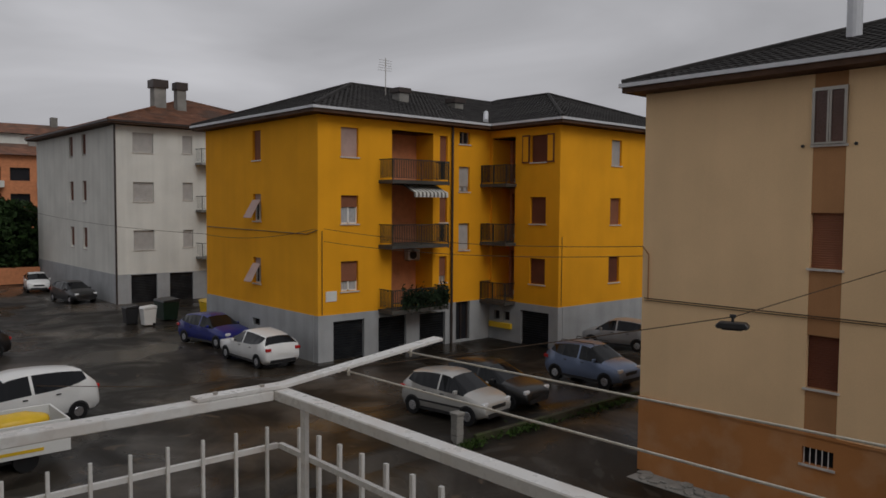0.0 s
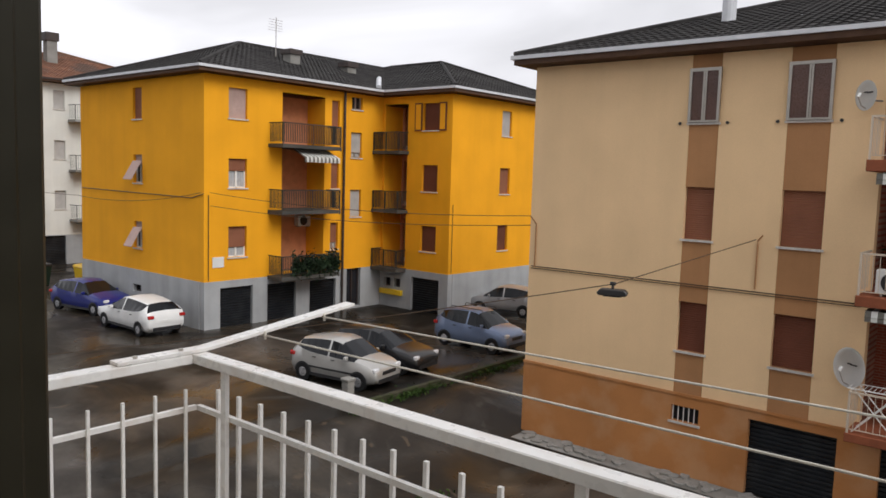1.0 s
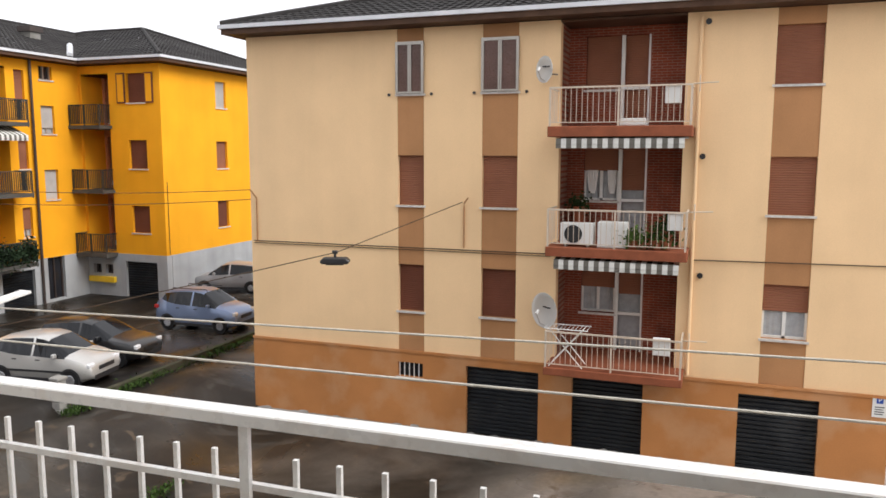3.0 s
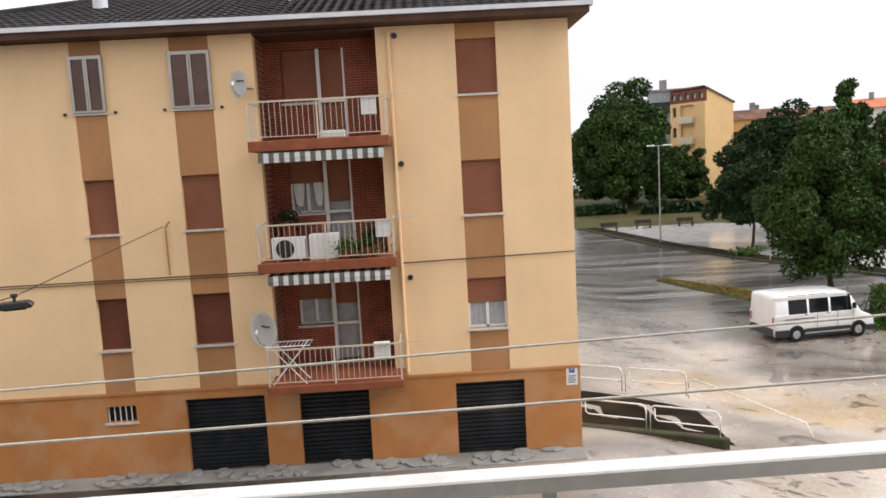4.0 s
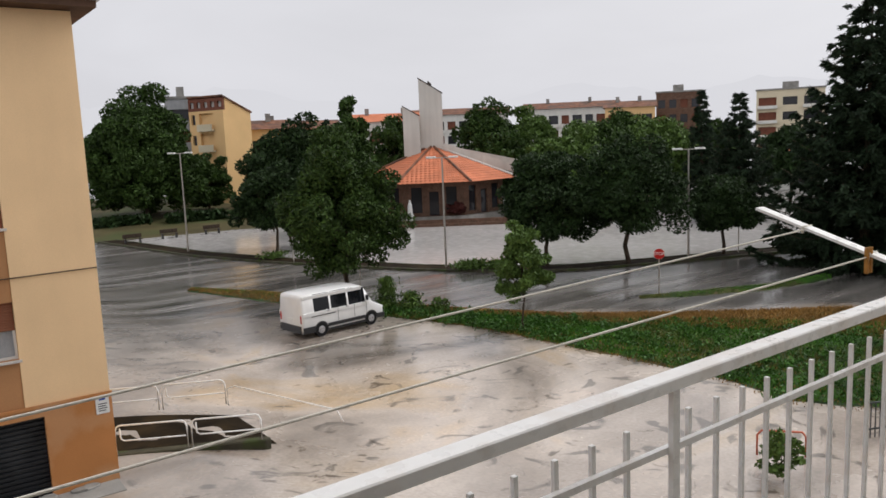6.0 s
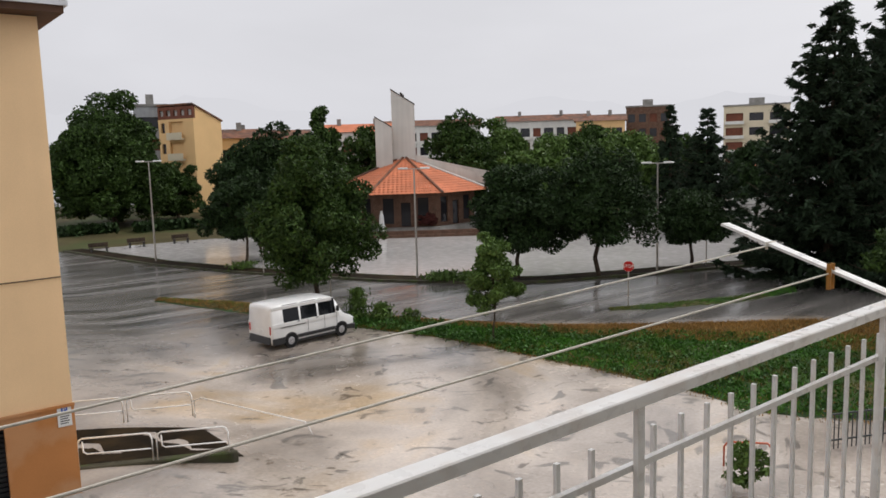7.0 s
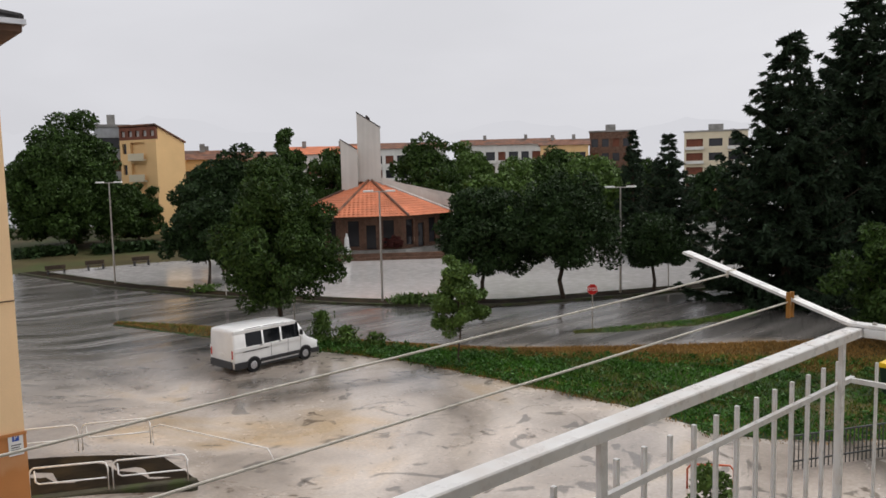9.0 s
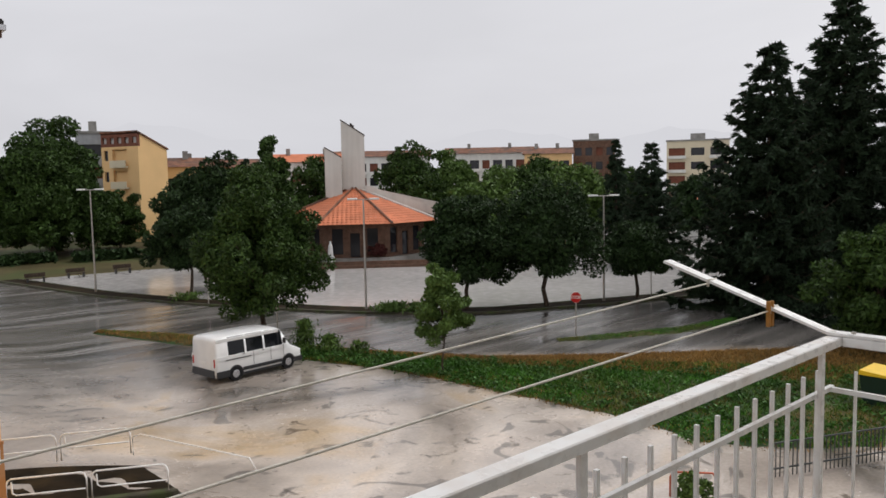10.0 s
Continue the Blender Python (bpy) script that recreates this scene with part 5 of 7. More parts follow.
# air conditioners
def air_conditioner(place, u, d, z, label, w=.8, h=.58):
    ob = thing("air_conditioner", label, "air conditioner", group="air conditioners")
    bm = bmesh.new()
    slab_on(bm, place, u, u + w, d - .3, d, z + .06, z + h)
    part("case", bm, M["plastic_white"], ob, bevel=0.012)
    a = Vector(place(u + w * .4, d - .302, z + h * .54))
    b = Vector(place(u + w * .4, d - .318, z + h * .54))
    bm = bmesh.new()
    rod(bm, a, b, h * .38, 20)
    fan = part("fan_grille", bm, M["plastic_dark"], ob)
    for u1 in (u + .1, u + w - .15):
        bm = bmesh.new()
        slab_on(bm, place, u1, u1 + .05, d - .3, d + .02, z, z + .058)
        part("foot", bm, M["alu"], ob)


air_conditioner(fy, -3.5, -.55, 5.46, "white air conditioner standing on the balcony floor")
air_conditioner(fa, 23.5, 1.28, 5.05, "white air conditioner on the loggia wall")
# things on the balconies
def drying_rack(x, y, z):
    ob = thing("drying_rack", "folding white clothes rack on the balcony", "clothes rack", (x, y, z))
    for sgn in (1, -1):
        for yy in (-.25, .25):
            bm = bmesh.new()
            rod(bm, (-.42 * sgn, yy, 0), (.42 * sgn, yy, .96), .014, 6)
            part("leg", bm, M["frame_white"], ob)
    bm = bmesh.new()
    for yy in (-.28, .28):
        rod(bm, (-.55, yy, .97), (.55, yy, .97), .014, 6)
    for k in range(12):
        xx = -.53 + k * .0963
        rod(bm, (xx, -.28, .975), (xx, .28, .975), .006, 4)
    part("top", bm, M["frame_white"], ob)


drying_rack(-3.3, BY - .65, 2.42)
def cabinet_at(x, y, z, w, d, h, name, label, mat):
    ob = thing(name, label, "cabinet", (x, y, z))
    bm = bmesh.new()
    box(bm, -w / 2, w / 2, -d / 2, d / 2, 0, h)
    part("body", bm, M[mat], ob, bevel=0.01)
    for s in (-1, 1):
        bm = bmesh.new()
        box(bm, s * w / 4 - w / 4 + .012, s * w / 4 + w / 4 - .012, -d / 2 - .014, -d / 2 - .001, .03, h - .05)
        part("door", bm, M[mat], ob)


cabinet_at(-2.25, BY - .62, 5.46, .7, .4, .62, "balcony_cabinet", "white plastic balcony cabinet", "plastic_white")
for x, z, w in ((-.95, 8.87, .36), (-.8, 5.95, .34), (-1.0, 2.95, .4)):
    bm = bmesh.new()
    box(bm, x - w / 2, x + w / 2, BY - .98, BY - .86, z, z + .42)
    solid("meter_box", bm, M["plastic_white"], "white box hung inside the balcony railing", "box", "white boxes", bevel=0.012)
ob = thing("planter", "white planter tray with dark plants on the balcony", "planter", (-1.85, BY - .75, 8.37))
bm = bmesh.new()
box(bm, -.3, .3, -.12, .12, 0, .18)
part("tray", bm, M["plastic_white"], ob, bevel=0.02)


# ---- plants ----
def leaf_cloud(points, size, rng, droop=0.0, stretch=1.9):
    """One mesh of small leaf blades at the given points."""
    n = len(points)
    d = rng.normal(size=(n, 3))
    d[:, 2] -= droop
    d /= np.linalg.norm(d, axis=1)[:, None]
    e = np.cross(d, rng.normal(size=(n, 3)))
    e /= np.linalg.norm(e, axis=1)[:, None] + 1e-9
    s = size * rng.uniform(.6, 1.4, n)[:, None]
    p = np.asarray(points)
    a, b = d * s * stretch / 2, e * s / 2
    v = np.stack([p - a, p + b * .8, p + a, p - b * .8], 1).reshape(-1, 3)
    return v, np.arange(4 * n).reshape(-1, 4)


def mesh_of(name, v, f, mat):
    me = bpy.data.meshes.new(name)
    me.from_pydata(v.tolist(), [], f.tolist())
    me.materials.append(mat)
    return me


def limb(bm, a, b, r0, r1, rng, seg=6, bend=.12):
    a, b = np.array(a, float), np.array(b, float)
    steps = 4
    ln = np.linalg.norm(b - a)
    pts = [a + (b - a) * k / steps + (rng.normal(size=3) * bend * ln * .3 if 0 < k < steps else 0) for k in range(steps + 1)]
    for k in range(steps):
        rod(bm, pts[k], pts[k + 1], r0 + (r1 - r0) * k / steps, seg, r0 + (r1 - r0) * (k + 1) / steps)


def tree(label, x, y, z, crown_z, rx, rz, top, leaf="leaf", seed=0, n=9000, size=.2, trunk=.16, category="tree", name="tree", clumps=70):
    """crown_z: foot of the crown; rx, rz: half width and half height of the crown; all heights above the ground z."""
    rng = np.random.default_rng(seed)
    n, size, clumps = int(n * 2.6), size * .72, int(clumps * 1.5)
    ob = thing(name, label, category, (x, y, z))
    cz = top - rz
    bm = bmesh.new()
    limb(bm, (0, 0, -.1), (rng.normal() * .1, rng.normal() * .1, cz), trunk, trunk * .45, rng, 8)
    tr = part("trunk", bm, M["bark"], ob)
    # clump centres fill an uneven egg
    cs = []
    while len(cs) < clumps:
        d = rng.normal(size=3)
        d /= np.linalg.norm(d)
        q = rng.uniform(.2, 1.0) ** .5
        bulge = 1 + .22 * math.sin(3.1 * d[0] + seed) * math.cos(2.7 * d[1] - seed) + rng.normal() * .08
        wide = 1 - .3 * d[2] if d[2] < 0 else 1 - .25 * d[2]
        c = np.array([d[0] * rx * q * bulge * wide, d[1] * rx * q * bulge * wide, cz + d[2] * rz * q * bulge])
        if c[2] > crown_z + rx * .15:
            cs.append(c)
    cs = np.array(cs)
    bm = bmesh.new()
    for c in cs[::5]:
        limb(bm, (0, 0, max(crown_z * .8, cz - rz * .9) + rng.uniform(0, rz * .6)), c, trunk * .3, .02, rng, 5)
    part("limb_work", bm, M["bark"], ob, kind="stuff")
    r = rx * .26
    idx = rng.integers(0, len(cs), n)
    g = rng.normal(size=(n, 3))
    g /= np.linalg.norm(g, axis=1)[:, None]
    g *= rng.uniform(.25, 1.0, n)[:, None] ** .4
    v, f = leaf_cloud(cs[idx] + g * np.array([r, r, r * .75]), size, rng, .3)
    crown = new("crown", mesh_of("crown", v, f, M[leaf]))
    crown.parent = ob
    tagged(crown, kind="stuff")
    return ob


def conifer(label, x, y, z, h, r, seed=0, whorls=26, foot=.06, needles=46, size=.26):
    """Whorls of drooping limbs with upturned tips; flat sprays of twigs hang from each limb."""
    rng = np.random.default_rng(seed)
    ob = thing("fir_tree", label, "tree", (x, y, z))
    bm = bmesh.new()
    rod(bm, (0, 0, -.1), (0, 0, h * .985), h * .016 + .06, 8, .02)
    part("trunk", bm, M["bark"], ob)
    pts, ways = [], []
    bm = bmesh.new()
    for w in range(whorls):
        t = foot + (.985 - foot) * (w / (whorls - 1)) ** .92
        count = 7 if t < .8 else 5
        spin = rng.uniform(0, 6.28)
        for k in range(count):
            a = spin + 2 * math.pi * k / count + rng.normal() * .18
            ln = r * (.06 + .94 * (1 - t) ** .85) * rng.uniform(.62, 1.16)
            d = np.array([math.cos(a), math.sin(a), 0.0])
            side = np.array([-d[1], d[0], 0.0])
            z0 = h * t + rng.normal() * .12
            sag = -.20 * ln * rng.uniform(.5, 1.3)
            line = lambda q: np.array([0, 0, z0]) + d * ln * q + np.array([0, 0, sag * math.sin(q * 2.2) + (.26 * ln * q ** 3 if t > .3 else .14 * ln * q ** 3)])
            joints = [line(q) for q in (0, .35, .7, 1.0)]
            for p, q in zip(joints, joints[1:]):
                rod(bm, p, q, .03, 4, .012)
            twigs = max(4, int(ln * 3.4))
            for j in range(twigs):
                q = .16 + .84 * (j + rng.uniform(0, 1)) / twigs
                root = line(min(q, 1.0))
                reach = (.16 + .30 * ln * (1.08 - q)) * rng.uniform(.6, 1.2)
                sgn = 1 if j % 2 else -1
                way = d * .75 + side * sgn * .8 + np.array([0, 0, -.18 + rng.normal() * .14])
                way /= np.linalg.norm(way)
                m = max(5, int(needles * (.25 + reach * .6)))
                s = rng.uniform(0, 1, m)
                p = root + np.outer(s * reach, way) + rng.normal(size=(m, 3)) * np.array([.05, .05, .035])
                p[:, 2] -= s * s * reach * .22 + rng.uniform(0, .10, m) * (.5 + .25 * ln)
                pts.append(p)
                ways.append(np.tile(way, (m, 1)))
    part("branch_work", bm, M["bark"], ob, kind="stuff")
    p, way = np.concatenate(pts), np.concatenate(ways)
    n = len(p)
    d = way + rng.normal(size=(n, 3)) * .55
    d[:, 2] -= .15
    d /= np.linalg.norm(d, axis=1)[:, None]
    e = np.cross(d, rng.normal(size=(n, 3)))
    e /= np.linalg.norm(e, axis=1)[:, None] + 1e-9
    s = size * rng.uniform(.6, 1.4, n)[:, None]
    v = np.stack([p - d * s * .5, p + e * s * .2, p + d * s * .9, p - e * s * .2], 1).reshape(-1, 3)
    crown = new("crown", mesh_of("crown", v, np.arange(4 * n).reshape(-1, 4), M["needle"]))
    crown.parent = ob
    tagged(crown, kind="stuff")
    return ob


tree("large dense broad-leaved tree beyond the flooded road", 26.3, 97.5, RG, 1.6, 6.6, 7.3, 15.6, "leaf", 1, 30000, .36, .4, clumps=130)
tree("pale broad-leaved tree beside the large one", 34.6, 99, RG, 1.2, 2.7, 3.4, 8.2, "leaf", 2, 7000, .3, .2)
tree("small dark street tree on the kerb strip", 25.0, 56.7, RG, 2.3, 2.5, 2.9, 7.6, "leaf_dark", 3, 7000, .24, .14)
tree("dense round street tree behind the minibus", 19.5, 35.6, RG, 2.0, 3.0, 3.5, 8.8, "leaf", 4, 24000, .17, .16, clumps=120)
tree("street tree with a low spreading crown on the kerb strip", 35.6, 36.7, RG, 1.7, 2.9, 3.2, 8.0, "leaf_dark", 5, 12000, .2, .15, clumps=90)
tree("broad street tree with a dark trunk on the kerb strip", 39.9, 33.3, RG, 2.0, 3.4, 3.2, 8.2, "leaf_dark", 6, 14000, .2, .17, clumps=100)
tree("small round street tree on the kerb strip", 46.9, 30.9, RG, 1.9, 2.4, 2.0, 5.5, "leaf_dark", 7, 8000, .2, .14)
tree("young slender tree with pale leaves on the grass verge", 23.05, 25.3, RG, 1.35, 1.3, 1.75, 4.75, "leaf_light", 8, 4200, .13, .05, clumps=40)
tree("dark tree behind the kerb strip", 28.7, 61.0, RG, 2.0, 4.0, 4.8, 10.8, "leaf_dark", 9, 14000, .28, .25)
tree("tall broad-leaved tree before the church", 39.5, 69.5, RG, 3.0, 2.6, 5.0, 12.9, "leaf", 10, 6000, .34, .2)
tree("narrow dark cypress before the church", 35.3, 66.5, RG, .8, .75, 5.7, 12.2, "needle", 11, 4500, .3, .15)
for i, (x, y, top, rx, lf) in enumerate(((60, 92, 12.5, 4.5, "leaf"), (70.5, 84.6, 14.0, 4.6, "leaf"), (79, 85, 13.4, 4.2, "leaf_light"), (81, 75, 11.2, 4.6, "leaf_light"), (64, 63.4, 9.2, 3.6, "leaf_light"), (70, 66, 9.4, 4.0, "leaf_light"), (76, 65.4, 9.8, 4.2, "leaf"), (80, 61.5, 10.4, 4.4, "leaf_light"), (86, 70, 11.0, 4.5, "leaf_light"), (89, 60, 10.5, 4.2, "leaf"), (52, 98, 11.5, 4.6, "leaf"), (45, 92, 9.5, 4.0, "leaf_dark"), (95, 80, 12.0, 5.0, "leaf"), (88, 49, 9.0, 3.6, "leaf_dark"), (66, 77, 9.0, 3.6, "leaf"))):
    tree("broad-leaved tree in the park behind the car park", x, y, RG, 1.5, rx, top * .4, top, lf, 30 + i, 5000, .45, .22)
conifer("tall dark fir beside the road", 48.8, 22.3, RG, 17.1, 6.6, 21, 26, needles=66, size=.38)
conifer("very tall dark fir beside the road", 55.2, 20.2, RG, 20.6, 8.0, 22, 30, needles=66, size=.42)
conifer("dark fir behind the street trees", 67.6, 42.9, RG, 12.2, 4.6, 23, 20, needles=50, size=.36)
conifer("slim dark fir in the park", 78, 54.4, RG, 13.5, 3.0, 24, 22, needles=44, size=.36)
conifer("dark fir behind another fir", 62.5, 25.0, RG, 17.0, 5.0, 25, 24, needles=50, size=.38)
tree("dense rounded shrub tree near the road", 39.6, 12.4, RG, .3, 2.6, 3.0, 6.4, "leaf", 12, 12000, .2, .2)
tree("low bush growing through the paving below the balcony", 17.2, 9.6, RG, .05, .5, .55, 1.25, "leaf_light", 14, 420, .12, .02, "bush", "bush", 26)
tree("dark garden trees beyond the white house", -77.0, 14.5, .9, .3, 4.5, 3.8, 7.3, "leaf_dark", 15, 6000, .4, .2)
tree("dark garden trees beyond the white house", -78.5, 22, .9, .3, 4.0, 3.8, 7.5, "leaf_dark", 16, 5000, .4, .2)


# ---- verges, kerbs and the road ----
def resample(poly, n):
    p = np.array(poly, float)
    s = np.concatenate([[0], np.cumsum(np.linalg.norm(np.diff(p, axis=0), axis=1))])
    t = np.linspace(0, s[-1], n)
    return np.stack([np.interp(t, s, p[:, k]) for k in range(2)], 1)


def verge(name, label, low, high, z, seed, blades, mats, hump=.14, n=60, across=8):
    lo, hi = resample(low, n), resample(high, n)
    rng = np.random.default_rng(seed)
    v, f = [], []
    for i in range(n):
        wob = rng.normal() * .14
        for k in range(across + 1):
            t = k / across
            x, y = lo[i] * (1 - t) + hi[i] * t
            if k == 0:
                y += wob
                x -= abs(wob) * .6
            v.append((x, y, ground_z(x, y) - .02 + hump * math.sin(math.pi * min(max(t, .0), 1)) ** .5 + (noise.noise((x * .7, y * .7, 0)) * .04 if 0 < k < across else 0)))
    for i in range(n - 1):
        for k in range(across):
            a = i * (across + 1) + k
            f.append((a, a + across + 1, a + across + 2, a + 1))
    me = bpy.data.meshes.new(name)
    me.from_pydata(v, [], f)
    me.materials.append(M["soil"])
    me.polygons.foreach_set("use_smooth", [True] * len(me.polygons))
    ob = tagged(new(name, me), label, "verge", kind="structure")
    for j, (mat, t0, t1, share, h, s0, s1) in enumerate(mats):
        m = int(blades * share)
        i = rng.integers(int((n - 1) * s0), int((n - 1) * s1), m)
        w = rng.uniform(0, 1, m)[:, None]
        t = rng.uniform(t0, t1, m)[:, None]
        a = lo[i] * (1 - w) + lo[i + 1] * w
        b = hi[i] * (1 - w) + hi[i + 1] * w
        p = a * (1 - t) + b * t
        zz = np.array([ground_z(x, y) for x, y in p]) + hump * np.sin(np.pi * np.clip(t[:, 0], 0, 1)) ** .5 - .03
        ang = rng.uniform(0, 2 * np.pi, m)
        hgt = h * rng.uniform(.5, 1.4, m)
        lean = rng.normal(size=(m, 2)) * .5 * hgt[:, None]
        wid = .024
        dx = np.stack([np.cos(ang), np.sin(ang)], 1) * wid
        base = np.stack([p[:, 0], p[:, 1], zz], 1)
        v0, v1, v2 = base.copy(), base.copy(), base.copy()
        v0[:, :2] -= dx
        v1[:, :2] += dx
        v2[:, :2] += lean
        v2[:, 2] += hgt
        vv = np.stack([v0, v1, v2], 1).reshape(-1, 3)
        me = mesh_of("grass", vv, np.arange(3 * m).reshape(-1, 3), M[mat])
        tagged(new("grass", me), "wet green grass on the verge" if mat == "grass" else "dry brown grass on the verge", "grass", kind="stuff")


LOW = [(14.9, 47.6), (17.6, 39.0), (20.0, 32.4), (21.75, 26.9), (22.2, 21.35), (22.7, 16.9), (22.6, 14.0), (22.0, 12.3), (24, 9.5), (27, 7.0)]
HIGH = [(15.5, 47.9), (18.6, 43.1), (21.6, 34.8), (23.7, 30.6), (26.8, 25.6), (30.8, 22.2), (36.2, 18.0), (41, 14.2), (44, 11.5), (47, 9.0)]
verge("verge", "rain-soaked grass verge between car park and road", LOW, HIGH, RG, 51, 110000, [("grass", .03, .70, .50, .12, .27, 1), ("grass", .3, .9, .012, .12, 0, .3), ("dry_grass", .05, .95, .05, .10, 0, .3), ("dry_grass", .52, .99, .48, .13, .3, 1), ("dry_grass", .0, .25, .06, .08, .3, 1)])
verge("traffic_island", "narrow grass traffic island with a low kerb", [(31.8, 25.8), (33.7, 24.3), (38.15, 22.3), (43.2, 21.45)], [(32.0, 26.1), (34.6, 25.3), (39.5, 23.2), (45, 22.4)], RG, 52, 2600, [("grass", .02, .98, 1.0, .09, 0, 1)], .1, 30, 4)
rng = np.random.default_rng(53)
lo, hi = resample(LOW, 60), resample(HIGH, 60)
pts = []
for k in range(900):
    i = rng.integers(16, 59)
    t = rng.uniform(.02, .62)
    c = lo[i] * (1 - t) + hi[i] * t + rng.normal(size=2) * .3
    m = rng.integers(14, 34)
    h = rng.uniform(.08, .30)
    p = np.empty((m, 3))
    p[:, :2] = c + rng.normal(size=(m, 2)) * rng.uniform(.08, .22)
    p[:, 2] = ground_z(*c) + .10 + rng.uniform(0, h, m)
    pts.append(p)
v, f = leaf_cloud(np.concatenate(pts), .085, rng, -.3, 2.0)
tagged(new("weeds", mesh_of("weeds", v, f, M["weed"])), "low leafy weeds growing in the wet verge", "weeds", kind="stuff")
KERB = [(17.2, 82), (20.3, 64.1), (23.6, 54.1), (28.7, 43.0), (32.0, 38.0), (35.9, 34.3), (43.7, 31.0), (50, 28.6), (60, 25), (74, 21)]
kp = resample(KERB, 80)


def strip(name, label, pts, w0, w1, h0, h1, mat, category="kerb"):
    """A raised strip beside a line: from w0 to w1 across it."""
    bm = bmesh.new()
    prev = None
    for i, p in enumerate(pts):
        d = pts[min(i + 1, len(pts) - 1)] - pts[max(i - 1, 0)]
        nrm = np.array([-d[1], d[0]]) / (np.linalg.norm(d) + 1e-9)
        a, b = p + nrm * w0, p + nrm * w1
        za, zb = ground_z(*a), ground_z(*b)
        ring = [bm.verts.new((*a, za - .1)), bm.verts.new((*a, za + h0)), bm.verts.new((*b, zb + h1)), bm.verts.new((*b, zb - .1))]
        if prev:
            for k in range(3):
                bm.faces.new((prev[k], prev[k + 1], ring[k + 1], ring[k]))
        prev = ring
    return solid(name, bm, M[mat], label, category, kind="structure")


strip("kerb", "dark wet kerb along the road", kp, -.12, .12, .16, .16, "moss")
strip("tree_strip", "bare soil strip under the street trees", kp, .12, 1.7, .14, .12, "mud", "verge")
strip("kerb", "inner kerb of the tree strip", kp, 1.7, 1.9, .16, .16, "moss")
way = np.gradient(kp, axis=0)
way /= np.linalg.norm(way, axis=1)[:, None]
shore = kp + np.stack([-way[:, 1], way[:, 0]], 1) * 1.95
bm = bmesh.new()
outer = [(98, 44), (80, 70), (62, 84), (40, 92), (14, 96)]
prism(bm, [tuple(p) for p in shore[::3]] + outer, 2, RG - .1, RG + .02)
solid("flooded_car_park", bm, M["flood"], "far car park under a sheet of pale silty water", "water", kind="structure")
rng = np.random.default_rng(61)
for cx, cy, tall, m in ((20.7, 33.3, 1.7, 900), (21.5, 32.2, 1.0, 500), (22.3, 30.9, .7, 260)):
    t = rng.uniform(0, 1, m)
    p = np.stack([cx + rng.normal(size=m) * .34 * (1.15 - .6 * t), cy + rng.normal(size=m) * .30 * (1.15 - .6 * t), RG + .05 + tall * t], 1)
    v, f = leaf_cloud(p, .10, rng, -.9, 3.2)
    tagged(new("weeds", mesh_of("weeds", v, f, M["leaf_light"])), "tall green weeds on the verge beside the minibus", "weeds", kind="stuff")
for cx, cy, m in ((31.5, 39.8, 700), (33.0, 38.6, 500), (24.4, 55.6, 300)):
    p = np.stack([cx + rng.normal(size=m) * .55, cy + rng.normal(size=m) * .4, np.full(m, RG + .3)], 1)
    p[:, 2] += rng.uniform(-.1, .35, m)
    v, f = leaf_cloud(p, .12, rng, -.8, 3.0)
    tagged(new("weeds", mesh_of("weeds", v, f, M["leaf_light"])), "tuft of tall weeds on the kerb strip", "weeds", kind="stuff")
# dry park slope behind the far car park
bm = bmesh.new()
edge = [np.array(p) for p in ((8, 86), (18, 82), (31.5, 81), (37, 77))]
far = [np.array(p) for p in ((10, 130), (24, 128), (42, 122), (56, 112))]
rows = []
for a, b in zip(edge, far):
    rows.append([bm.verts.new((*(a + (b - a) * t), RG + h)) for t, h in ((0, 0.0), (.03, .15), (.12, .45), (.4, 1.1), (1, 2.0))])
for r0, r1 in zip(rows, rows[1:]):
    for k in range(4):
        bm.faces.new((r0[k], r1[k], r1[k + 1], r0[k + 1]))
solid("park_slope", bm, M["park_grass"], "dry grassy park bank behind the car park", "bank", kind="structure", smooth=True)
rng = np.random.default_rng(62)
for i, (cx, cy, w) in enumerate(((30, 90, 3.5), (36.5, 88, 3.0), (40.5, 86, 3.0), (22, 92, 3.0))):
    m = 1600
    p = np.stack([cx + rng.uniform(-w, w, m), cy + rng.normal(size=m) * .5, RG + .6 + rng.uniform(0, 1.1, m)], 1)
    v, f = leaf_cloud(p, .35, rng)
    tagged(new("hedge", mesh_of("hedge", v, f, M["leaf_dark"])), "low clipped hedge in the park", "hedge", kind="stuff")
for x, y in ((19.5, 78), (23.5, 79.5), (28, 79.5)):
    ob = thing("bench", "dark wooden bench at the park edge", "bench", (x, y, RG), group="park benches")
    bm = bmesh.new()
    box(bm, -.9, .9, -.25, .25, .42, .48)
    part("seat", bm, M["bark"], ob)
    bm = bmesh.new()
    box(bm, -.9, .9, .22, .28, .55, .95)
    part("backrest", bm, M["bark"], ob)
    for s in (-.7, .7):
        bm = bmesh.new()
        box(bm, s - .04, s + .04, -.22, .28, 0, .54)
        part("leg", bm, M["plastic_dark"], ob)


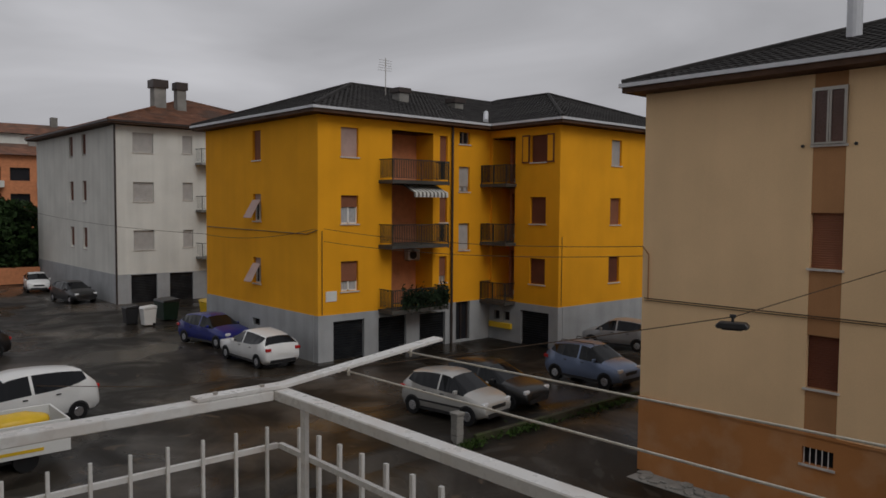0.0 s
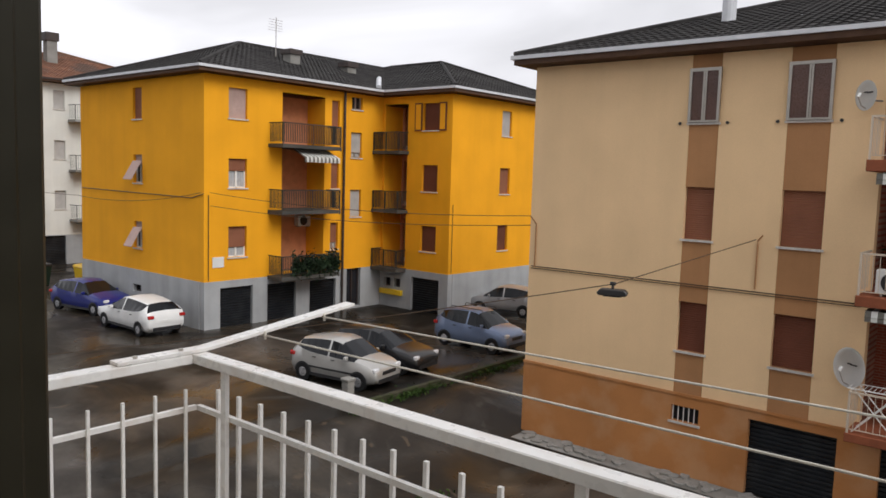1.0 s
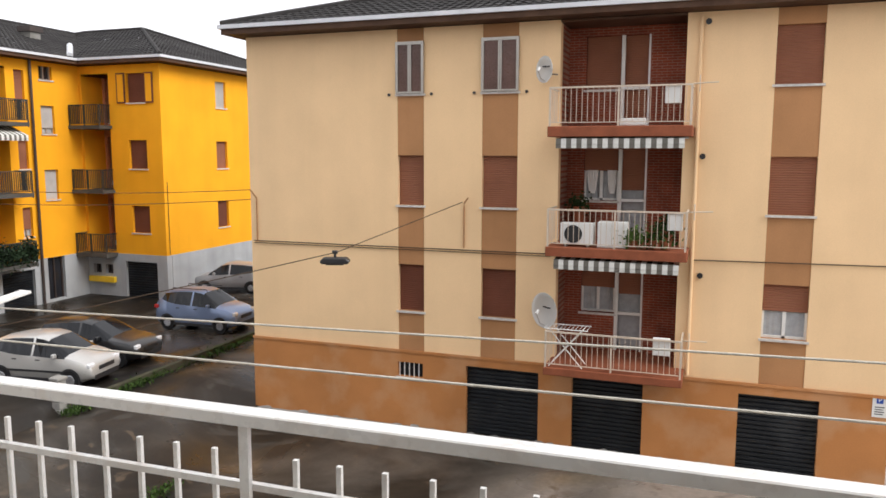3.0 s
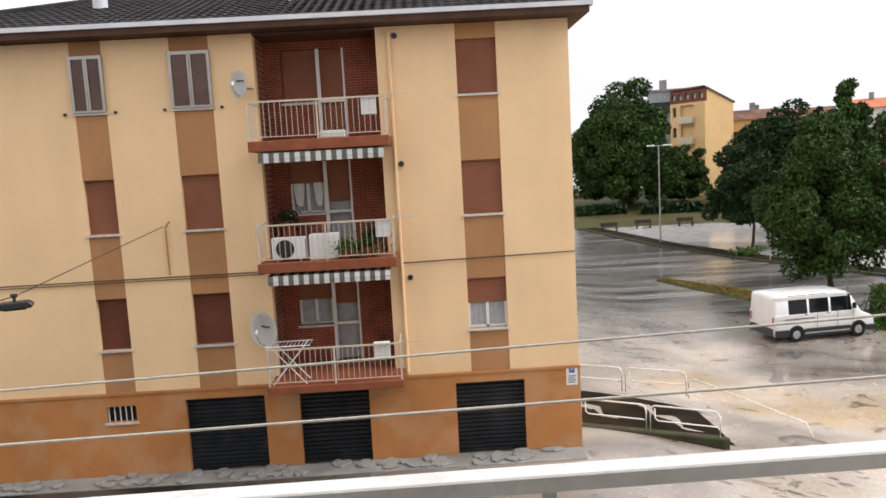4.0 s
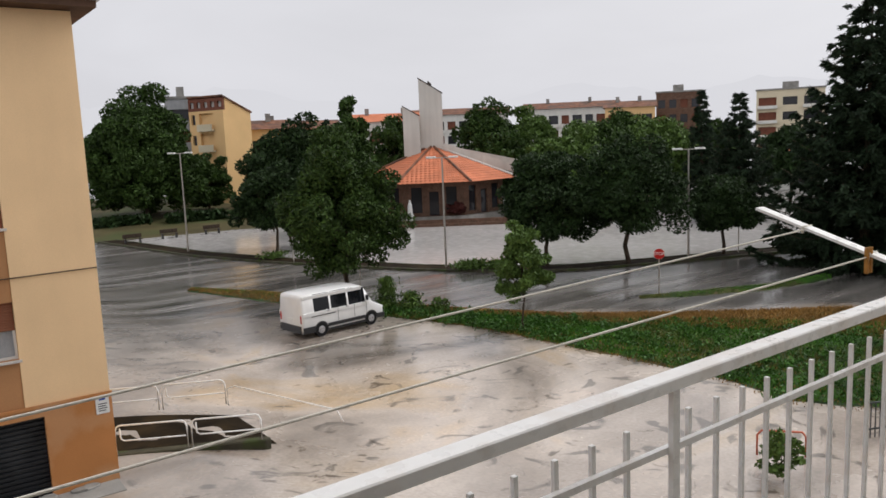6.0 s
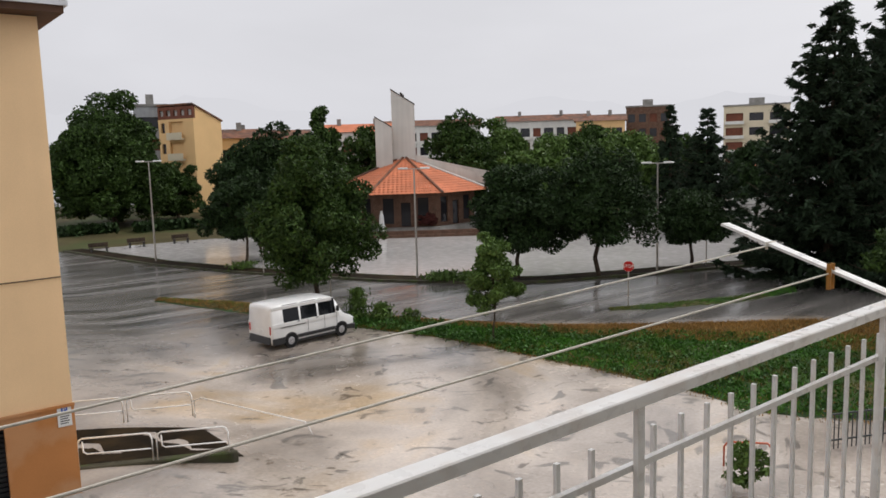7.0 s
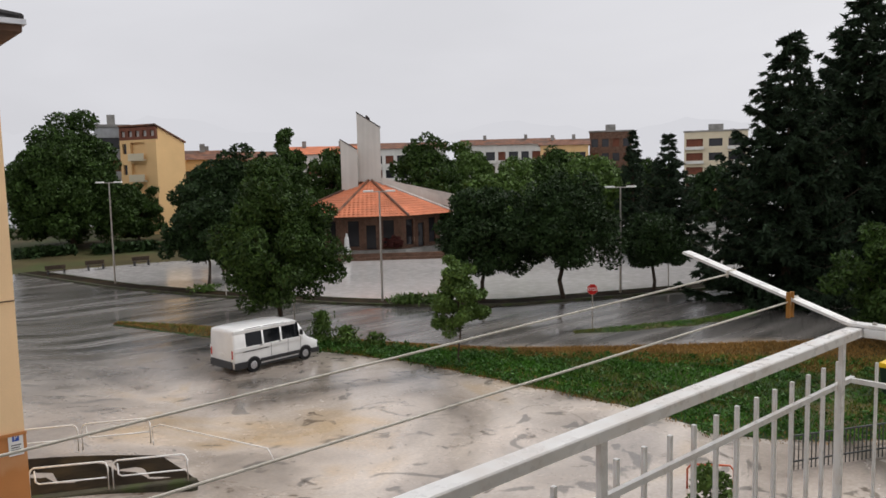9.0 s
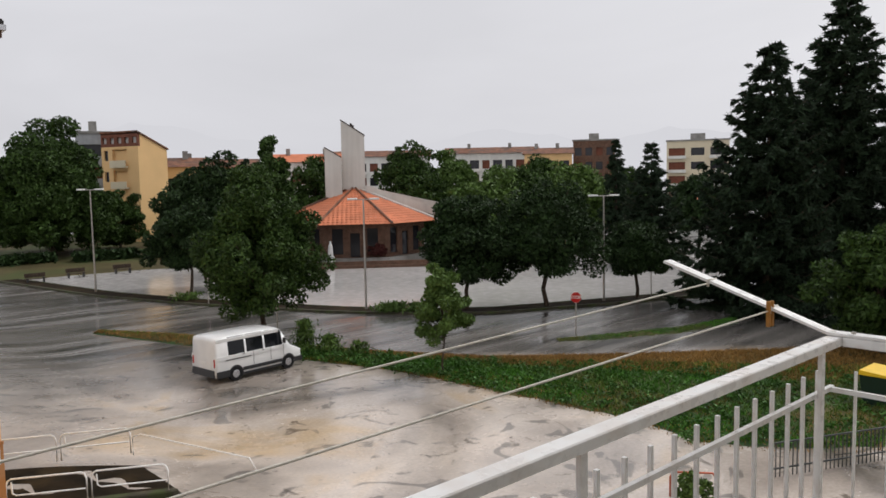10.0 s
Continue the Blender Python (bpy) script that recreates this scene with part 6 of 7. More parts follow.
def street_lamp(x, y, h, label):
    ob = thing("street_lamp", label, "street lamp", (x, y, RG), -40, group="street lamps")
    bm = bmesh.new()
    rod(bm, (0, 0, -.1), (0, 0, h), .085, 10, .05)
    part("pole", bm, M["alu"], ob)
    bm = bmesh.new()
    rod(bm, (-.55, 0, h), (.55, 0, h), .03, 6)
    part("crossbar", bm, M["alu"], ob)
    for s in (-1, 1):
        bm = bmesh.new()
        box(bm, s * .75 - .33, s * .75 + .33, -.14, .14, h - .03, h + .10)
        part("lamp_head", bm, M["frame_white"], ob, bevel=0.03)


street_lamp(21.1, 66.3, 8.6, "tall grey street lamp with two flat heads")
street_lamp(30.9, 41.8, 7.6, "tall grey street lamp on the kerb strip")
street_lamp(44.2, 31.8, 7.5, "tall grey street lamp behind the street trees")
for x, y, h in ((48.3, 30.6, 3.0), (24.6, 52.6, 2.6), (20.9, 36.3, 2.4)):
    bm = bmesh.new()
    rod(bm, (x, y, RG - .1), (x, y, RG + h), .04, 8)
    solid("sign_pole", bm, M["alu"], "thin grey metal pole on the kerb strip", "pole", "thin poles")
stop = thing("stop_sign", "red octagonal stop sign on a grey pole", "road sign", (33.2, 25.7, RG), -52)
bm = bmesh.new()
rod(bm, (0, 0, -.1), (0, 0, 2.3), .035, 8)
part("pole", bm, M["alu"], stop)
bm = bmesh.new()
prism(bm, [(math.cos(math.pi * (k + .5) / 4) * .30, 2.25 + math.sin(math.pi * (k + .5) / 4) * .30) for k in range(8)], 1, -.055, -.036)
part("plate", bm, M["red_glass"], stop)
bm = bmesh.new()
prism(bm, [(math.cos(math.pi * (k + .5) / 4) * .31, 2.25 + math.sin(math.pi * (k + .5) / 4) * .31) for k in range(8)], 1, -.035, -.03)
part("white_rim", bm, M["frame_white"], stop)
txt = bpy.data.curves.new("word", "FONT")
txt.body, txt.size, txt.align_x, txt.align_y, txt.extrude = "STOP", .24, "CENTER", "CENTER", .002
w = new("word", txt)
w.parent = stop
w.matrix_local = pose(0, -.058, 2.25, 90, 0, 0)
txt.materials.append(M["frame_white"])

# ---- ramp with handrails beside the beige block ----
def handrail(pts, label):
    ob = thing("handrail", label, "handrail", group="ramp handrails")
    a, b = Vector(pts[0]), Vector(pts[1])
    d = (b - a)
    up = Vector((0, 0, 1))
    n = 2
    for k in range(n):
        s0, s1 = a + d * (k / n + (.015 if k else 0)), a + d * ((k + 1) / n - (.015 if k < n - 1 else 0))
        bm = bmesh.new()
        e = d.normalized() * .12
        tube(bm, [s0, s0 + up * .62, s0 + up * .74 + e * .4, s0 + e + up * .78, s1 - e + up * .78, s1 + up * .74 - e * .4, s1 + up * .62, s1], .024, 8)
        fr = part("rail_frame", bm, M["rail_white"], ob, smooth=True)
        bm = bmesh.new()
        tube(bm, [s0 + up * .7 + e, s0 + up * .42 + e * 1.1, s0 + up * .36 + e * 1.8, s1 - e * .3 + up * .36], .02, 8)
        part("mid_bar", bm, M["rail_white"], ob, smooth=True)


handrail(((4.35, 20.62, .02), (7.7, 19.02, -.05)), "white tubular handrail along the ramp wall")
handrail(((4.6, 24.4, -.02), (8.1, 22.75, -.05)), "white tubular handrail on the far side of the ramp")
bm = bmesh.new()
tube(bm, [(8.15, 22.7, -.1), (8.15, 22.7, .45), (8.3, 22.45, .55), (10.3, 19.6, .05), (10.4, 19.4, -.3)], .022, 8)
solid("handrail", bm, M["rail_white"], "white pipe rail sloping down at the ramp head", "handrail", "ramp handrails", smooth=True)
bm = bmesh.new()
prism(bm, [(4.15, 20.62), (7.75, 18.92), (7.95, 18.97), (7.9, 19.15), (4.3, 20.93)], 2, -.5, .02)
solid("ramp_wall", bm, M["moss"], "low mossy concrete wall along the ramp", "wall", kind="structure", bevel=0.03)
bm = bmesh.new()
rows = []
for k in range(9):
    t = k / 8
    x = 4.12 + 4.1 * t
    y0, y1 = 20.98 - 1.7 * t, 24.2 - 1.9 * t
    rows.append([bm.verts.new((x, y0 + (y1 - y0) * q, ground_z(x, y0) + .012 + .10 * math.sin(3 * x + 5 * q) * q * (1 - q))) for q in (0, .25, .5, .75, 1)])
for r0, r1 in zip(rows, rows[1:]):
    for k in range(4):
        bm.faces.new((r0[k], r1[k], r1[k + 1], r0[k + 1]))
solid("ramp_bed", bm, M["mud"], "muddy sunken ramp beside the house", "ramp", kind="structure")
# rubble apron along the foot of the house
rng = np.random.default_rng(71)
apron = thing("rubble_apron", "broken stone paving along the foot of the house", "paving")
bm = bmesh.new()
box(bm, -12.9, 4.0, 18.25, 19.04, -.3, .02)
part("bed", bm, M["concrete"], apron)
shapes = []
for k in range(5):
    bm = bmesh.new()
    n = 7
    prism(bm, [(math.cos(2 * math.pi * i / n) * rng.uniform(.7, 1.15), math.sin(2 * math.pi * i / n) * rng.uniform(.7, 1.15)) for i in range(n)], 2, 0, .35)
    shapes.append(to_mesh("stone", bm, M["concrete"], bevel=.06))
for k in range(90):
    s = rng.uniform(.12, .26)
    o = shared("stone", shapes[k % 5], apron, pose(rng.uniform(-12.6, 3.6), rng.uniform(18.4, 18.95), .015, rng.uniform(-4, 4), rng.uniform(-4, 4), rng.uniform(0, 360)) @ Matrix.Diagonal((s, s * .8, .18, 1)))

# ---- church ----
CX, CY = 53.45, 74.25
church = thing("church", "modern church with an orange tiled hipped roof and white slab towers", "church", (CX, CY, RG + 0.65), -36)
R = 10.5
bm, wl = bmesh.new(), bmesh.new()
for k in range(8):
    a0, a1 = math.pi * (2 * k + 1) / 8, math.pi * (2 * k + 3) / 8
    p, q = Vector((math.cos(a0) * R, math.sin(a0) * R, 3.7)), Vector((math.cos(a1) * R, math.sin(a1) * R, 3.7))
    tile_slope(bm, p, q, (0.4 * math.cos(a1), .4 * math.sin(a1), 7.5), (.4 * math.cos(a0), .4 * math.sin(a0), 7.5), pitch=.5, row=.6, amp=.05)
part("roof", bm, M["tile_orange"], church, kind="stuff")
for k in range(8):
    a0, a1 = math.pi * (2 * k + 1) / 8, math.pi * (2 * k + 3) / 8
    r = 8.6
    p, q = Vector((math.cos(a0) * r, math.sin(a0) * r, 0)), Vector((math.cos(a1) * r, math.sin(a1) * r, 0))
    u = (q - p).normalized()
    nn = Vector((u.y, -u.x, 0))
    ln = (q - p).length
    bm = bmesh.new()
    wall_mesh(bm, 0, ln, 0, 3.75, [(ln * .12, ln * .3, .4, 3.2), (ln * .42, ln * .58, .05, 2.7), (ln * .7, ln * .88, .4, 3.2)], (lambda p, u, nn: lambda s, d, z: tuple(p + u * s - nn * d + Vector((0, 0, z))))(p, u, nn), .3)
    part("wall", bm, M["brick_brown"], church)
    for s0, s1, z0, z1 in ((.12, .3, .4, 3.2), (.42, .58, .05, 2.7), (.7, .88, .4, 3.2)):
        bm = bmesh.new()
        slab_on(bm, (lambda p, u, nn: lambda s, d, z: tuple(p + u * s - nn * d + Vector((0, 0, z))))(p, u, nn), ln * s0, ln * s1, .18, .2, z0, z1)
        part("window", bm, M["glass"], church)
    bm = bmesh.new()
    rod(bm, (math.cos(a0) * R, math.sin(a0) * R, 3.78), (0.4 * math.cos(a0), .4 * math.sin(a0), 7.6), .16, 6)
    part("ridge_beam", bm, M["concrete_pale"] if k in (0, 7) else M["tile_red"], church)
bm = bmesh.new()
prism(bm, [(-1.35, 5.0), (1.35, 5.0), (1.35, 13.7), (-1.35, 15.5)], 1, -.5, .5)
part("tower_slab", bm, M["concrete_pale"], church, "tall white slab tower with a sloping top")
bm = bmesh.new()
prism(bm, [(-3.3, 5.0), (-1.36, 5.0), (-1.36, 11.1), (-3.3, 12.3)], 1, -1.4, -.7)
part("tower_slab", bm, M["concrete_pale"], church, "shorter white slab tower")
bm = bmesh.new()
prism(bm, [(1.4, 7.9), (1.4, 6.6), (9.5, 4.2), (9.5, 5.2)], 1, -.9, -.4)
part("roof_beam", bm, M["concrete_pale"], church, "sloping white concrete beam")
bm = bmesh.new()
prism(bm, [(1.4, 7.7), (1.4, 7.0), (10.5, 5.0), (10.5, 5.6)], 1, 1.2, 1.8)
part("roof_beam", bm, M["concrete_pale"], church, "sloping white concrete beam")
bm = bmesh.new()
for k in range(4):
    rod(bm, (-.2 + .1 * k, -.1, 14.4), (-.2 + .1 * k, -.1, 15.2 - .1 * k), .1, 6)
part("bells", bm, M["pipe_dark"], church)
bm = bmesh.new()
prism(bm, [(math.cos(math.pi * (2 * k + 1) / 8) * 9.6, math.sin(math.pi * (2 * k + 1) / 8) * 9.6) for k in range(8)], 2, -0.75, -0.003)
part("plinth", bm, M["concrete"], church, "low concrete plinth")
# dark copings on the slab towers
for (x0, z0), (x1, z1), y0, y1 in (((-1.42, 15.52), (1.42, 13.68), -.56, .56), ((-3.36, 12.32), (-1.37, 11.12), -1.46, -.64)):
    bm = bmesh.new()
    prism(bm, [(x0, z0), (x1, z1), (x1, z1 + .13), (x0, z0 + .13)], 1, y0, y1)
    part("coping", bm, M["pipe_dark"], church, "dark metal coping")
# terrace walls before the church
for k, (w, d, h) in enumerate(((9, -10.8, .55), (11, -12.6, .3))):
    bm = bmesh.new()
    m = pose(CX, CY, RG, 0, 0, -36)
    box(bm, -w, w * .9, d - .3, d, 0, h, m)
    solid("terrace_wall", bm, M["brick_brown"], "low stepped brick terrace wall before the church", "wall", kind="structure")
sm = pose(CX, CY, RG, 0, 0, -36) @ pose(-2.6, -10.2, .5)
bm = bmesh.new()
for (z0, r0), (z1, r1) in zip(((0, .45), (.6, .4), (.62, .3), (1.2, .26), (1.7, .22), (1.95, .12)), ((.6, .4), (.62, .3), (1.2, .26), (1.7, .22), (1.95, .12), (2.2, .1))):
    rod(bm, sm @ Vector((0, 0, z0)), sm @ Vector((0, 0, z1)), r0, 10, r1)
solid("statue", bm, M["plastic_white"], "plain white statue on a plinth before the church", "statue")
tree("clipped dark shrub before the church", 57.4, 62.6, RG, .6, 1.6, 1.0, 2.9, "leaf_dark", 17, 2500, .25, .1, "bush", "bush", 25)
tree("small red-leaved shrub before the church", 50.5, 66.2, RG, .3, .9, .7, 2.2, "red_leaf", 18, 900, .22, .06, "bush", "bush", 18)


# ---- far buildings ----
def far_block(label, x, y, turn, w, d, top, wall, storeys=4, cols=3, roof="tile_red", flat=False, balconies=True, z=RG):
    ob = thing("apartment_building", label, "building", (x, y, z), turn)
    h = top - z
    bm = bmesh.new()
    sh = h / (storeys + .3)
    holes = []
    for s in range(storeys):
        for c in range(cols):
            u = -w / 2 + w * (c + .5) / cols
            ww = w / cols * (.32 if (c % 2 or not balconies) else .4)
            holes.append((u - ww, u + ww, sh * s + .9, sh * s + sh * .82))
    pl = lambda u, dd, zz: (u, dd, zz)
    wall_mesh(bm, -w / 2, w / 2, 0, h, holes, pl, .4)
    box(bm, -w / 2, -w / 2 + .3, .401, d, 0, h)
    box(bm, w / 2 - .3, w / 2, .401, d, 0, h)
    part("wall", bm, M[wall], ob)
    for i, q in enumerate(holes):
        bm = bmesh.new()
        slab_on(bm, pl, q[0], q[1], .3, .34, q[2], q[3])
        win = part("window", bm, M["glass"] if i % 3 else M["shutter_dark"], ob)
        if balconies and not (i % cols) % 2:
            bm = bmesh.new()
            slab_on(bm, pl, q[0] - .2, q[1] + .2, -.9, -.003, q[2] - .75, q[2] - .05)
            part("balcony", bm, M["white_render"], ob)
    bm = bmesh.new()
    if flat:
        box(bm, -w / 2 - .2, w / 2 + .2, -.2, d + .2, h + .003, h + .35)
        box(bm, -w * .12, w * .12, d * .3, d * .6, h + .36, h + 1.9)
        part("roof", bm, M["concrete"], ob)
    else:
        prism(bm, [(-.6, h), (d / 2, h + d * .17), (d + .6, h)], 0, -w / 2 - .5, w / 2 + .5)
        part("roof", bm, M[roof], ob)
        for k in (-.25, .2):
            bm = bmesh.new()
            box(bm, w * k - .4, w * k + .4, d * .4, d * .5, h + .6, h + d * .17 + 1.0)
            part("chimney", bm, M["concrete"], ob)
    return ob


def corner_flats(label, corner, bearing, w_left, w_right, top, z=RG):
    """Block of flats seen on its corner: loggias on one face, a plain face with a falling roofline on the other."""
    ob = thing("apartment_building", label, "building")
    ul = Vector((math.sin(radians(bearing - 45)), math.cos(radians(bearing - 45)), 0))
    ur = Vector((math.sin(radians(bearing + 45)), math.cos(radians(bearing + 45)), 0))
    c = Vector((*corner, 0))
    left = lambda u, d, h: tuple(c + ul * u + ur * d + Vector((0, 0, h)))
    right = lambda u, d, h: tuple(c + ur * u + ul * d + Vector((0, 0, h)))
    band = top - 1.7
    storey = (band - z) / 5
    holes = [(w_left * .30, w_left * .70, z + storey * k + .25, z + storey * (k + 1) - .35) for k in range(5)]
    small = [(w_left * .82, w_left * .93, z + storey * k + 1.0, z + storey * (k + 1) - .5) for k in range(5)]
    bm = bmesh.new()
    wall_mesh(bm, 0, w_left, z, band, holes + small, left, .4)
    part("wall", bm, M["apricot"], ob)
    attic = [(w_left * (k + .2) / 5, w_left * (k + .75) / 5, band + .45, top - .45) for k in range(5)]
    bm = bmesh.new()
    wall_mesh(bm, 0, w_left, band, top, attic, left, .4)
    part("attic_wall", bm, M["shutter_dark"], ob, "dark brown clad attic storey")
    for q in attic + small:
        bm = bmesh.new()
        slab_on(bm, left, q[0], q[1], .25, .3, q[2], q[3])
        part("window", bm, M["shutter_grey"] if q in attic else M["glass"], ob)
    for q in holes:
        bm = bmesh.new()
        slab_on(bm, left, q[0], q[1], 1.2, 1.25, q[2], q[3])
        part("window", bm, M["shutter_dark"], ob)
        bm = bmesh.new()
        slab_on(bm, left, q[0] - .1, q[1] + .1, -.5, 1.1, q[2] - .25, q[2] - .02)
        slab_on(bm, left, q[0] - .1, q[1] + .1, -.5, -.4, q[2] - .019, q[2] + .75)
        part("balcony", bm, M["cream_pale"], ob)
    bm = bmesh.new()
    low = top - w_right * .38
    ends = [[bm.verts.new(right(u, d, h)) for u, h in ((.401, z), (w_right, z), (w_right, low), (.401, top))] for d in (0, w_left)]
    for k in range(4):
        bm.faces.new((ends[0][k], ends[0][(k + 1) % 4], ends[1][(k + 1) % 4], ends[1][k]))
    bm.faces.new(ends[0][::-1])
    bm.faces.new(ends[1])
    part("side_wall", bm, M["apricot"], ob)
    bm = bmesh.new()
    ends = [[bm.verts.new(right(u, d, h)) for u, h in ((-.15, top + .16), (w_right + .2, low - .02), (w_right + .2, low + .2), (-.15, top + .38))] for d in (-.15, w_left)]
    for k in range(4):
        bm.faces.new((ends[0][k], ends[0][(k + 1) % 4], ends[1][(k + 1) % 4], ends[1][k]))
    bm.faces.new(ends[0][::-1])
    bm.faces.new(ends[1])
    part("roof", bm, M["tile_red"], ob)
    return ob


corner_flats("yellow five-storey block of flats with a dark brown attic", (39.5, 104.2), 20, 6.6, 5.4, 15.3)
far_block("orange three-storey house beside the yellow flats", 47.6, 112.5, -24, 9.5, 9, 11.0, "apricot", 3, 3, balconies=False, roof="tile_red")
far_block("grey stair tower of the flats", 36.3, 112, -18, 4.5, 8, 15.6, "grey_render", 5, 1, flat=True, balconies=False)
far_block("orange two-storey terrace with red roofs", 58.5, 121.8, -25, 15, 9, 11.2, "brick_plain", 3, 4, "tile_red")
far_block("pale house row with red tiled roofs", 80.6, 126.6, -32, 16, 10, 12.4, "white_render", 3, 4, "tile_orange")
far_block("long pale block of flats with red roofs", 122, 158, -39, 26, 10, 15.0, "white_render", 4, 8, "tile_red")
far_block("long pale block of flats with red roofs", 144, 139, -46, 24, 10, 15.4, "white_render", 4, 8, "tile_red")
far_block("yellow gabled house among trees", 138.3, 115.3, -50, 11, 9, 14.2, "apricot", 4, 3, "tile_red", balconies=False)
far_block("dark brown block of flats", 152.8, 113.0, -53, 10, 9, 17.4, "brick_brown", 5, 4, flat=True, balconies=False)
far_block("cream five-storey block of flats with loggias", 165.8, 92.9, -61, 14, 10, 16.6, "cream_pale", 5, 3, flat=True)
far_block("low red-roofed house behind firs", 104.7, 58.9, -61, 6, 7, 4.6, "white_render", 2, 2, "tile_orange", balconies=False)
far_block("white block of flats with a dark roof", -107, 24, 85, 22, 10, 16.5, "white_render", 4, 6, "tile_red", z=.9)
far_block("orange house with a tiled roof", -92.5, 20.5, 85, 9, 9, 13.0, "brick_plain", 4, 3, "tile_red", z=.9)
bm = bmesh.new()
box(bm, -73, -72.7, 5, 17.5, .5, 2.3)
solid("garden_wall", bm, M["brick_plain"], "orange garden wall at the end of the street", "wall", kind="structure")
# hills on the horizon: backdrop whose pale glow stands in for the haze
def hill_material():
    m = bpy.data.materials.new("hill_haze_glow")
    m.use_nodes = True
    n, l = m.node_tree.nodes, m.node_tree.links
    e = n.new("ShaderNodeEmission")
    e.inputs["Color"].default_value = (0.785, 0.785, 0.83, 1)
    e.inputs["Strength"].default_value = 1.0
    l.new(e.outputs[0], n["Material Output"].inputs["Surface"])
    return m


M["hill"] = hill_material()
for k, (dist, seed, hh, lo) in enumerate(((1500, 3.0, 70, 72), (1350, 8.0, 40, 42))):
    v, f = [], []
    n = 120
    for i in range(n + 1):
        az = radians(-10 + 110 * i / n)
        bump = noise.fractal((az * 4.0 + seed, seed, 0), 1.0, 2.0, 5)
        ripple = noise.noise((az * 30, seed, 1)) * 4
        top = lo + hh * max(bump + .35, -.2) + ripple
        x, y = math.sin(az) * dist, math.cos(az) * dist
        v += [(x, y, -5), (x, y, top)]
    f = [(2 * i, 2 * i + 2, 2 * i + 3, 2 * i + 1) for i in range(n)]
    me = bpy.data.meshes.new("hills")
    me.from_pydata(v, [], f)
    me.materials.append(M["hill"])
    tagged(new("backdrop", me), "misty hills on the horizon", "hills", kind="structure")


# ---- overhead cables ----
def cable(pts, r, label, mat="cable", sag=0.0, name="cable"):
    bm = bmesh.new()
    out = []
    for a, b in zip(pts, pts[1:]):
        a, b = Vector(a), Vector(b)
        for k in range(13):
            t = k / 12
            q = a.lerp(b, t)
            q.z -= sag * 4 * t * (1 - t)
            if not out or (q - out[-1]).length > 1e-3:
                out.append(q)
    tube(bm, out, r, 5)
    return solid(name, bm, M[mat], label, "cable")


cable([(BX0 + .1, BY - .03, 5.13), (-3.9, BY - .03, 5.14)], .014, "dark cable clipped along the house wall")
cable([(BX0 + .1, BY - .03, 5.07), (-3.9, BY - .03, 5.08)], .010, "dark cable clipped along the house wall")
cable([(-.45, BY - .03, 5.16), (BX1, BY - .03, 5.22)], .014, "dark cable clipped along the house wall")
cable([(BX0 + .22, BY - .03, 5.1), (BX0 + .22, BY - .03, 6.4), (BX0 + .1, BY - .16, 6.64)], .02, "cable drop at the house corner", "brown")
cable([(-6.26, BY - .03, 5.2), (-6.26, BY - .03, 6.4), (-6.1, BY - .2, 6.55)], .02, "cable drop between two window bands", "brown")
cable([(-6.27, BY - .15, 6.43), (-7.95, 15.0, 5.50), (-11.2, 15.9, 4.65), (-14.4, 16.6, 3.95), (-16.9, 15.5, 3.42), (-21.8, 12.3, 2.4), (-24.1, 9.9, 1.95), (-25.5, 5.0, 2.1), (-29, -4, 4)][:2], .012, "span wire of the hanging street light")
cable([(-7.95, 15.0, 5.50), (-24.05, 9.0, 1.98), (-31, -6, 3.5)], .012, "span wire of the hanging street light", sag=.12)
lamp = thing("hanging_street_light", "dark street light hanging from a span wire", "street light", (-8.0, 15.0, 5.30), 20)
bm = bmesh.new()
prism(bm, [(-.30, -.06), (-.34, .0), (-.26, .08), (.26, .08), (.34, .0), (.30, -.06)], 1, -.14, .14)
part("housing", bm, M["plastic_dark"], lamp, bevel=.02)
bm = bmesh.new()
box(bm, -.2, .2, -.1, .1, -.085, -.061)
part("glass", bm, M["glass"], lamp)
bm = bmesh.new()
rod(bm, (0, 0, .08), (0, 0, .24), .03, 8)
rod(bm, (-.06, 0, .2), (.06, 0, .2), .04, 8)
part("hanger", bm, M["plastic_dark"], lamp)
for z0, z1 in ((6.75, 6.64), (6.2, 6.36)):
    cable([(XA + .03, 18.0, z0), (BX0 + .1, BY - .15, z1)], .011, "thin cable between two houses", sag=.25)
cable([(XA + .03, 17.9, 6.65), (XA + .03, 17.9, 3.0)], .018, "cable drop on the ochre wall", "plastic_dark")
cable([(-39.4, YL - .03, 6.6), (-29.2, YL - .03, 6.5), (XA + .02, YL - .03, 6.7)], .018, "cable clipped along the ochre wall", "plastic_dark")
cable([(-75, 16.9, 7.2), (XL, YL - .2, 6.2), (XA + .1, YL - .2, 6.75)], .012, "thin cable between two houses", sag=.3)
cable([(XC + .03, YB + .2, 6.35), (XC + .03, YB + .2, 3.0)], .014, "cable drop on the ochre wall", "plastic_dark")
# signs on walls
sg = thing("parking_sign", "white and blue parking notice on the house corner", "sign", (3.82, BY - .035, 1.97))
bm = bmesh.new()
box(bm, -.15, .15, -.012, 0, -.26, .26)
part("plate", bm, M["plastic_white"], sg)
bm = bmesh.new()
box(bm, -.07, .07, -.016, -.0125, .07, .22)
part("blue_field", bm, M["sign_blue"], sg)
tx = bpy.data.curves.new("letter", "FONT")
tx.body, tx.size, tx.align_x, tx.align_y, tx.extrude = "P", .14, "CENTER", "CENTER", .001
o = new("letter", tx)
o.parent = sg
o.matrix_local = pose(0, -.018, .145, 90, 0, 0)
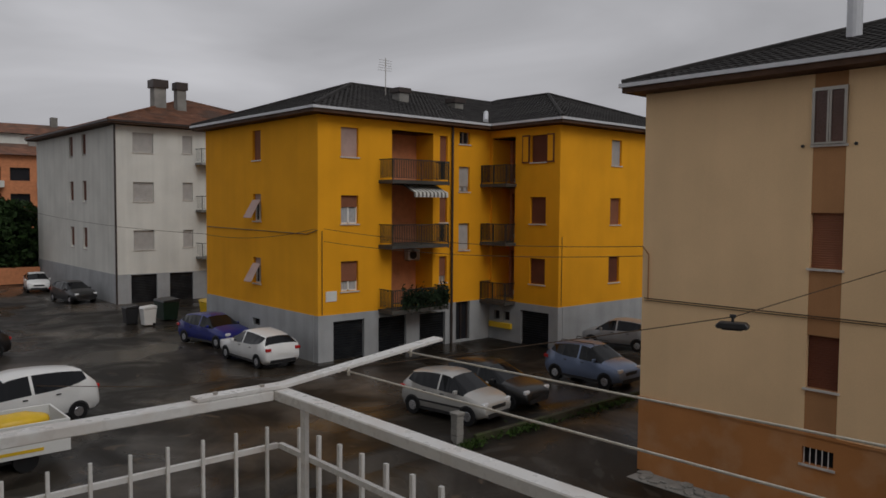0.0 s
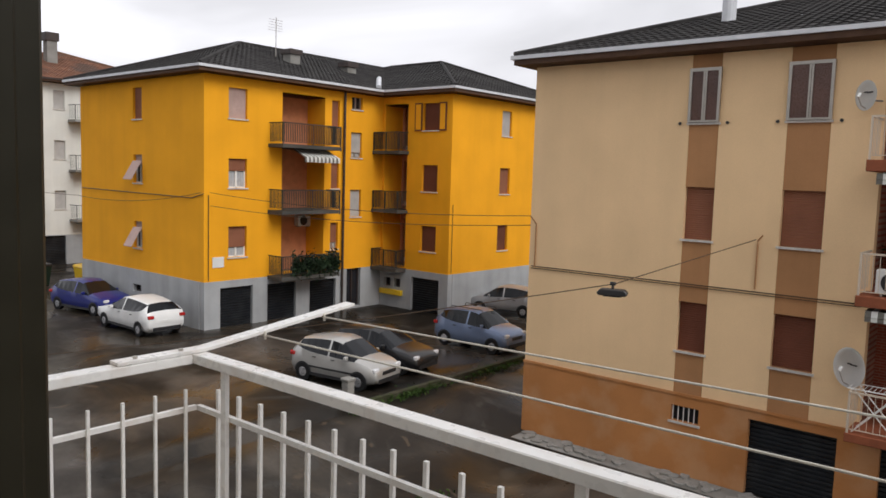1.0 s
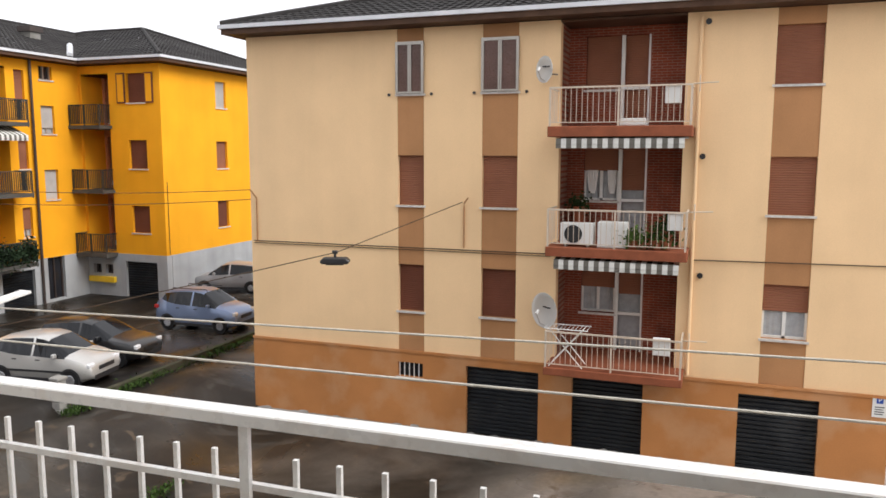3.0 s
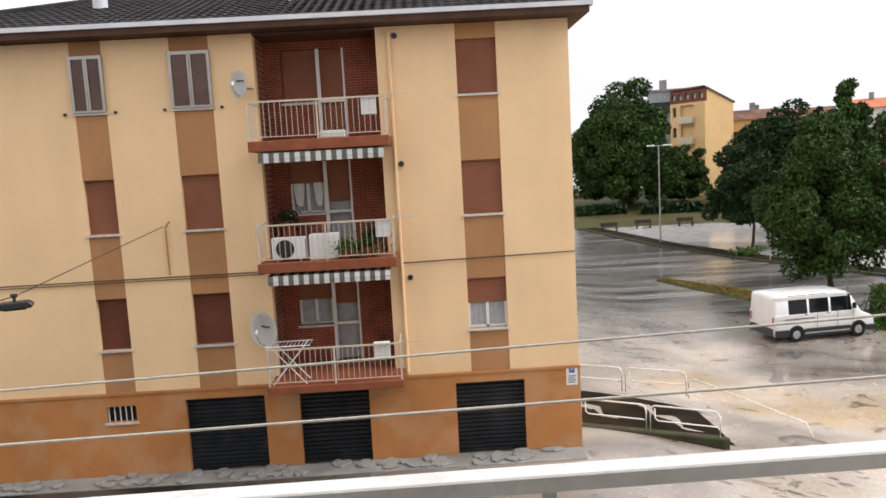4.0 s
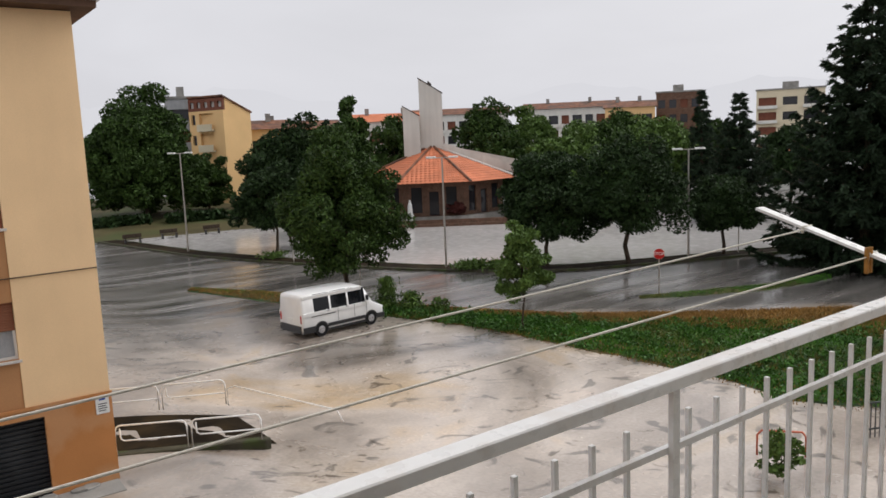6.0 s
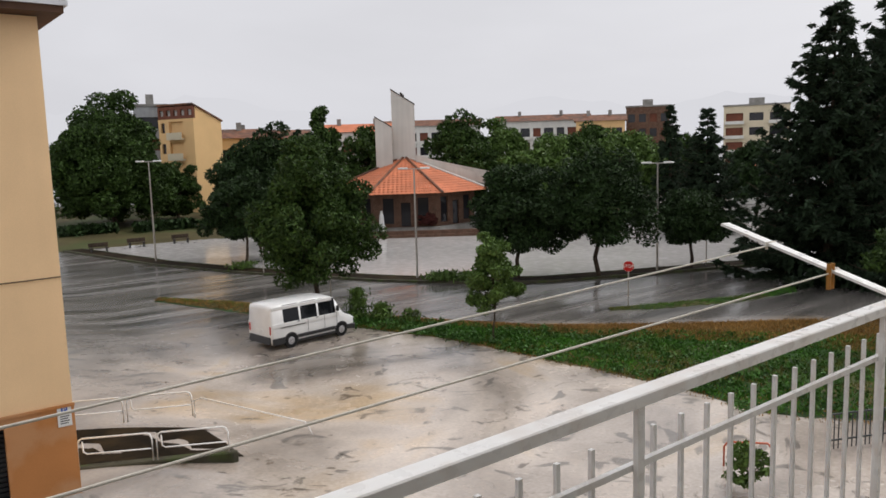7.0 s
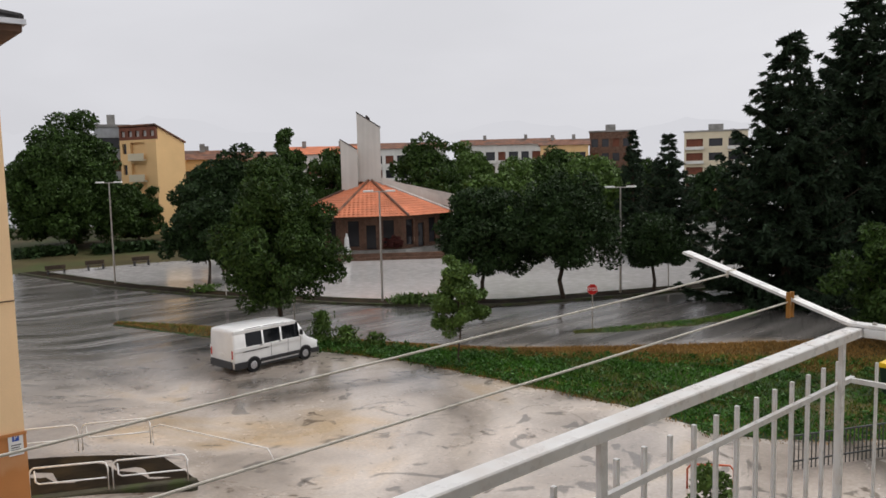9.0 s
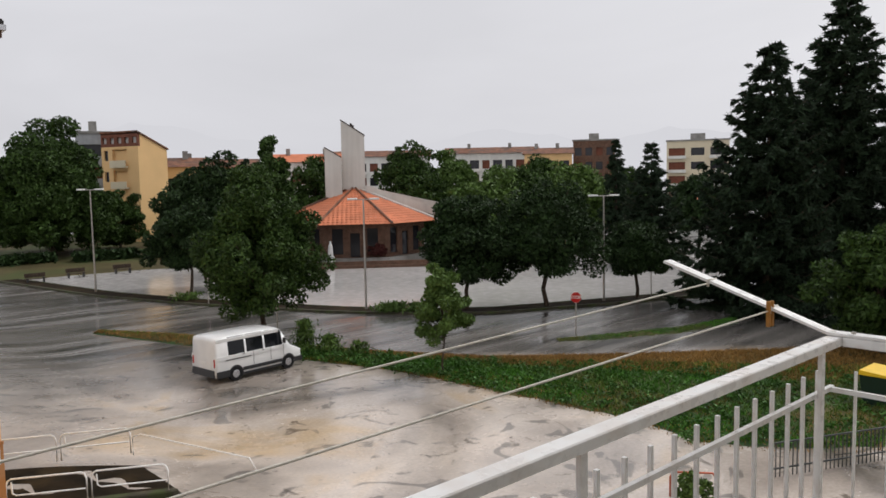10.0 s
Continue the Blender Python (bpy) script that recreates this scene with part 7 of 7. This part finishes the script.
tx.materials.append(M["plastic_white"])
bm = bmesh.new()
for k in range(4):
    box(bm, -.1, .1 - .03 * (k % 2), -.0155, -.0125, -.03 - .055 * k, -.008 - .055 * k)
part("print_bars", bm, M["plastic_dark"], sg)
bm = bmesh.new()
slab_on(bm, fa, 18.1, 18.66, -.03, -.002, 3.55, 4.0)
solid("notice_board", bm, M["plastic_white"], "white notice board on the ochre wall", "sign")
bm = bmesh.new()
slab_on(bm, fb, -28.2, -26.66, -.2, -.031, 1.55, 1.82)
solid("letter_boxes", bm, M["yellow_plastic"], "row of yellow letter boxes on the grey wall", "letter boxes", bevel=.01)
# plants on the balconies
rng = np.random.default_rng(81)
for x, y, z, w, mt in ((-1.2, BY - .8, 5.75, .5, "leaf"), (-1.75, BY - .8, 5.72, .35, "leaf_light"), (-1.0, BY - .75, 6.0, .3, "leaf_dark"), (-3.3, BY + .6, 6.4, .3, "leaf_dark")):
    m = 260
    p = np.stack([x + rng.normal(size=m) * w * .4, y + rng.normal(size=m) * .1, z + rng.normal(size=m) * .12], 1)
    v, f = leaf_cloud(p, .07, rng)
    pot = thing("potted_plant", "leafy pot plant on the balcony", "plant", group="balcony plants")
    bm = bmesh.new()
    rod(bm, (x, y, 5.461), (x, y, z - .05), .11, 10, .15)
    part("pot", bm, M["terracotta"], pot)
    c = new("foliage", mesh_of("foliage", v, f, M[mt]))
    c.parent = pot
m = 2600
p = np.stack([np.full(m, XA + 1.0) + rng.normal(size=m) * .06, rng.uniform(21.6, 24.35, m), 3.45 + rng.normal(size=m) * .22], 1)
v, f = leaf_cloud(p, .1, rng)
tagged(new("balcony_hedge", mesh_of("balcony_hedge", v, f, M["needle"])), "dark green screen of leaves on a balcony railing", "plants", kind="stuff")


# odds and ends below the balcony on the east side
rack = thing("bicycle_rack", "orange tubular bicycle rack on the paving", "bicycle rack", (18.6, 10.3, RG), -50)
for k in range(2):
    bm = bmesh.new()
    tube(bm, [(k * .5 - .7, 0, 0), (k * .5 - .7, 0, .55), (k * .5 - .6, 0, .68), (k * .5 - .1, 0, .68), (k * .5, 0, .55), (k * .5, 0, 0)], .03, 8)
    part("hoop", bm, M["orange_steel"], rack, smooth=True)
fence = thing("fence", "low dark steel fence along the paving", "fence", (24.0, 8.2, RG), -25)
for z in (.25, 1.0):
    bm = bmesh.new()
    box(bm, -3, 3, -.02, .02, z, z + .04)
    part("rail", bm, M["rail_dark"], fence)
bm = bmesh.new()
box(bm, -.012, .012, -.012, .012, 0, 1.0)
fm = to_mesh("picket", bm, M["rail_dark"])
for k in range(41):
    shared("picket", fm, fence, pose(-3 + k * .15, .033, 0))
rng = np.random.default_rng(91)
for cx, cy, w, m in ((-16.1, 17.5, 1.4, 420), (-16.1, 22.0, 2.5, 420), (-16.0, 15.2, .5, 300), (-11.5, 13.0, .6, 200)):
    p = np.stack([cx + rng.normal(size=m) * .12, cy + rng.normal(size=m) * w * .5, np.zeros(m)], 1)
    p[:, 2] = [ground_z(a, b) + .04 for a, b, _ in p]
    p[:, 2] += rng.uniform(0, .14, m)
    v, f = leaf_cloud(p, .05, rng, -.8, 2.6)
    tagged(new("weeds", mesh_of("weeds", v, f, M["leaf"])), "weeds growing along the kerb", "weeds", kind="stuff")
